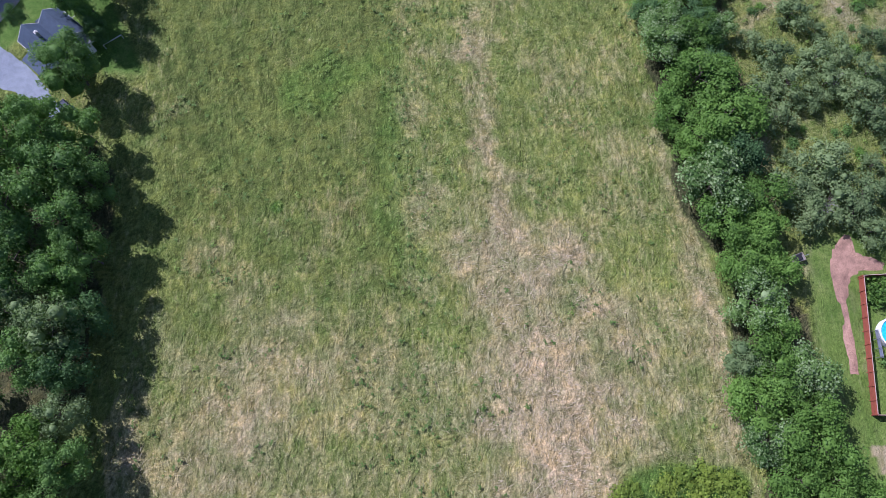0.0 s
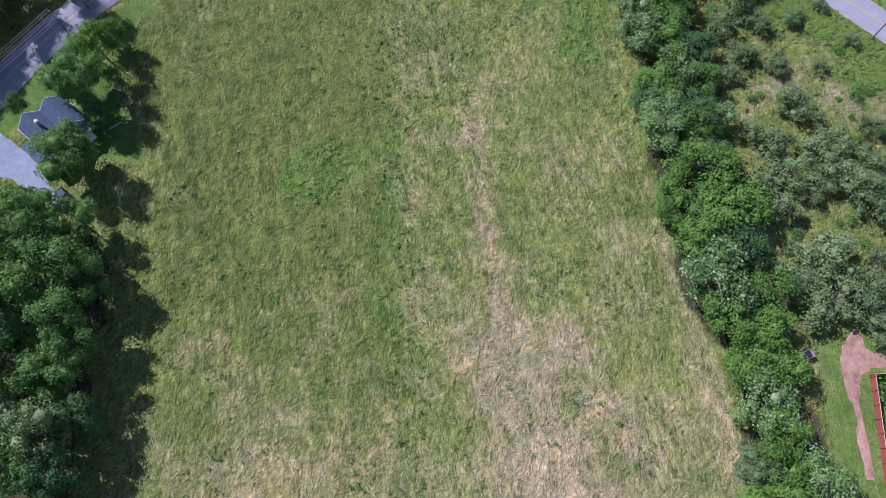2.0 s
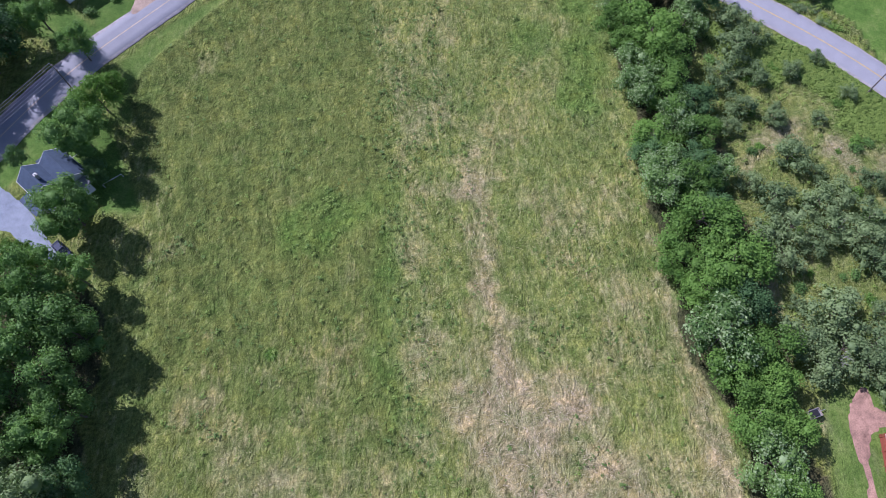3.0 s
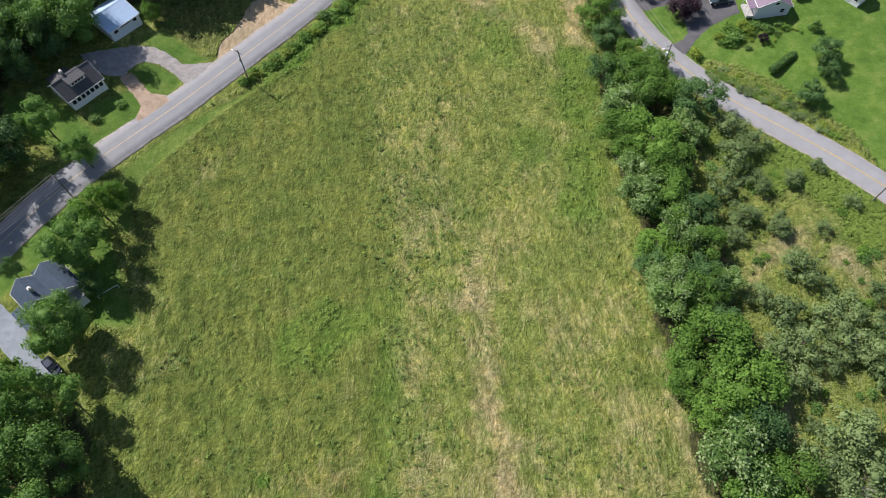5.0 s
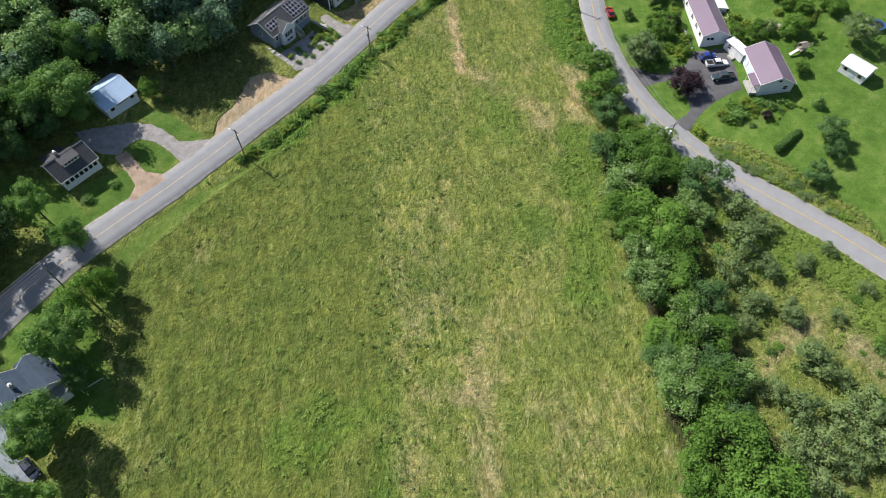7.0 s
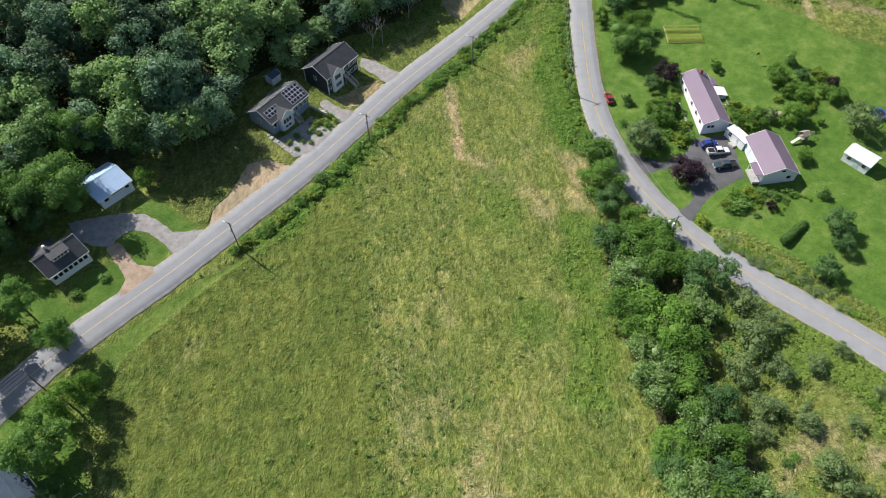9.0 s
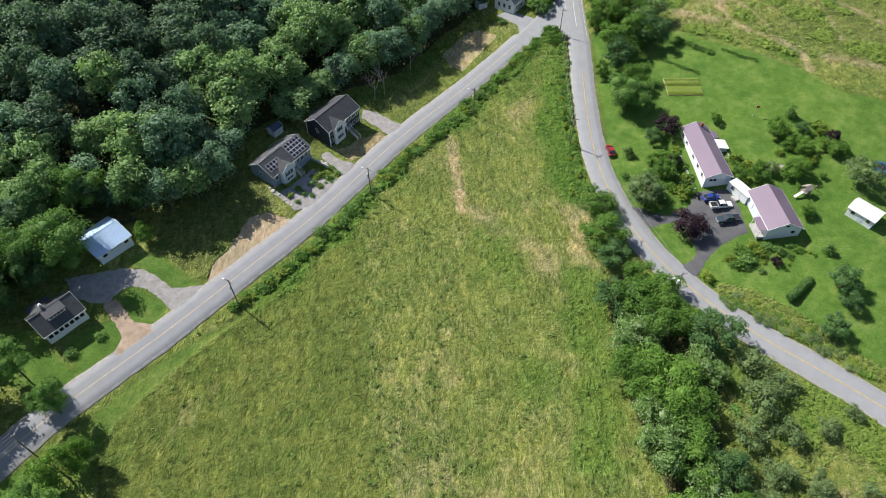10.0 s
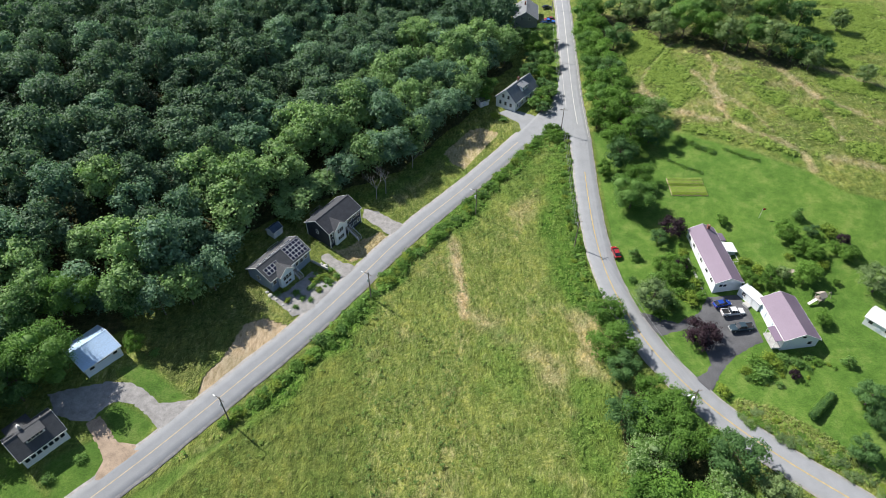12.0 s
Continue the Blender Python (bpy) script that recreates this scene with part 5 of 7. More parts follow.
def white_shed():
    h = thing("shed", spot(102.7, 158.7, -51.0), "white garden shed with a white metal roof", "shed")
    gable_body(h, 6.4, 4.8, 2.4, 3.5, siding_white)
    gable_roof(h, 6.4, 4.8, 2.4, 3.5, roof_white, 0.25)
    window(h, -1.8, -2.4, 1.0, 0.9, 0.9)
    window(h, 2.0, -2.4, 1.0, 0.9, 0.9)
    door(h, 0.2, -2.4, 0.1, 0.95, 1.95, siding_pale)
    window(h, -3.2, 0, 1.0, 0.8, 0.8, "left")


def corner_house():
    x, y, turn = 24.8, 269.6, 53.5
    L, D, eave, ridge = 15.5, 8.2, 3.6, 7.2
    h = thing("house", spot(x, y, turn), "white storey-and-a-half house with a grey shingle roof by the junction", "house")
    gable_body(h, L, D, eave, ridge, siding_white)
    gable_roof(h, L, D, eave, ridge, roof_pale, 0.35)
    for wy in (-2.2, 0.0, 2.2):
        window(h, -L / 2, wy, 1.0, 0.9, 1.4, "left")
    for wy in (-1.1, 1.1):
        window(h, -L / 2, wy, 3.8, 0.9, 1.3, "left")
    for i in range(5):
        window(h, -6 + i * 3, -D / 2, 1.0, 0.9, 1.3)
    door(h, -4.5, -D / 2, 0.1, 0.95, 2.05, siding_blue)
    bm = bmesh.new()
    box(bm, -1.5, 2.0, -2.9, 0.0, 4.2, 6.4)
    part("dormer_wall", bm, siding_white, h)
    bm = bmesh.new()
    solid(bm, [(-1.8, 0.2, 7.1), (2.3, 0.2, 7.1), (2.3, -3.2, 6.4), (-1.8, -3.2, 6.4)], 0.14)
    part("dormer_roof", bm, roof_pale, h)
    for wx in (-0.7, 1.1):
        window(h, wx, -2.9, 5.0, 0.8, 1.0)
    chimney(h, 1.0, 0.5, 6.6, 8.2, brick_red)


def grey_house():
    h = thing("house", spot(33.8, 337.0, 84.0), "grey-sided house with a pale grey roof beside the far road", "house")
    gable_body(h, 15.0, 10.0, 4.2, 7.2, siding_grey)
    gable_roof(h, 15.0, 10.0, 4.2, 7.2, roof_pale, 0.4)
    for wy in (-1.7, 1.7):
        window(h, -7.5, wy, 3.6, 0.9, 1.1, "left")
    for i in range(4):
        window(h, -5 + i * 3.4, -5.0, 1.6, 1.1, 1.2)
    chimney(h, 1.0, 0.6, 6.6, 8.3, brick_red)
    part("step", boxed(-1, 1, -6.4, -5.0, -0.4, 0.3), concrete, h)


for build in (solar_house, dark_house, dormer_house, blue_garage, slate_house, purple_home, purple_garage, breezeway, white_shed, corner_house, grey_house):
    build()

# ---- vehicles ----


def paint(name, colour):
    mat, nt, b = nodes_of(name, 0.25, 0.1, 0.6)
    v = noise_node(nt, 1.5, 3, 0.5, place(nt))
    nt.links.new(ramp(nt, v, [(0.3, tuple(c * 0.85 for c in colour)), (0.7, colour)]), b.inputs["Base Color"])
    b.inputs["Coat Weight"].default_value = 0.6
    b.inputs["Coat Roughness"].default_value = 0.05
    return mat


tail_red = plain("tail_light", (0.4, 0.02, 0.02), 0.3, grain=3, vary=0.1)
lamp_clear = plain("headlight", (0.75, 0.77, 0.8), 0.15, grain=3, vary=0.05, spec=0.6)


def shell(bm, rings):
    """A closed skin through a row of cross-sections along x; each is a half width, floor, shoulder and top height, and a top half width."""
    loops = []
    for x, w, z0, z1, z2, wt in rings:
        pts = [(-w * 0.92, z0), (-w, z0 + 0.18), (-w, z1), (-wt, z2), (wt, z2), (w, z1), (w, z0 + 0.18), (w * 0.92, z0)]
        loops.append([bm.verts.new((x, y, z)) for y, z in pts])
    for a, b in zip(loops, loops[1:]):
        for i in range(8):
            j = (i + 1) % 8
            bm.faces.new((a[i], a[j], b[j], b[i]))
    bm.faces.new(loops[0][::-1])
    bm.faces.new(loops[-1])
    bmesh.ops.recalc_face_normals(bm, faces=bm.faces)
    return bm


def wheel(parent, x, y, r=0.36):
    s = 1 if y > 0 else -1
    bm = rod(bmesh.new(), (x, y - 0.11, r), (x, y + 0.11, r), r, n=16)
    w = part("wheel", bm, rubber, parent)
    bm = rod(bmesh.new(), (x, y + s * 0.105, r), (x, y + s * 0.125, r), r * 0.62, n=12)
    part("rim", bm, metal_grey, w)


def vehicle(kind, x, y, turn, colour, label):
    """A parked car or pickup truck, its nose towards local +x."""
    h = thing("pickup_truck" if kind == "pickup" else "car", spot(x, y, turn, 0.06), label, "truck" if kind == "pickup" else "car")
    pick = kind == "pickup"
    l, w = (5.8, 0.97) if pick else (4.6, 0.9)
    a = -l / 2
    if pick:
        body = [(a, w * 0.96, 0.5, 1.05, 1.08, w * 0.9), (a + 0.1, w, 0.42, 1.1, 1.14, w * 0.94), (a + 1.9, w, 0.4, 1.1, 1.14, w * 0.94), (a + 3.9, w, 0.4, 1.08, 1.16, w * 0.9),
                (a + 5.2, w * 0.98, 0.42, 1.0, 1.1, w * 0.86), (a + 5.7, w * 0.93, 0.45, 0.9, 1.0, w * 0.8), (a + 5.8, w * 0.85, 0.5, 0.8, 0.85, w * 0.75)]
        cab = [(a + 1.95, w * 0.9, 1.1, 1.2, 1.75, w * 0.72), (a + 2.2, w * 0.92, 1.1, 1.2, 1.86, w * 0.74), (a + 3.5, w * 0.92, 1.1, 1.2, 1.86, w * 0.74), (a + 4.25, w * 0.88, 1.08, 1.14, 1.2, w * 0.8)]
        roof = (a + 2.15, a + 3.5, 0.73, 1.865)
    else:
        body = [(a, w * 0.9, 0.45, 0.8, 0.9, w * 0.78), (a + 0.2, w * 0.97, 0.36, 0.85, 0.98, w * 0.82), (a + 1.2, w, 0.32, 0.88, 0.98, w * 0.9), (a + 3.2, w, 0.32, 0.86, 0.95, w * 0.9),
                (a + 4.2, w * 0.96, 0.34, 0.72, 0.82, w * 0.8), (a + 4.6, w * 0.82, 0.42, 0.6, 0.66, w * 0.7)]
        cab = [(a + 0.35, w * 0.86, 0.95, 1.0, 1.1, w * 0.75), (a + 1.1, w * 0.88, 0.95, 1.0, 1.46, w * 0.68), (a + 2.4, w * 0.88, 0.95, 1.0, 1.48, w * 0.7), (a + 3.4, w * 0.86, 0.92, 0.94, 0.99, w * 0.78)]
        roof = (a + 1.1, a + 2.4, 0.68, 1.485)
    part("body", shell(bmesh.new(), body), colour, h, smooth=False)
    part("cabin_glass", shell(bmesh.new(), cab), glass, h)
    part("roof", boxed(roof[0] - 0.05, roof[1] + 0.08, -w * roof[2], w * roof[2], roof[3] - 0.02, roof[3] + 0.03, 0.02), colour, h)
    for s in (-1, 1):
        for px in ((a + 2.1, a + 2.95, a + 3.55) if pick else (a + 0.95, a + 1.85, a + 2.5)):
            part("pillar", rod(bmesh.new(), (px, s * w * 0.91, 1.1 if pick else 0.96), (px - 0.03, s * w * 0.745, roof[3]), 0.05, n=5), colour, h)
    if pick:
        bed = bmesh.new()
        box(bed, a + 0.12, a + 1.86, -w * 0.8, w * 0.8, 1.13, 1.15)
        part("truck_bed", bed, rubber, h)
        rail = bmesh.new()
        for s in (-1, 1):
            box(rail, a + 0.05, a + 1.92, s * w * 0.93 - 0.06, s * w * 0.93 + 0.06, 1.12, 1.28, 0.015)
        box(rail, a + 0.0, a + 0.08, -w * 0.9, w * 0.9, 1.0, 1.28)
        part("bed_rail", rail, colour, h)
    for wx in ((a + 1.1, a + 4.75) if pick else (a + 0.85, a + 3.6)):
        for s in (-1, 1):
            wheel(h, wx, s * (w - 0.09), 0.4 if pick else 0.33)
    for s in (-1, 1):
        part("headlight", boxed(l / 2 - 0.16, l / 2 - 0.01, s * w * 0.68 - 0.16, s * w * 0.68 + 0.16, 0.72 if pick else 0.58, 0.92 if pick else 0.7, 0.02), lamp_clear, h)
        part("tail_light", boxed(a - 0.02, a + 0.08, s * w * 0.8 - 0.08, s * w * 0.8 + 0.08, 0.75, 1.05 if pick else 0.9, 0.02), tail_red, h)
        part("mirror", boxed(a + l * 0.68, a + l * 0.68 + 0.16, s * (w + 0.1) - 0.1, s * (w + 0.1) + 0.1, 1.05, 1.25 if pick else 1.15, 0.02), colour, h)
    part("bumper", boxed(l / 2 - 0.12, l / 2 + 0.06, -w * 0.85, w * 0.85, 0.42, 0.6, 0.03), metal_grey if pick else colour, h)
    return h


vehicle("car", 68.9, 168.1, 14, paint("blue_paint", (0.02, 0.06, 0.32)), "shiny blue car parked on the asphalt drive")
vehicle("pickup", 70.6, 165.2, 6, paint("white_car_paint", (0.78, 0.78, 0.77)), "white crew-cab pickup truck parked on the drive")
vehicle("pickup", 71.2, 160.4, 186, paint("teal_paint", (0.045, 0.07, 0.085)), "dark teal pickup truck parked on the drive")
vehicle("car", 46.4, 188.6, 96, paint("red_paint", (0.36, 0.02, 0.025)), "small red car parked on the road verge")
vehicle("pickup", 43.4, 331.6, 4, paint("bright_blue_paint", (0.02, 0.12, 0.5)), "bright blue pickup truck parked by the grey house")
vehicle("car", 44.2, 334.4, 184, paint("maroon_paint", (0.3, 0.02, 0.04)), "red car parked by the grey house")
vehicle("car", 44.6, 347.5, 4, paint("black_paint", (0.02, 0.022, 0.026)), "black car parked by the grey house")


# ---- poles and wires ----
pole_wood = plain("pole_wood", (0.20, 0.17, 0.145), 0.9, grain=3, vary=0.25, stretch=(2, 2, 0.2))
# the bright sheen of the wires is put into this lighter base grey
cable = plain("cable", (0.30, 0.30, 0.31), 0.4, grain=2, vary=0.1)


def power_pole(x, y, turn, tall, kit=True, lean=0.0):
    h = thing("utility_pole", spot(x, y, turn), "wooden utility pole with a crossarm and insulators by the road", "utility pole", "utility poles")
    part("shaft", rod(bmesh.new(), (0, 0, -1), (lean, 0, tall), 0.17, 0.11, 8), pole_wood, h)
    bm = bmesh.new()
    box(bm, lean - 0.06, lean + 0.06, -1.2, 1.2, tall - 0.75, tall - 0.62)
    arm = part("crossarm", bm, pole_wood, h)
    for yy in (-1.1, -0.4, 0.4, 1.1):
        part("insulator", rod(bmesh.new(), (lean, yy, tall - 0.62), (lean, yy, tall - 0.4), 0.06, 0.04, 6), concrete, arm)
    if kit:
        part("transformer", rod(bmesh.new(), (lean * 0.7, 0.36, tall - 3.6), (lean * 0.7, 0.36, tall - 2.6), 0.27, 0.27, 12), white_paint, h, "pale grey transformer can")
        l = part("lamp_arm", rod(bmesh.new(), (lean, 0, tall - 1.6), (lean, 1.9, tall - 1.1), 0.04, 0.04, 6), metal_grey, h)
        part("lamp_head", boxed(lean - 0.13, lean + 0.13, 1.7, 2.4, tall - 1.16, tall - 1.02, 0.03), white_paint, l)
    return Vector((x, y, ground(x, y) + tall))


def tube(points, r, n=5):
    """One unbroken round cable through the points."""
    bm = bmesh.new()
    loops = []
    for i, p in enumerate(points):
        way = (points[min(i + 1, len(points) - 1)] - points[max(i - 1, 0)]).normalized()
        q = way.to_track_quat("Z", "Y")
        loops.append([bm.verts.new(p + q @ Vector((r * math.cos(2 * math.pi * k / n), r * math.sin(2 * math.pi * k / n), 0))) for k in range(n)])
    for a, b in zip(loops, loops[1:]):
        for k in range(n):
            bm.faces.new((a[k], a[(k + 1) % n], b[(k + 1) % n], b[k]))
    bm.faces.new(loops[0][::-1])
    bm.faces.new(loops[-1])
    return bm


def wires(a, b, offsets, sag=0.9, r=0.022):
    way = (b - a).normalized()
    side = Vector((-way.y, way.x, 0))
    for off, dz in offsets:
        pts = [a.lerp(b, i / 12) + side * off + Vector((0, 0, dz - 4 * sag * (i / 12) * (1 - i / 12))) for i in range(13)]
        tagged(part("power_line", tube(pts, r), cable), "thin dark power line hung between utility poles", "power line", "power lines")


NORTH_POLES = [(-118.0, 46.0), (-78.6, 98.6), (-48.4, 135.7), (-20.8, 173.5), (7.9, 207.2), (38.1, 246.0)]
tops = []
for i, (x, y) in enumerate(NORTH_POLES):
    tops.append(power_pole(x, y, 55 if i < 5 else 80, 9.8, i in (2, 3, 4)))
for a, b in zip(tops, tops[1:2]):
    wires(a, b, ((-1.1, -0.4), (-0.4, -0.4), (0.4, -0.4), (1.1, -0.4), (0.1, -2.2), (0.0, -2.8)), r=0.032)
EAST_POLES = [(91.0, 99.5), (52.8, 138.4), (35.6, 192.4)]
east = [power_pole(x, y, 110, 9.8, i == 1) for i, (x, y) in enumerate(EAST_POLES)]
wires(east[1], east[2], ((-1.0, -0.4), (0.0, -0.4), (1.0, -0.4)))
wires(east[2], tops[5], ((-1.0, -0.4), (0.0, -0.4), (1.0, -0.4), (0.1, -2.2)))
far_pole = power_pole(41.6, 296.0, 85, 9.8, False)
wires(tops[5], far_pole, ((-1.0, -0.4), (0.0, -0.4), (1.0, -0.4), (0.1, -2.2)))
wires(far_pole, power_pole(46.5, 345.0, 85, 9.8, False), ((-1.0, -0.4), (0.0, -0.4), (1.0, -0.4)))


# ---- fence and pool ----


def fence_run(ax, ay, bx, by, tall=1.6):
    l = math.hypot(bx - ax, by - ay)
    turn = math.degrees(math.atan2(by - ay, bx - ax))
    h = thing("fence", pose(ax, ay, ground(ax, ay), 0, 0, turn), "red-stained wooden board fence round the pool yard", "fence", "pool fence")
    fall = (ground(bx, by) - ground(ax, ay)) / l
    board = mesh_of("board", *cube_data(0.128, 0.022, tall), fence_wood)
    for i in range(int(l / 0.145)):
        o = new("board", board)
        o.parent = h
        o.matrix_local = pose(i * 0.145 + 0.07, -0.05, fall * i * 0.145 + 0.06 + 0.012 * math.sin(i * 2.3), 0, 0, 0)
    for i in range(int(l / 2.4) + 1):
        part("post", boxed(i * 2.4 - 0.055, i * 2.4 + 0.055, 0.0, 0.11, -0.6, tall + 0.12 + fall * i * 2.4), fence_wood, h)
    for z in (0.35, tall - 0.3):
        bm = boxed(0, l, -0.035, -0.001, z, z + 0.09)
        for v in bm.verts:
            v.co.z += fall * v.co.x
        part("rail", bm, fence_wood, h)
    bm = boxed(0, l, -0.07, 0.04, tall + 0.07, tall + 0.11)
    for v in bm.verts:
        v.co.z += fall * v.co.x
    part("cap_rail", bm, cap_wood, h, "pale weathered cap rail")


def cube_data(w, d, t):
    v = [(x * w / 2, y * d / 2, z * t) for x in (-1, 1) for y in (-1, 1) for z in (0, 1)]
    return v, [(0, 1, 3, 2), (4, 6, 7, 5), (0, 4, 5, 1), (2, 3, 7, 6), (0, 2, 6, 4), (1, 5, 7, 3)]


fence_run(72.9, 4.6, 75.4, 28.8)
fence_run(75.4, 28.8, 87.0, 29.4)
fence_run(72.9, 4.6, 85.0, 4.4)


def pool():
    h = thing("swimming_pool", spot(79.2, 18.4), "round above-ground pool with turquoise water and a pale rim", "pool")
    water, nt, b = nodes_of("pool_water", 0.05, 0, 0.5)
    nt.links.new(ramp(nt, noise_node(nt, 2.5, 3, 0.5, place(nt)), [(0.3, (0.02, 0.42, 0.62)), (0.7, (0.06, 0.62, 0.82))]), b.inputs["Base Color"])
    bump(nt, b, noise_node(nt, 5, 2, 0.5, place(nt)), 0.2, 0.02)
    wall = bmesh.new()
    n = 40
    rings = []
    for r, z in ((2.75, -0.3), (2.75, 1.25), (2.92, 1.25), (2.92, 1.31), (2.6, 1.31), (2.6, 0.9)):
        rings.append([wall.verts.new((r * math.cos(2 * math.pi * i / n), r * math.sin(2 * math.pi * i / n), z)) for i in range(n)])
    for a, c in zip(rings, rings[1:]):
        for i in range(n):
            wall.faces.new((a[i], a[(i + 1) % n], c[(i + 1) % n], c[i]))
    part("pool_wall", wall, white_paint, h)
    part("water", rod(bmesh.new(), (0, 0, 1.0), (0, 0, 1.15), 2.59, n=40), water, h)
    bm = bmesh.new()
    box(bm, -3.5, -2.95, -4.2, 0.6, 1.0, 1.12)
    for yy in (-4.1, -2.6, -1.0, 0.5):
        rod(bm, (-3.55, yy, -0.3), (-3.55, yy, 2.0), 0.05, n=6)
    rod(bm, (-3.55, -4.1, 1.95), (-3.55, 0.5, 1.95), 0.04, n=6)
    part("pool_deck", bm, metal_grey, h)


pool()


def utility_trailer():
    h = thing("utility_trailer", spot(65.0, 32.4, 20), "small grey utility trailer parked under the hedgerow", "trailer")
    part("tub", boxed(-1.2, 1.0, -0.7, 0.7, 0.45, 0.62, 0.02), metal_grey, h)
    for a in ((-1.17, 0.97, -0.74, -0.68), (-1.17, 0.97, 0.68, 0.74), (-1.24, -1.18, -0.74, 0.74), (0.98, 1.04, -0.74, 0.74)):
        part("side_board", boxed(*a, 0.5, 1.0), timber, h)

    part("drawbar", rod(bmesh.new(), (1.0, 0, 0.45), (2.4, 0, 0.4), 0.05, n=6), metal_grey, h)
    wheel(h, -0.2, 0.85, 0.3)
    wheel(h, -0.2, -0.85, 0.3)
    part("covered_load", boxed(-1.0, 0.5, -0.55, 0.55, 0.62, 1.25, 0.15), rubber, h, "dark covered load")


utility_trailer()


# ---- garden things ----


def play_house():
    h = thing("playset", spot(91.4, 166.8, 20), "weathered timber climbing frame with a slide on the lawn", "playset")
    for px in (-0.8, 0.8):
        for py in (-0.8, 0.8):
            part("post", rod(bmesh.new(), (px, py, -0.3), (px, py, 2.5), 0.07, n=6), timber, h)
    part("platform", boxed(-0.9, 0.9, -0.9, 0.9, 1.2, 1.3), timber, h)
    for s in (-1, 1):
        bm = bmesh.new()
        solid(bm, [(-1.0, 0, 3.2), (1.0, 0, 3.2), (1.0, s * 1.1, 2.4), (-1.0, s * 1.1, 2.4)], 0.06)
        part("roof_panel", bm, timber, h)
    bm = bmesh.new()
    solid(bm, [(-0.9, -0.35, 1.3), (-0.9, 0.35, 1.3), (-3.0, 0.35, 0.25), (-3.0, -0.35, 0.25)], 0.06)
    part("slide", bm, white_paint, h)
    part("swing_beam", rod(bmesh.new(), (0.8, 0, 2.3), (3.2, 0, 2.3), 0.07, n=6), timber, h)
    for py in (-0.7, 0.7):
        part("swing_leg", rod(bmesh.new(), (3.2, 0, 2.3), (3.4, py, -0.2), 0.06, n=6), timber, h)


def trampoline():
    h = thing("trampoline", spot(112.7, 174.1), "round trampoline with a blue edge pad on the lawn", "trampoline")
    blue = plain("blue_vinyl", (0.02, 0.11, 0.42), 0.5, grain=2, vary=0.15)
    n = 28
    ringm = bmesh.new()
    loops = []
    for r, z in ((1.7, 0.92), (2.1, 0.92), (2.1, 0.84), (1.7, 0.84)):
        loops.append([ringm.verts.new((r * math.cos(2 * math.pi * i / n), r * math.sin(2 * math.pi * i / n), z)) for i in range(n)])
    for a, b in zip(loops, loops[1:] + loops[:1]):
        for i in range(n):
            ringm.faces.new((a[i], a[(i + 1) % n], b[(i + 1) % n], b[i]))
    part("edge_pad", ringm, blue, h)
    part("mat", rod(bmesh.new(), (0, 0, 0.86), (0, 0, 0.89), 1.68, n=n), rubber, h)
    for i in range(6):
        a = i * math.pi / 3
        part("leg", rod(bmesh.new(), (1.9 * math.cos(a), 1.9 * math.sin(a), -0.1), (1.9 * math.cos(a), 1.9 * math.sin(a), 2.6), 0.035, n=6), metal_grey, h)


def garden_table():
    h = thing("picnic_table", spot(88.6, 176.2, 30), "weathered wooden picnic table on the lawn", "table")
    part("tabletop", boxed(-0.9, 0.9, -0.4, 0.4, 0.7, 0.76), timber, h)
    for s in (-1, 1):
        part("bench", boxed(-0.9, 0.9, s * 0.75 - 0.14, s * 0.75 + 0.14, 0.42, 0.47), timber, h)
        part("leg_frame", rod(bmesh.new(), (s * 0.6, -0.7, 0), (s * 0.6, 0.7, 0.7), 0.05, n=6), timber, h)


def clothes_flag():
    h = thing("flagpole", spot(86.9, 196.5), "short white pole with a small red and white flag", "flagpole")
    part("pole", rod(bmesh.new(), (0, 0, -0.3), (0, 0, 3.6), 0.04, n=6), white_paint, h)
    part("flag", boxed(0.04, 0.9, -0.01, 0.01, 2.9, 3.5), tail_red, h)


def plant_bed():
    """The striped vegetable plot beyond the home, which follows the slope."""
    x0, y0 = 71.4, 212.4
    h = thing("vegetable_bed", spot(x0, y0), "vegetable plot with rows of yellow-green plants in bare earth", "garden bed")
    base = ground(x0, y0)
    soil = bmesh.new()
    box(soil, -4.9, 4.9, -3.9, 3.9, -0.3, 0.1)
    bmesh.ops.subdivide_edges(soil, edges=soil.edges[:], cuts=5, use_grid_fill=True)
    for v in soil.verts:
        x, y = v.co.x, v.co.y - 0.22 * v.co.x
        v.co = Vector((x, y, v.co.z + ground(x0 + x, y0 + y) - base))
    part("soil", soil, sand, h)
    rng = np.random.RandomState(5)
    for r in range(6):
        n = 900
        px, py = rng.uniform(-4.8, 4.8, n), r * 1.3 - 3.3 + rng.normal(0, 0.3, n)
        py = py - 0.22 * px
        pos = np.stack([px, py, rng.uniform(0.12, 0.5, n) + land(x0 + px, y0 + py) - base], -1)
        a, s = rng.uniform(0, 6.28, n), rng.uniform(0.1, 0.26, n)
        d = np.stack([np.cos(a), np.sin(a), rng.uniform(-0.3, 0.3, n)], -1) * s[:, None]
        e = np.stack([-np.sin(a), np.cos(a), rng.uniform(-0.3, 0.3, n)], -1) * s[:, None] * 0.6
        v = np.stack([pos - d, pos + e, pos + d, pos - e], 1).reshape(-1, 3)
        o = new("planted_strip", mesh_of("planted_strip", v.tolist(), np.arange(n * 4).reshape(-1, 4).tolist(), leaf_fern if r % 3 else leaf_lime))
        o.parent = h
        tagged(o, kind="stuff")


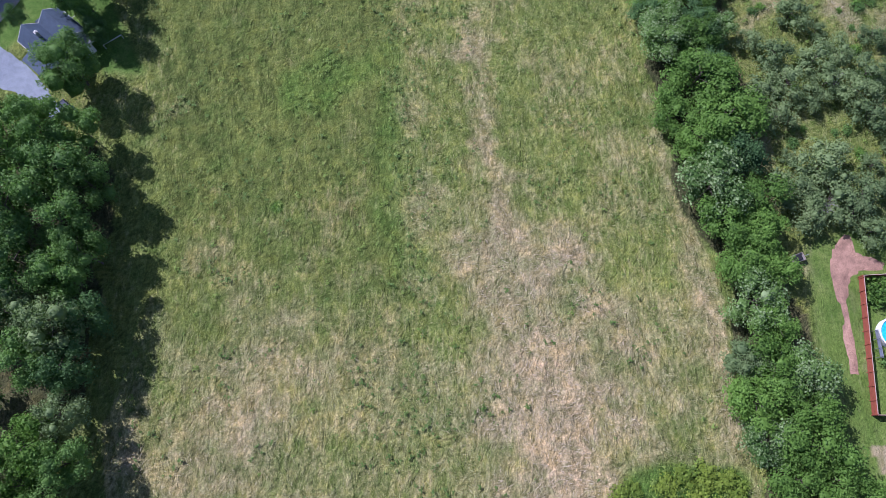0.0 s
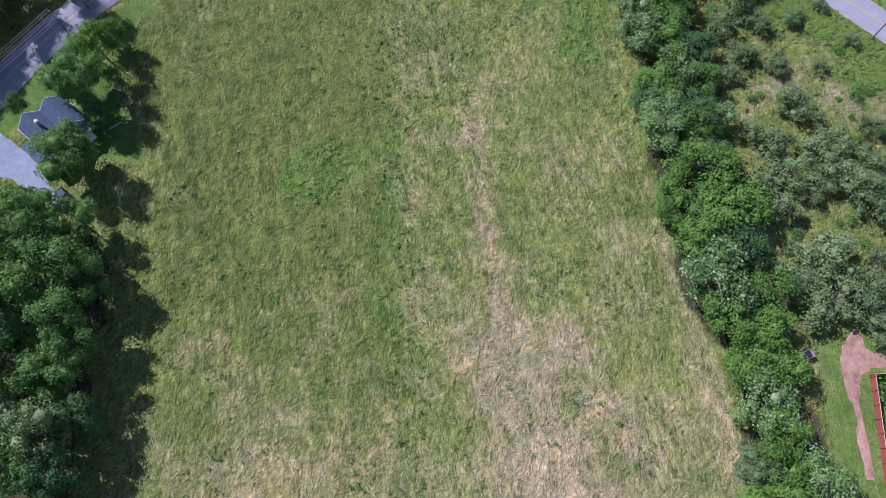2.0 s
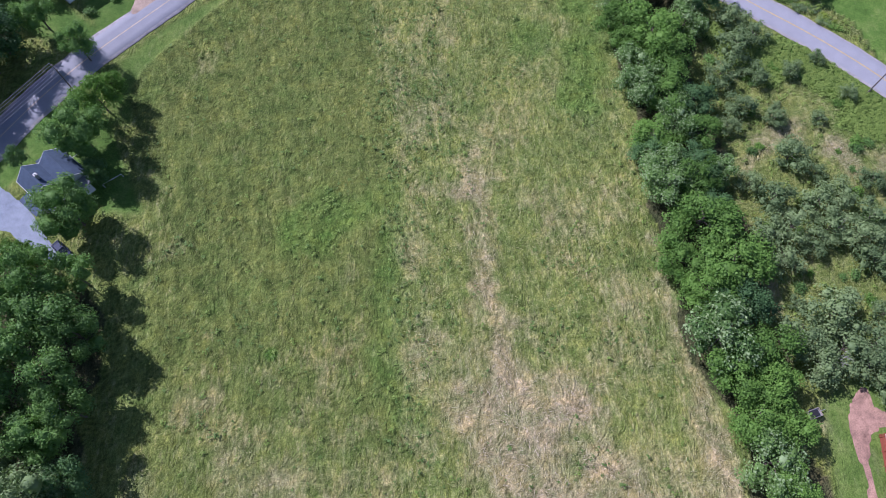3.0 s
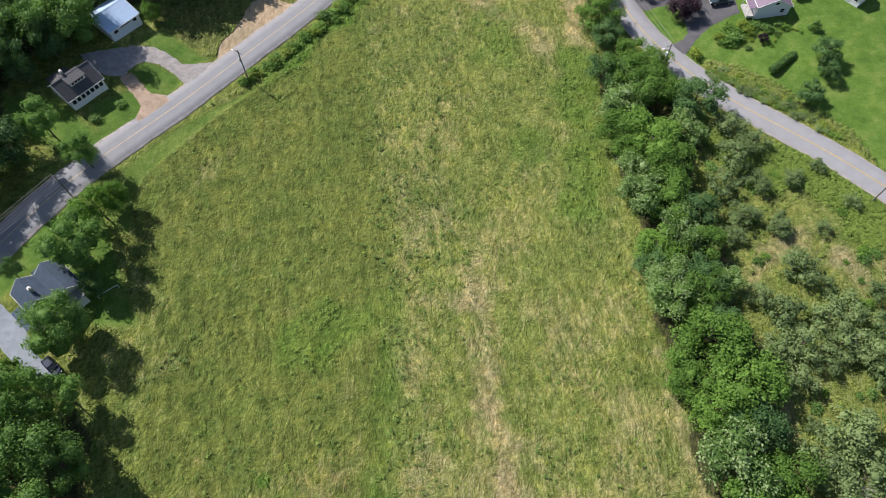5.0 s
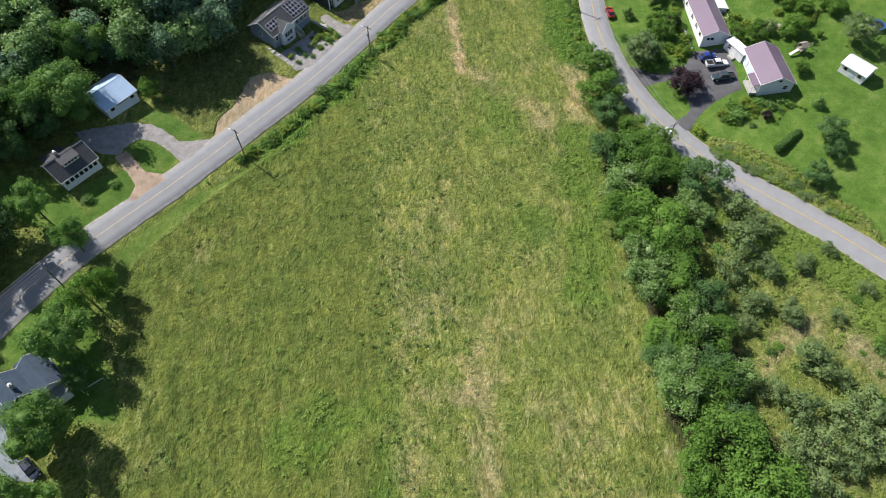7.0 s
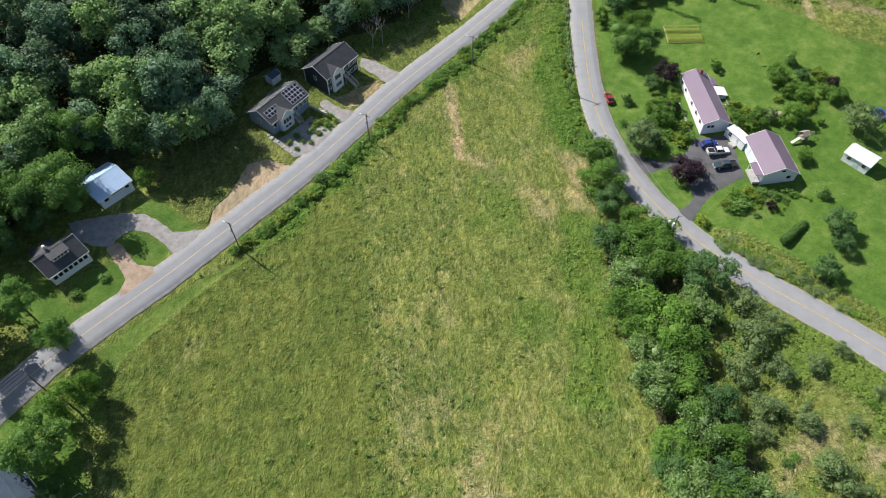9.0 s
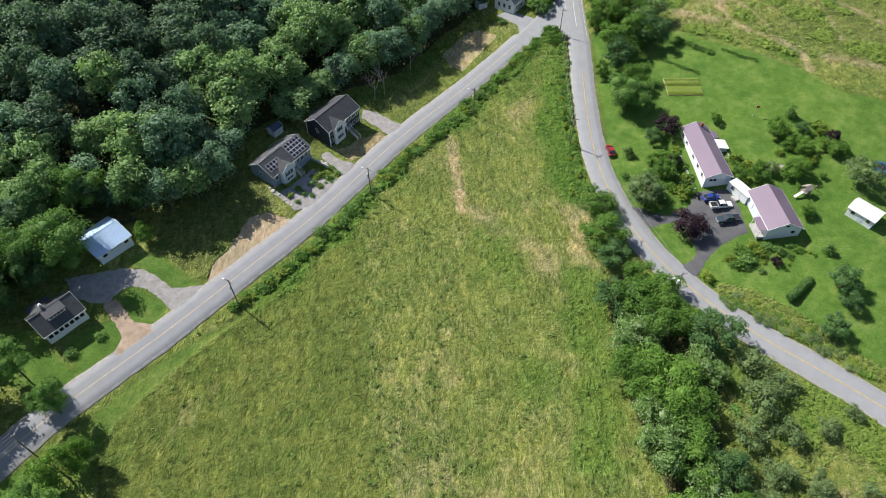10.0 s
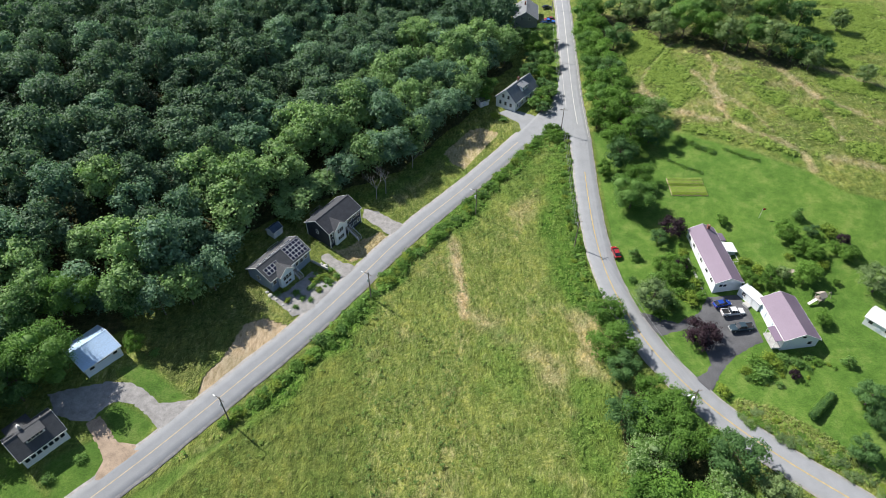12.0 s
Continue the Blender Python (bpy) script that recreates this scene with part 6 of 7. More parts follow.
def small_shed(x, y, turn, L, D, eave, ridge, wall, roof, label):
    h = thing("shed", spot(x, y, turn), label, "shed")
    gable_body(h, L, D, eave, ridge, wall)
    gable_roof(h, L, D, eave, ridge, roof, 0.2)
    door(h, 0.0, -D / 2, 0.05, 0.9, 1.9, siding_pale)
    window(h, L / 2, 0.0, 1.0, 0.6, 0.6, "right", mullion=False)


small_shed(-50.0, 194.9, 56.8, 3.4, 2.8, 2.2, 3.2, siding_white, roof_slate, "small white shed with a dark blue roof behind the solar house")
small_shed(12.0, 267.0, 30.0, 3.6, 3.0, 2.2, 3.2, siding_white, roof_grey, "small white shed with a grey roof beside the corner house")


def planted_patch():
    """Low plants in the front garden of the solar house."""
    r = random.Random(8)
    xs, ys = [p[0] for p in GARDEN_PATCH], [p[1] for p in GARDEN_PATCH]
    made = 0
    while made < 30:
        x, y = r.uniform(min(xs), max(xs)), r.uniform(min(ys), max(ys))
        if inside(np.array(x), np.array(y), GARDEN_PATCH):
            (bush_bright, lime_shrub, shrub)[made % 3].put(x, y, r.uniform(0.3, 0.6), r.uniform(0.4, 0.7), "garden plants")
            made += 1


planted_patch()


def stone_path():
    """The narrow garden path along the home, flag by flag."""
    h = thing("stone_path", spot(65.3, 178.3), "narrow pale flagstone path through the shrubs beside the home", "garden path", kind="structure")
    r = random.Random(3)
    for k in range(15):
        y = 171.4 + k * 0.93
        x = 66.0 - (y - 171.4) * 0.085
        o = part("flagstone", boxed(-0.3, 0.3, -0.36, 0.36, -0.1, 0.05, 0.02), concrete, h)
        o.matrix_local = pose(x - 65.3 + r.uniform(-0.08, 0.08), y - 178.3, ground(x, y) - ground(65.3, 178.3) + 0.04, 0, 0, r.uniform(-12, 12))


def rail_line(ax, ay, bx, by):
    """A low white rail on two posts."""
    m = ((ax + bx) / 2, (ay + by) / 2)
    h = thing("garden_rail", spot(*m), "thin white rail on two posts behind the slate-roofed house", "rail", "garden rails")
    z0 = ground(*m)
    for x, y in ((ax, ay), (bx, by)):
        part("post", rod(bmesh.new(), (x - m[0], y - m[1], -0.4), (x - m[0], y - m[1], ground(x, y) - z0 + 1.2), 0.05, n=6), white_paint, h)
    part("rail", rod(bmesh.new(), (ax - m[0], ay - m[1], ground(ax, ay) - z0 + 1.15), (bx - m[0], by - m[1], ground(bx, by) - z0 + 1.15), 0.06, n=6), white_paint, h)


def tarpaulin(x, y):
    """A heap under a sheet: a rumpled dome that hangs to the ground."""
    blue = plain("blue_tarpaulin", (0.03, 0.17, 0.5), 0.45, grain=2, vary=0.2)
    bm = bmesh.new()
    bmesh.ops.create_grid(bm, x_segments=14, y_segments=12, size=1.0)
    for v in bm.verts:
        e = max(abs(v.co.x), abs(v.co.y))
        v.co = Vector((v.co.x * 1.4, v.co.y * 1.05, 0.95 * (1 - e ** 4) + 0.12 * noise.noise(v.co * 3.1) + 0.02))
    bmesh.ops.solidify(bm, geom=bm.faces[:], thickness=0.02)
    o = part("tarpaulin", bm, blue, smooth=True)
    o.matrix_world = spot(x, y, 24)
    tagged(o, "bright blue tarpaulin thrown over a heap under the trees", "tarpaulin")


stone_path()
rail_line(-68.6, 76.8, -65.5, 79.4)
rail_line(-75.9, 82.5, -73.7, 85.0)
tarpaulin(-69.0, 31.4)
vehicle("car", -73.4, 62.6, -40, plain("navy_body", (0.015, 0.025, 0.06), 0.65, grain=2, vary=0.15), "dark navy car parked on the gravel under a tree")
for build in (play_house, trampoline, garden_table, clothes_flag, plant_bed):
    build()


def rock(x, y, s, material=concrete):
    bm = bmesh.new()
    bmesh.ops.create_icosphere(bm, subdivisions=2, radius=1)
    for v in bm.verts:
        v.co *= 1 + 0.35 * noise.noise(v.co * 1.3 + Vector((x, y, 0)))
        v.co.z *= 0.6
        v.co *= s
    o = part("boulder", bm, material)
    o.matrix_world = spot(x, y, (x * 37) % 360)
    tagged(o, "pale grey boulder edging the garden", "boulder", "garden boulders")


for x, y, s in ((-34.4, 184.0, 0.8), (-33.2, 183.0, 0.6), (-35.6, 184.8, 0.5), (-45.2, 171.2, 0.5), (-43.2, 169.6, 0.4), (-41.2, 168.0, 0.45), (-47.0, 172.4, 0.7), (-48.0, 173.4, 0.5)):
    rock(x, y, s)

# ---- trees, row by row: x, y, crown radius, kind ----
KIND = {"b": bright_tree, "d": dark_tree, "m": maple, "W": broad_tree, "p": pale_tree, "g": grey_tree, "P": purple_tree, "L": lime_shrub, "c": cedar}
RADIUS = {"b": 4.3, "d": 4.4, "m": 4.9, "W": 7.7, "p": 4.3, "g": 4.3, "P": 3.4, "L": 1.6, "c": 1.3}


def plant(rows, group, tall=1.0, grow=1.0):
    for i, (x, y, r, k) in enumerate(rows):
        size = r * grow / RADIUS[k]
        KIND[k].put(x, y, size, tall * (0.92 + 0.16 * ((i * 7) % 5) / 4) / max(0.8, size) ** 0.35, group)


plant([(42.3, 84.9, 3.5, "d"), (44.8, 76.7, 4.8, "p"), (51.1, 78.5, 4.0, "b"), (54.7, 80.4, 3.6, "p"), (50.0, 68.8, 5.8, "b"), (44.8, 61.4, 4.3, "b"), (54.8, 60.0, 6.3, "b"),
       (48.8, 54.7, 4.5, "b"), (54.9, 52.8, 4.5, "d"), (49.2, 45.4, 6.1, "p"), (56.6, 43.1, 4.8, "b"), (51.4, 39.2, 4.7, "b"), (57.5, 35.9, 3.9, "b"), (53.8, 31.2, 4.5, "b")],
      "hedgerow trees", 0.78, 1.17)
plant([(58.6, 30.1, 3.8, "b"), (54.6, 24.0, 4.9, "p"), (57.3, 19.5, 3.7, "b"), (51.2, 13.7, 3.4, "g"), (55.7, 12.3, 4.3, "b"), (60.2, 11.3, 4.9, "p"), (52.0, 6.7, 4.5, "b"),
       (60.9, 4.9, 4.3, "b"), (53.7, 0.5, 4.2, "p"), (60.9, -0.4, 5.0, "b"), (57.2, -5.5, 4.5, "b"), (63.1, -5.5, 3.8, "b"), (67.7, -8.9, 4.0, "b"), (60, -14, 5, "m")],
      "hedgerow trees", 0.78, 1.17)
plant([(42.9, 112.6, 4.5, "b"), (46.7, 109.4, 4.2, "b"), (42.3, 100.7, 4.3, "p"), (47.9, 99.1, 4.8, "b"), (49.0, 92.3, 4.2, "p"), (43.8, 88.5, 4.1, "b"), (52.4, 89.6, 4.1, "b"),
       (44.7, 80.9, 4.2, "p"), (51.5, 82.0, 3.8, "d"), (40.7, 119.0, 3.9, "b"), (53.5, 71.5, 3.6, "d"), (53, 97, 3.8, "d")], "hedgerow trees", 0.78, 1.17)
plant([(39.4, 166.4, 4.5, "b"), (39.2, 156.2, 4.9, "b"), (45.6, 144.2, 2.8, "b"), (38.7, 137.4, 4.3, "d"), (43.4, 136.2, 4.9, "b"), (50.0, 137.5, 4.6, "b"), (41.8, 126.9, 5.2, "p"),
       (48.1, 129.9, 4.7, "b"), (52.8, 131.3, 3.7, "b"), (58.3, 126.7, 4.8, "d"), (54.2, 118.3, 4.3, "p"), (39.9, 118.1, 4.8, "b"), (46.4, 114.8, 5.7, "b"), (42.5, 106.8, 4.6, "p"),
       (49.3, 108.7, 4.6, "b"), (40.3, 149.9, 3.6, "d")], "hedgerow trees", 0.78, 1.17)
plant([(-70.8, 68.4, 6.4, "W"), (-79.3, 60.8, 2.7, "b"), (-73.3, 55.2, 5.2, "m"), (-67.3, 56.0, 3.8, "m"), (-77.2, 49.4, 5.1, "m"), (-68.9, 47.4, 5.9, "m"), (-62.9, 44.2, 4.1, "m"),
       (-74.2, 38.6, 5.8, "m"), (-66.0, 36.6, 5.0, "m"), (-71.4, 29.3, 5.4, "m"), (-65.3, 27.4, 4.8, "m"), (-71.5, 20.5, 5.2, "g"), (-63.7, 18.6, 5.2, "g"), (-60.8, 20.5, 4.0, "d")],
      "trees along the meadow", 1.3)
plant([(-68.2, 12.9, 4.6, "m"), (-62.1, 12.0, 4.3, "d"), (-62.2, 31.5, 3.9, "m"), (-61.1, 4.4, 4.0, "g"), (-65.5, -0.3, 5.0, "b"), (-59.3, -2.9, 4.1, "m"), (-66.1, -6.2, 4.0, "b"),
       (-85.9, 58.3, 5.2, "m"), (-83.2, 44.9, 5.6, "m"), (-80.6, 32.3, 5.4, "m"), (-78.0, 20.4, 5.2, "m"), (-75.7, 7.5, 4.6, "m"), (-72.9, -2.9, 4.4, "m"), (-62, -12, 5, "m")],
      "trees along the meadow", 1.3)
plant([(-72.6, 85.6, 6.8, "W"), (-71.4, 94.9, 4.2, "b"), (-69.6, 98.6, 2.6, "b"), (-69.0, 78.2, 2.6, "d"), (-85.3, 80.8, 2.0, "d"), (-87.8, 115.2, 4.2, "m"),
       (-92.5, 137.5, 4.4, "d"), (-98.0, 130.0, 4.6, "d"), (-77.6, 107.6, 3.5, "m"), (-95.5, 103.0, 4.6, "d"), (-97.5, 96.5, 4.2, "d")], "trees beside the houses", 1.3)
plant([(-100.7, 145.4, 6.5, "d"), (-89.4, 144.0, 8.4, "W"), (-95.5, 141.5, 5.2, "m"), (-89.5, 162.0, 5.0, "m"), (-97.5, 151.0, 4.6, "d"), (-73.6, 152.6, 2.5, "b"), (-94.6, 108.4, 5.8, "d"), (-98.2, 156.5, 6.0, "d"),
       (-99.2, 138.9, 5.7, "m"), (-93.6, 160.7, 5.0, "m"), (-104.0, 134.0, 5.6, "m"), (-106.0, 124.0, 5.2, "m"), (-77, 162.5, 5, "d"), (-103, 110, 6, "d"), (-103, 99, 5.5, "d"),
       (-105, 88, 5, "m"), (-109, 95, 6, "d")], "trees beside the houses", 1.1)
plant([(-101.0, 92.5, 5.2, "m"), (-107.0, 82.0, 6.0, "d"), (-112.5, 73.5, 6.0, "m"), (-118.5, 65.0, 6.0, "d"), (-113.0, 87.0, 6.0, "m"), (-119.5, 78.0, 6.0, "d"), (-125.0, 58.0, 6.0, "m")],
      "trees beyond the road", 1.35)
plant([(58.3, 312.9, 7.0, "b"), (57.1, 283.5, 6.9, "b"), (57.6, 262.9, 7.0, "b"), (52.7, 250.1, 5.6, "b"), (58.1, 249.9, 6.8, "b"), (66.3, 245.7, 6.2, "p"), (53.2, 235.6, 5.0, "b"),
       (58.0, 234.2, 6.4, "b"), (65.0, 235.2, 5.8, "d"), (53.5, 225.5, 5.4, "d"), (53.6, 206.5, 7.4, "W"), (57.5, 215.5, 4.2, "b"), (60.2, 328.0, 6.3, "b"),
       (65.2, 299.1, 5.9, "d"), (48.6, 222.0, 2.6, "b"), (57.0, 297.0, 6, "b"), (57.5, 273.0, 6, "d")], "trees along the east road", 0.95)
plant([(50.2, 246.5, 4.2, "b"), (51.2, 256.0, 4.6, "m"), (51.6, 265.5, 4.4, "b"), (52.4, 275.0, 4.8, "m"), (53.0, 286.0, 4.6, "b"), (53.6, 297.0, 4.8, "m"), (54.6, 308.0, 5.0, "b"), (55.6, 320.0, 5.0, "m")],
      "trees along the east road", 1.1)
for x, y, r in ((53.5, 176.0, 1.8), (56.0, 173.5, 1.6), (55.2, 178.6, 1.5), (59.5, 173.0, 1.6), (61.5, 176.5, 1.5), (58.0, 180.5, 1.3), (63.0, 174.5, 1.2), (60.5, 185.0, 1.4), (57.0, 169.0, 1.7), (53.5, 166.0, 1.4),
                (49.0, 178.5, 1.0), (77.5, 25.5, 1.9), (78.5, 27.5, 1.5), (77.0, 13.5, 1.0)):
    (shrub, bush_bright)[int(x * 2) % 2].put(x, y, r / 1.4, 0.9, "shrubs by the drive")
plant([(77.5, 317.4, 7.0, "g"), (82.8, 298.1, 6.5, "g"), (90.7, 296.8, 6.8, "m"), (98.4, 291.3, 6.7, "b"), (102.0, 283.2, 6.0, "g"), (109.6, 281.9, 7.0, "m"), (115.9, 276.8, 7.0, "g"),
       (122.1, 272.3, 6.2, "d"), (125.5, 266.2, 4.1, "g"), (131.9, 272.2, 4.0, "d"), (72.0, 325.3, 7.1, "d"), (98.7, 307.0, 7.0, "m"), (110.8, 304.3, 7.0, "g"), (123.5, 303.4, 7.0, "m"),
       (148.2, 295.4, 4.0, "g"), (140.6, 256.9, 3.4, "g"), (134.4, 297.9, 6.0, "d"), (88, 316, 7, "d"), (104, 322, 7, "d"), (118, 320, 7, "m"), (134, 322, 7, "d")], "far belt of trees", 1.05)
plant([(60.6, 158.0, 3.8, "P"), (62.7, 193.8, 3.2, "P"), (61.9, 181.2, 1.6, "P"), (51.8, 169.6, 4.6, "g"), (58.4, 176.6, 2.4, "b"), (61.8, 170.5, 2.3, "L"), (90.3, 188.3, 2.8, "b"),
       (96.2, 194.9, 1.5, "c"), (102.1, 189.0, 2.4, "L"), (104.1, 184.8, 1.6, "P"), (104.5, 179.9, 2.2, "b"), (95.3, 176.8, 1.7, "L"), (89.7, 172.7, 2.5, "b"), (96.4, 181.5, 2.0, "b")],
      "yard trees and shrubs", 0.8, 1.12)
plant([(76.8, 174.5, 2.2, "b"), (81.6, 173.4, 2.4, "b"), (80.5, 177.7, 1.8, "L"), (97.5, 188.4, 1.8, "d"), (105.2, 168.9, 4.2, "g"), (90.9, 148.6, 1.3, "c"), (90.5, 138.7, 3.2, "d"),
       (89.8, 133.8, 2.3, "d"), (84.5, 127.4, 2.7, "d"), (62.1, 143.4, 1.6, "L"), (51.0, 186.6, 1.5, "c"), (89.6, 160.5, 1.9, "b"), (56.8, 182.5, 2.0, "b"), (95.0, 184.5, 1.8, "b"),
       (76.5, 196.0, 1.6, "b"), (58.6, 191.5, 2.4, "d")], "yard trees and shrubs", 0.8, 1.12)
for x, y, r in ((65.8, 74.1, 3.6), (67.6, 67.6, 3.8), (62.4, 65.9, 3.3), (73.8, 72.5, 3.8), (75.1, 67.4, 3.3), (78.9, 74.2, 3.2), (80.1, 65.3, 3.8), (83.5, 69.5, 3.3), (71.3, 63.7, 2.4),
                (71.1, 50.0, 4.5), (65.1, 45.5, 3.8), (71.9, 43.1, 4.0), (67.2, 39.8, 3.5), (77.3, 44.1, 3.6), (78.5, 36.8, 2.9), (82.4, 60.3, 3.3), (81.0, 50.3, 2.1), (71.1, 83.8, 3.5),
                (64.9, 60.9, 3.3), (75.5, 40.8, 3.1), (65.0, 119.9, 3.3), (64.6, 111.6, 3.9), (69.3, 115.0, 3.0), (75.6, 105.2, 2.2), (81.7, 108.4, 1.7), (60.4, 104.6, 3.2), (68.5, 104.2, 2.6)):
    grey_shrub.put(x, y, r / 2.1, 0.85, "scrub shrubs")
for x, y, r in ((63.1, 96.3, 3.0), (70.2, 93.5, 2.2), (86, 78, 2.4), (90, 66, 3), (60, 92, 2.4), (84, 46, 2.6), (88, 54, 3), (62, 78, 2.4), (76, 80, 1.8), (86.5, 99, 1.8), (79, 93, 1.6)):
    grey_shrub.put(x, y, r / 2.1, 0.85, "scrub shrubs")

rng = random.Random(17)
for i in range(80):
    t = rng.random()
    x, y = 58 + 34 * rng.random(), 42 + 84 * t
    if x > 58 + (128 - y) * 0.9 or (y < 60 and x < 66) or (x > 66 and y < 48 and x < 84):
        continue
    (shrub, bush_bright, grey_shrub, bush_bright)[i % 4].put(x, y, rng.uniform(0.4, 0.9), rng.uniform(0.45, 0.8), "scrub undergrowth")

plant([(92.4, 183.3, 1.9, "b"), (95.0, 180.4, 1.9, "b"), (91.1, 174.3, 2.8, "b"), (96.7, 178.0, 1.5, "L"), (101.0, 182.4, 1.6, "b"), (102.8, 180.0, 2.0, "b"), (85.3, 174.8, 1.9, "g"),
       (77.9, 180.8, 1.7, "L"), (89.6, 181.4, 1.2, "L"), (97.4, 171.8, 0.9, "b"), (83.5, 176.2, 1.8, "b"), (77.4, 177.4, 1.4, "b"), (64.2, 175.3, 1.6, "L"), (64.5, 170.6, 1.4, "b"), (62.7, 182.2, 1.9, "b"),
       (59.4, 179.6, 2.4, "b"), (92.8, 186.6, 1.6, "b")], "yard trees and shrubs", 0.8, 1.1)
# planted round bed and borders by the garage
for i, (x, y, r) in enumerate(((71.1, 150.7, 1.5), (72.5, 147.5, 1.7), (75.7, 149.5, 1.5), (70.2, 146.2, 1.2), (80.2, 149.9, 1.2), (74.6, 151.9, 1.3), (84.6, 149.8, 1.0), (83.1, 151.2, 1.0),
                               (68.5, 148.6, 1.1), (73.2, 149.4, 1.3), (77.9, 151.6, 1.1), (78.4, 172.6, 1.2), (64.6, 180.5, 1.1), (65.2, 176.2, 1.0), (64.0, 186.6, 1.2), (82.4, 169.9, 1.0))):
    (bush_bright, shrub, lime_shrub)[i % 3].put(x, y, r / 1.25, 0.7, "planted shrubs")
purple_tree.put(78.5, 146.4, 0.4, 0.7, "planted shrubs")
rng = random.Random(41)
for i in range(34):
    a, d = rng.uniform(0, 6.283), math.sqrt(rng.random())
    x, y = 75.5 + 7.5 * d * math.cos(a), 147.6 + 4.2 * d * math.sin(a)
    if 68 < x < 86 and (x - 78.5) ** 2 + (y - 146.4) ** 2 > 2.5:
        (bush_bright, lime_shrub, shrub, grey_shrub)[i % 4].put(x, y, rng.uniform(0.3, 0.6) * (0.6 if i % 4 == 3 else 1), rng.uniform(0.5, 0.8), "planted shrubs")
for i in range(9):
    t = i / 8
    (bush_bright, lime_shrub)[i % 2].put(80.5 + 7.5 * t, 144.4 + 5.2 * math.sin(t * 2.4), 0.35, 0.6, "planted shrubs")
for i, (x, y, r) in enumerate(((-45.2, 172.8, 0.9), (-42.2, 171.0, 1.0), (-40.4, 173.8, 1.1), (-38.6, 172.0, 0.9), (-37.0, 175.8, 1.0), (-35.2, 179.4, 1.3), (-33.0, 178.8, 1.0), (-39.8, 169.0, 0.8),
                               (-36.4, 171.8, 0.8), (-43.4, 174.6, 0.8), (-76.0, 125.4, 1.2), (-80.2, 120.6, 1.3), (-91.5, 119.0, 1.4), (16, 258.5, 1.8), (19, 255.8, 1.6), (-69.5, 152.0, 1.2))):
    (shrub, lime_shrub)[i % 4 == 1].put(x, y, r / 1.6, 0.7, "garden plants")
for i, (x, y, r) in enumerate(((33.2, 259.5, 2.6), (35.0, 263.5, 2.6), (36.3, 267.6, 2.6), (37.2, 272.0, 2.8), (33.8, 268.8, 2.8), (30.4, 263.4, 2.2), (34.6, 274.6, 3.0), (12.6, 268.5, 3.2),
                               (14.2, 275.0, 3.2), (30.5, 285.0, 3.6), (36.0, 284.0, 3.4), (38.5, 291.0, 3.4), (33.0, 293.0, 4.0), (34.0, 305.0, 4.4), (38.5, 312.0, 4.4), (29.0, 314.0, 4.4))):
    (dark_tree, bright_tree, maple)[i % 3].put(x, y, r / 4.3, 0.8, "trees by the junction")


def clipped_hedge(ax, ay, bx, by, w, tall, label, material=leaf_bright):
    """A clipped hedge: a rounded long body under a skin of small leaves."""
    l, turn = math.hypot(bx - ax, by - ay), math.degrees(math.atan2(by - ay, bx - ax))
    rng = np.random.RandomState(int(l * 10))
    n = int(l * 130)
    a = rng.uniform(-0.15 * math.pi, 1.15 * math.pi, n)
    t = rng.uniform(-0.5, 0.5, n)
    end = np.sqrt(np.clip(1 - (np.abs(t) * 2) ** 14, 0, 1))
    pos = np.stack([t * l, np.cos(a) * w / 2 * end, (np.sin(a) * 0.55 + 0.42) * tall * (0.3 + 0.7 * end)], -1) + rng.normal(0, 0.05, (n, 3))
    face = np.stack([rng.normal(0, 0.4, n), np.cos(a), np.sin(a)], -1) + rng.normal(0, 0.4, (n, 3))
    face /= np.linalg.norm(face, axis=1)[:, None]
    side = np.cross(face, rng.normal(size=(n, 3)))
    side /= np.linalg.norm(side, axis=1)[:, None]
    s = rng.uniform(0.1, 0.2, n)[:, None]
    along = np.cross(face, side)
    v = np.stack([pos - along * s, pos + side * s * 0.7, pos + along * s, pos - side * s * 0.7], 1).reshape(-1, 3)
    h = thing("hedge", pose((ax + bx) / 2, (ay + by) / 2, ground((ax + bx) / 2, (ay + by) / 2), 0, 0, turn), label, "hedge")
    o = new("foliage", mesh_of("foliage", v.tolist(), np.arange(n * 4).reshape(-1, 4).tolist(), material))
    o.parent = h
    # solid filler box in a darker leaf green than the skin
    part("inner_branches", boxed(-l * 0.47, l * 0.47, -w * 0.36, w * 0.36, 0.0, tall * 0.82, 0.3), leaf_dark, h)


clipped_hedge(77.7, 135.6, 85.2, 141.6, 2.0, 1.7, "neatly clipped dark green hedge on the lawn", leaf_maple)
for ax, ay, bx, by, s in ((74.7, 234.6, 82.6, 225.4, 1.0), (68.5, 226.0, 77.0, 217.2, 0.62), (86.0, 226.5, 94.0, 219.0, 0.6)):
    for i in range(11):
        t = i / 10
        (bush_bright, shrub, bush_bright)[i % 3].put(ax + (bx - ax) * t + 0.3 * math.sin(i * 5), ay + (by - ay) * t + 0.3 * math.cos(i * 7), s * (0.75 + 0.25 * math.sin(i * 3.1)), 0.55, "rows of garden bushes")

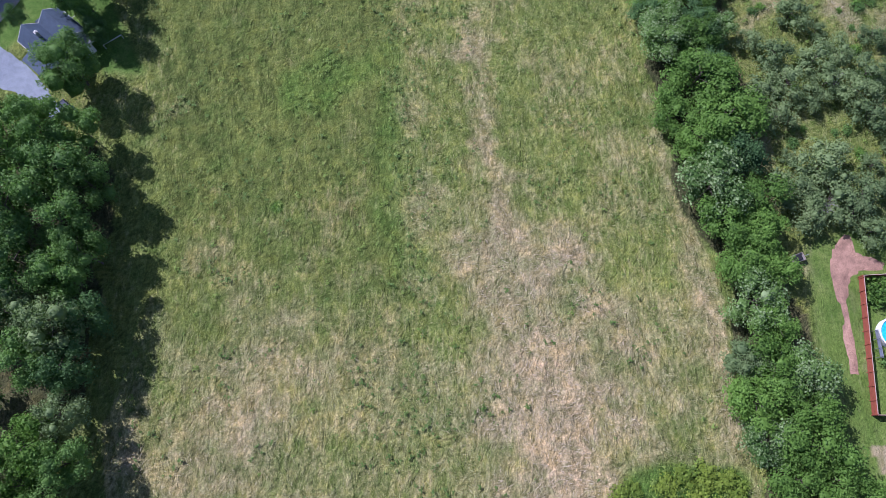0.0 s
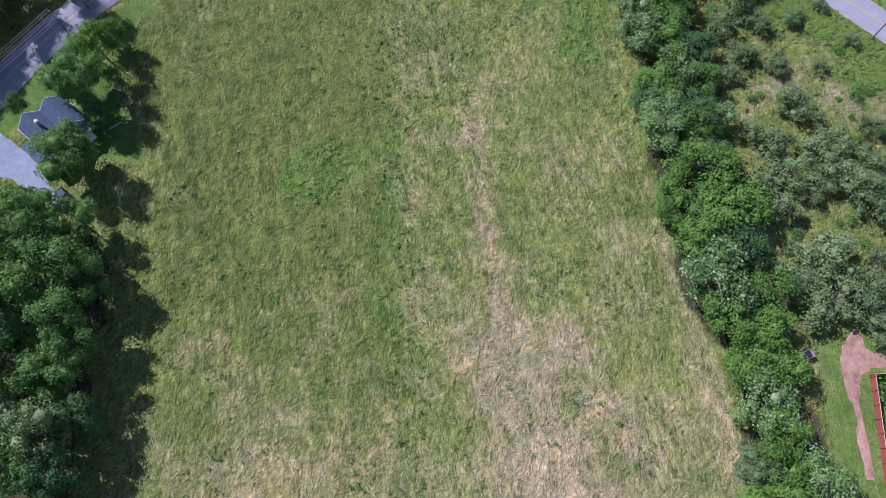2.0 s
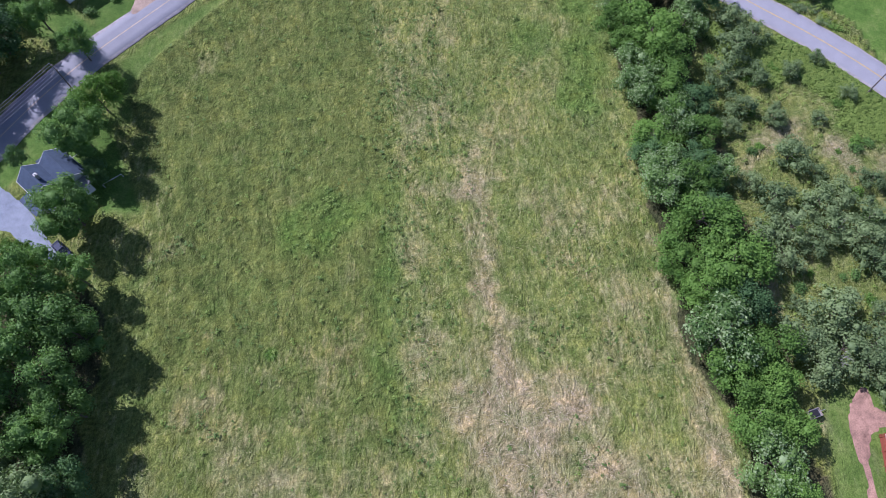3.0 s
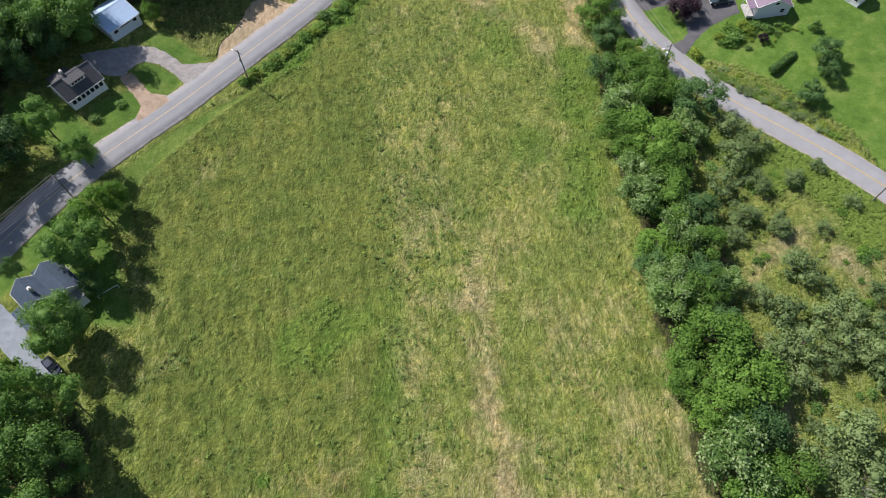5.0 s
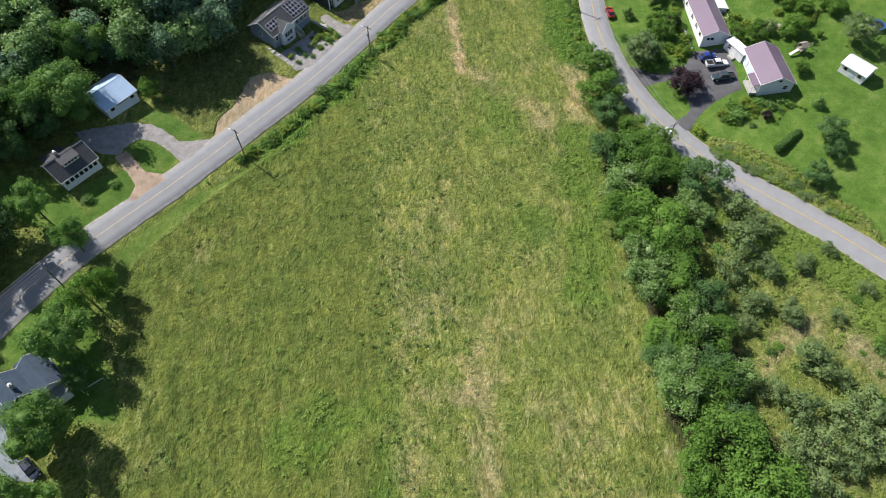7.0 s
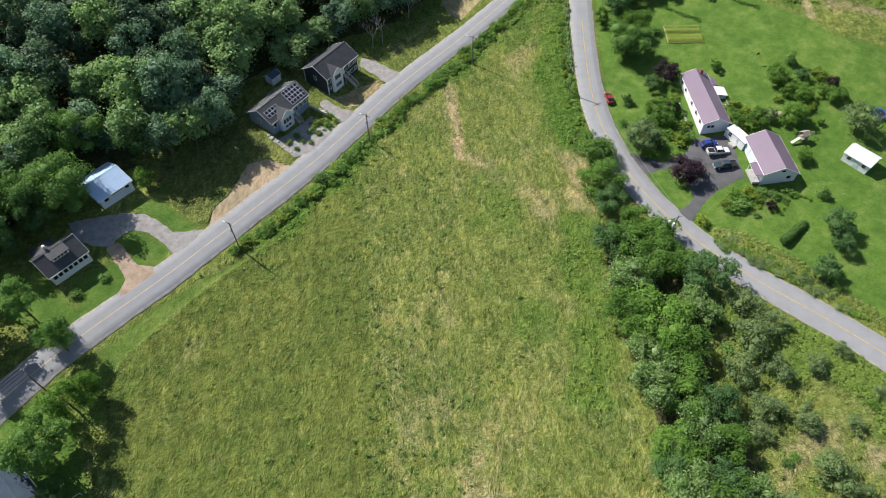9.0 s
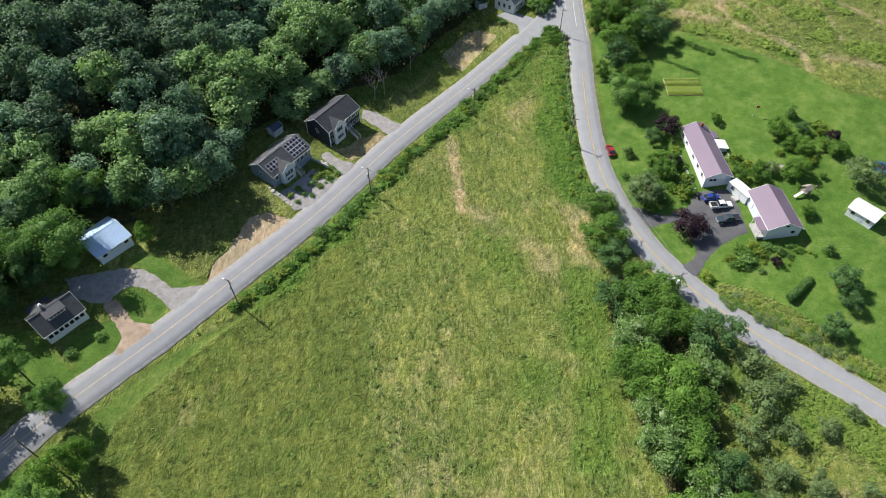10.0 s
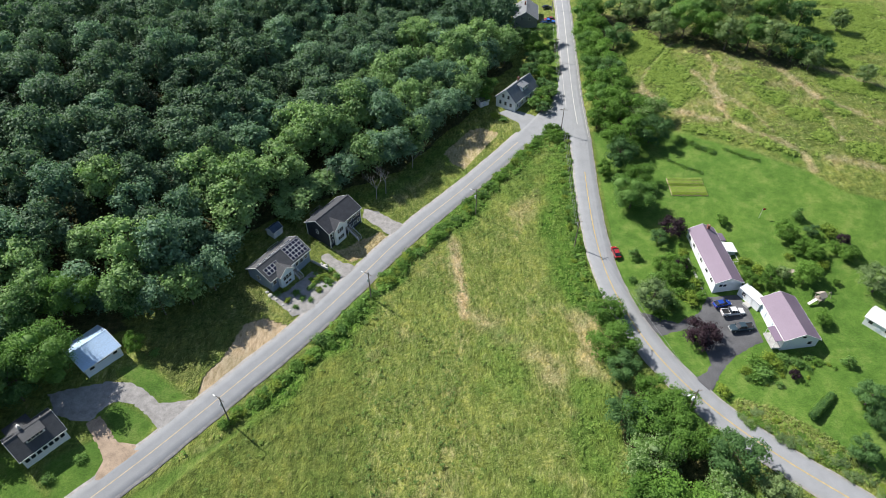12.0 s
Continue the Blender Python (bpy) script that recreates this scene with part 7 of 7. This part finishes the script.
# roadside growth between the north road and the meadow, and down the east road
rng = random.Random(11)
line = smooth_line([(-57.5, 127.4), (-45.2, 139.5), (-31.2, 158.4), (-18.6, 179.1), (-4.6, 196.5), (9.9, 215.3), (27.0, 238.7), (36.5, 248.5)], 1.0)
for i in range(0, len(line) - 1):
    p = line[i]
    if i < 10 or rng.random() < 0.12:
        continue
    k = rng.choice((shrub, bush_bright, bush_bright, bush_bright, bush_bright, lime_shrub))
    k.put(p.x + rng.uniform(-1.3, 1.3), p.y + rng.uniform(-1.3, 1.3), rng.uniform(0.6, 1.2), rng.uniform(0.45, 0.8), "roadside bushes")
for x, y in ((37.0, 247.2), (35.4, 245.0), (37.8, 243.6), (34.4, 248.4), (35.2, 242.2)):
    bush_bright.put(x, y, 1.2, 1.0, "roadside bushes")
for i in range(46):
    t = i / 45
    y = 168 + 76 * t
    x = np.interp(y, [168, 180, 196, 218, 238, 245], [35.5, 35.8, 36.4, 37.2, 39.2, 39.6]) + rng.uniform(-1.8, 1.0)
    (shrub, bush_bright, bush_bright, lime_shrub)[i % 4].put(x, y, rng.uniform(0.4, 0.8), rng.uniform(0.45, 0.75), "roadside bushes")
for i in range(64):
    t = i / 63
    x, y = 64.5 + 24 * t + rng.uniform(-1, 1), 138.5 - 20.5 * t + rng.uniform(-1.6, 2.4)
    (grey_shrub, bush_bright, bush_bright, lime_shrub)[i % 4].put(x, y, rng.uniform(0.35, 0.75), rng.uniform(0.2, 0.4), "verge plants")
for x, y, r in ((36.7, -6.6, 2.0), (40.1, -5.3, 2.0), (43.4, -4.8, 2.0), (46.4, -6.1, 2.0), (42.1, -7.9, 2.0), (31.1, -7.0, 1.5), (29.1, -8.3, 1.8), (48.6, -7.4, 1.8), (38, -10, 2), (46, -10, 2)):
    lime_shrub.put(x, y, r / 1.5, 0.5, "low bright bushes")


# ---- the wood ----


def scatter(poly, gap, seed, count):
    """Points in a polygon, none closer than the gap."""
    r = np.random.RandomState(seed)
    xs, ys = [p[0] for p in poly], [p[1] for p in poly]
    kept = []
    cells = {}
    for _ in range(count):
        x, y = r.uniform(min(xs), max(xs)), r.uniform(min(ys), max(ys))
        if not inside(np.array(x), np.array(y), poly):
            continue
        c = (int(x // gap), int(y // gap))
        if any((x - a) ** 2 + (y - b) ** 2 < gap * gap for i in (-1, 0, 1) for j in (-1, 0, 1) for a, b in cells.get((c[0] + i, c[1] + j), ())):
            continue
        cells.setdefault(c, []).append((x, y))
        kept.append((x, y))
    return kept


FOREST = [(-108, 118), (-104, 135), (-103, 150), (-96, 163), (-83.0, 164.5), (-72.0, 163.0), (-64.0, 168.5), (-58.5, 177.0), (-54.5, 187.0), (-50.0, 196.0), (-42.5, 209.0),
          (-28.7, 222.3), (-16.0, 231.8), (-6, 248), (6, 264), (9, 284), (22, 298), (24, 322), (14, 380), (-120, 385), (-230, 345), (-215, 290), (-150, 130)]
edge = [(p.x, p.y) for p in smooth_line(FOREST[2:17], 6.8)]
places = edge + [p for p in scatter(FOREST, 6.9, 21, 9000) if off_line(np.array(p[0]), np.array(p[1]), edge) > 4.5]
places.sort(key=lambda p: (p[0] + 30) ** 2 + (p[1] - 170) ** 2)
rng = random.Random(29)
far = []
for i, (x, y) in enumerate(places):
    if i < 300:
        roll = rng.random()
        depth = min(abs(p) for p in [off_line(np.array(x), np.array(y), FOREST[2:19])])
        # darker kinds deeper in: dark spruces, and the wood's shading put into leaf colour
        kind = spruce if roll > 0.9 and depth > 14 else rng.choice((wood_light, wood_dark, wood_dark, wood_mid, wood_mid) if depth < 34 else (wood_dark, wood_dark, wood_dark, wood_mid)) if depth > 14 else rng.choice((wood_light, wood_mid, wood_light))
        size, tall = rng.uniform(0.78, 1.0) if depth < 5 else rng.uniform(0.82, 1.25), rng.uniform(0.86, 1.1)
        if depth < 22 and y > 200 and kind is wood_dark:
            kind = wood_light
        # trees up-sun of a house are shortened so their shadows stay off it
        for hx, hy in ((-46.0, 181.9), (-33.6, 199.2), (-82.6, 150.3), (24.8, 269.6)):
            away = (hx - x) * 0.81 - (hy - y) * 0.59
            aside = abs((hx - x) * 0.59 + (hy - y) * 0.81)
            if 0 < away < 32 and aside < 12:
                tall = min(tall, max(3.0, 2.0 + 0.93 * (away - 5)) / (kind.height * size))
        if tall < 0.42:
            continue
        if math.hypot(x + 50.0, y - 194.9) < 7.5:
            continue
        kind.put(x, y, size, tall, "woodland trees")
    else:
        far.append((x, y))


def far_wood(points):
    """The farther canopy as one mass of crowns and stems."""
    r = np.random.RandomState(4)
    meshes = [crown_mesh("far_crown", 90 + i, 5.8, 3.0, 17.0, leaf_wood, 800, leaf=0.85, lobes=11) for i in range(3)]
    data = []
    for me in meshes:
        co = np.empty(len(me.vertices) * 3, np.float32)
        me.vertices.foreach_get("co", co)
        data.append((co.reshape(-1, 3), [tuple(p.vertices) for p in me.polygons]))
    verts, faces, base = [], [], 0
    for i, (x, y) in enumerate(points):
        co, fs = data[i % 3]
        a, s, t = r.uniform(0, 6.28), r.uniform(0.85, 1.3), r.uniform(0.85, 1.2)
        c, d = math.cos(a) * s, math.sin(a) * s
        verts.append(np.stack([co[:, 0] * c - co[:, 1] * d + x, co[:, 0] * d + co[:, 1] * c + y, co[:, 2] * s * t + ground(x, y)], -1))
        faces += [tuple(base + k for k in f) for f in fs]
        base += len(co)
    # the dark leaf colour also carries the shading of the far wood
    tagged(new("far_wood", mesh_of("far_wood", np.concatenate(verts).tolist(), faces, leaf_wood_dark)), "dense dark green deciduous wood in the distance", "wood", kind="stuff")


far_wood(far[:260])


def bare_tree(x, y, tall, seed):
    h = thing("dead_tree", spot(x, y), "bare grey dead tree at the edge of the wood", "tree", "dead trees")
    r = random.Random(seed)
    bm = bmesh.new()

    def grow(p, way, l, rad, depth):
        q = p + way * l
        rod(bm, p, q, rad, rad * 0.6, 5)
        if depth:
            for _ in range(3 if depth > 1 else 2):
                w = (way + Vector((r.uniform(-0.8, 0.8), r.uniform(-0.8, 0.8), r.uniform(-0.1, 0.5)))).normalized()
                grow(p.lerp(q, r.uniform(0.55, 1.0)), w, l * r.uniform(0.5, 0.75), rad * 0.5, depth - 1)

    grow(Vector((0, 0, -0.3)), Vector((0.05, 0, 1)), tall * 0.5, 0.16, 4)
    part("trunk", bm, pale_bark, h)


for i, (x, y, t) in enumerate(((-22.7, 213.3, 11), (-36.3, 213.7, 10), (-12.3, 229.4, 9), (-20.0, 216.0, 10), (-58.0, 196.0, 9), (69.5, 41.0, 5.5), (52.5, 171.0, 7.5), (40.0, 139.0, 6.0), (77.0, 67.5, 4))):
    bare_tree(x, y, t, i)


# ---- grass ----


def long_grass_mass(name, poly, count, seed, size, label):
    """Long grass that lies over in swirls: bent strips, each a bundle of blades."""
    r = np.random.RandomState(seed)
    xs, ys = [p[0] for p in poly], [p[1] for p in poly]
    x, y = r.uniform(min(xs), max(xs), count * 3), r.uniform(max(min(ys), -24), max(ys), count * 3)
    ok = inside(x, y, poly)
    x, y = x[ok][:count], y[ok][:count]
    on = cover(x, y)
    ok = (on["lawn"] < 0.5) & (on["woods"] < 0.5) & (on["bare"] < 0.5)
    for p in HARD:
        ok &= ~inside(x, y, p)
    for road in (NORTH_ROAD, EAST_ROAD):
        ok &= off_line(x, y, road) > 4.6
    x, y = x[ok], y[ok]
    dry, lush, short = on["dry"][ok], on["lush"][ok], on["short"][ok]
    n = len(x)
    lie = flow(x, y) + r.normal(0, 0.35, n)
    l = size * r.uniform(0.6, 1.5, n) * (1 + 0.2 * dry) * (1 - 0.35 * short)
    w = l * r.uniform(0.035, 0.085, n)
    up = size * r.uniform(0.15, 0.42, n) * (1 + 0.5 * (patches(x, y, 3, 4) - 0.5))
    z = land(x, y) - 0.22 + 0.30 * patches(x, y, 2.2, 6) + 0.34 * swirl(x, y)
    d = np.stack([np.cos(lie), np.sin(lie)], -1)
    s = np.stack([-d[:, 1], d[:, 0]], -1)
    rows = []
    for t, h, k in ((-0.45, 0.0, 0.6), (0.1, 1.0, 1.0), (0.6, 0.55, 0.2)):
        c = np.stack([x, y], -1) + d * (l * t)[:, None]
        for side in (-1, 1):
            q = c + s * (side * w * k * 0.5)[:, None]
            rows.append(np.concatenate([q, (z + up * h)[:, None]], 1))
    v = np.stack(rows, 1).reshape(-1, 3)
    b = np.arange(n)[:, None] * 6
    f = np.concatenate([b + np.array([[0, 1, 3, 2]]), b + np.array([[2, 3, 5, 4]])], 0)
    me = bpy.data.meshes.new(name)
    me.vertices.add(len(v))
    me.vertices.foreach_set("co", v.astype(np.float32).ravel())
    me.loops.add(len(f) * 4)
    me.loops.foreach_set("vertex_index", f.ravel().astype(np.int32))
    me.polygons.add(len(f))
    me.polygons.foreach_set("loop_start", np.arange(0, len(f) * 4, 4, dtype=np.int32))
    me.materials.append(long_grass)
    for key, a in (("dry", dry), ("lush", lush), ("short", short)):
        layer = me.attributes.new(key, "FLOAT", "POINT")
        layer.data.foreach_set("value", np.repeat(np.clip((a - 0.2) * 1.6 + r.normal(0, 0.12, len(a)), 0, 1), 6).astype(np.float32))
    me.update()
    me.validate()
    tagged(new(name, me), label, "grass", kind="stuff")


long_grass_mass("meadow_grass", FIELD, 105000, 5, 0.56, "long meadow grass lying over in swirls, green and straw-coloured")
long_grass_mass("rough_grass", ROUGH_VERGE, 3500, 9, 0.8, "rough grass and weeds on the road bank")
long_grass_mass("rough_grass", [(58, 40), (60, 128), (100, 98), (100, 40)], 34000, 6, 0.55, "rough grass among scrub bushes")
long_grass_mass("rough_grass", [(68, 245), (96, 225), (150, 205), (170, 300), (70, 330)], 34000, 7, 1.1, "rough grass with mown paths")
long_grass_mass("rough_grass", [(-66, 138), (-46, 136), (36, 248), (20, 262), (-62, 196)], 12000, 8, 0.75, "rough grass along the road and by the houses")


def weeds(name, count, seed, label):
    """Low leafy weeds that grow in the meadow in rows and clumps."""
    r = np.random.RandomState(seed)
    x, y = r.uniform(-66, 50, count * 6), r.uniform(-24, 240, count * 6)
    rows = 0.45 * np.exp(-((x - np.interp(y, [20, 54, 70, 82, 110, 154], [-6, -9, -11, -12.5, -14.7, -21.4]) - 2) / 3.4) ** 2) + 0.16 * np.exp(-((x + 2) / 9) ** 2) * step(40, 70, y)
    rows += 0.8 * np.exp(-((x + 1.6 - 1.2 * np.sin(y * 0.09)) / 1.3) ** 2) * step(84, 92, y) * step(172, 150, y)
    want = rows + 1.1 * np.clip(patches(x, y, 8, 6) - 0.62, 0, 1) + 0.7 * np.clip(patches(x, y, 3, 1) - 0.74, 0, 1) + 0.012
    ok = inside(x, y, FIELD) & (r.rand(len(x)) < want)
    x, y = x[ok][:count], y[ok][:count]
    n, k = len(x), 9
    size = r.uniform(0.16, 0.5, n) * (0.7 + 0.6 * r.rand(n) ** 2)
    cx, cy, cs = np.repeat(x, k), np.repeat(y, k), np.repeat(size, k)
    a = r.uniform(0, 6.28, n * k)
    pos = np.stack([cx + np.cos(a) * cs * r.rand(n * k), cy + np.sin(a) * cs * r.rand(n * k), land(cx, cy) + 0.12 + cs * r.uniform(0.3, 1.3, n * k)], -1)
    d = np.stack([np.cos(a), np.sin(a), r.uniform(-0.5, 0.3, n * k)], -1) * (cs * 0.42)[:, None]
    e = np.stack([-np.sin(a), np.cos(a), r.uniform(-0.3, 0.3, n * k)], -1) * (cs * 0.26)[:, None]
    v = np.stack([pos - d, pos + e, pos + d, pos - e], 1).reshape(-1, 3)
    tagged(new(name, mesh_of(name, v.tolist(), np.arange(n * k * 4).reshape(-1, 4).tolist(), leaf_weed)), label, "weeds", kind="stuff")


weeds("meadow_weeds", 6000, 3, "small dark green weeds scattered through the meadow")


def herbage(name, polys, count, seed, big, material, label):
    """Leafy growth in low mounds wherever the ground is lush: bramble, bracken and tall weeds."""
    r = np.random.RandomState(seed)
    x, y = np.empty(0), np.empty(0)
    for poly in polys:
        xs, ys = [p[0] for p in poly], [p[1] for p in poly]
        a, b = r.uniform(min(xs), max(xs), count * 4), r.uniform(min(ys), max(ys), count * 4)
        ok = inside(a, b, poly)
        x, y = np.concatenate([x, a[ok]]), np.concatenate([y, b[ok]])
    on = cover(x, y)
    want = np.clip(on["lush"] * 1.5 - 0.45, 0, 1) + 0.04
    ok = (r.rand(len(x)) < want) & (on["lawn"] < 0.5) & (on["dry"] < 0.42) & (off_line(x, y, NORTH_ROAD) > 4.5) & (off_line(x, y, EAST_ROAD) > 4.3)
    for p in HARD:
        ok &= ~inside(x, y, p)
    x, y = x[ok], y[ok]
    pick = r.permutation(len(x))[:count]
    x, y = x[pick], y[pick]
    n, k = len(x), 10
    size = big * r.uniform(0.35, 1.0, n) ** 1.3
    cx, cy, cs = np.repeat(x, k), np.repeat(y, k), np.repeat(size, k)
    a, d0 = r.uniform(0, 6.28, n * k), np.sqrt(r.rand(n * k))
    pos = np.stack([cx + np.cos(a) * cs * d0, cy + np.sin(a) * cs * d0, land(cx, cy) + 0.1 + cs * 1.1 * (1 - 0.7 * d0 ** 2) * r.uniform(0.6, 1.0, n * k)], -1)
    d = np.stack([np.cos(a), np.sin(a), -0.5 * d0], -1) * (cs * 0.36)[:, None]
    e = np.stack([-np.sin(a), np.cos(a), r.uniform(-0.35, 0.35, n * k)], -1) * (cs * 0.26)[:, None]
    v = np.stack([pos - d, pos + e, pos + d, pos - e], 1).reshape(-1, 3)
    tagged(new(name, mesh_of(name, v.tolist(), np.arange(n * k * 4).reshape(-1, 4).tolist(), material)), label, "undergrowth", kind="stuff")


EAST_MEADOW = [(66, 246), (96, 225), (135, 205), (180, 240), (180, 325), (70, 330)]
ROAD_EDGE = [(-60, 124), (-47, 134), (-10, 186), (12, 214), (30, 236), (38, 236), (36, 180), (40, 178), (41, 244), (37, 251), (24, 242), (-8, 202), (-52, 139)]
SCRUB = [(58, 42), (57, 128), (66, 128), (98, 96), (98, 42)]
herbage("meadow_undergrowth", [EAST_MEADOW], 15000, 31, 0.9, leaf_fern, "bright green bracken and brambles between mown paths")
herbage("roadside_undergrowth", [ROAD_EDGE, FIELD], 8000, 32, 0.6, leaf_lush, "leafy green undergrowth along the road and in the meadow")
herbage("roadside_growth", [ROAD_EDGE], 3600, 34, 1.05, leaf_bright, "bright leafy growth in a band along the road")
herbage("scrub_undergrowth", [SCRUB, ROUGH_VERGE], 9000, 33, 0.6, leaf_lush, "leafy green undergrowth among the scrub")
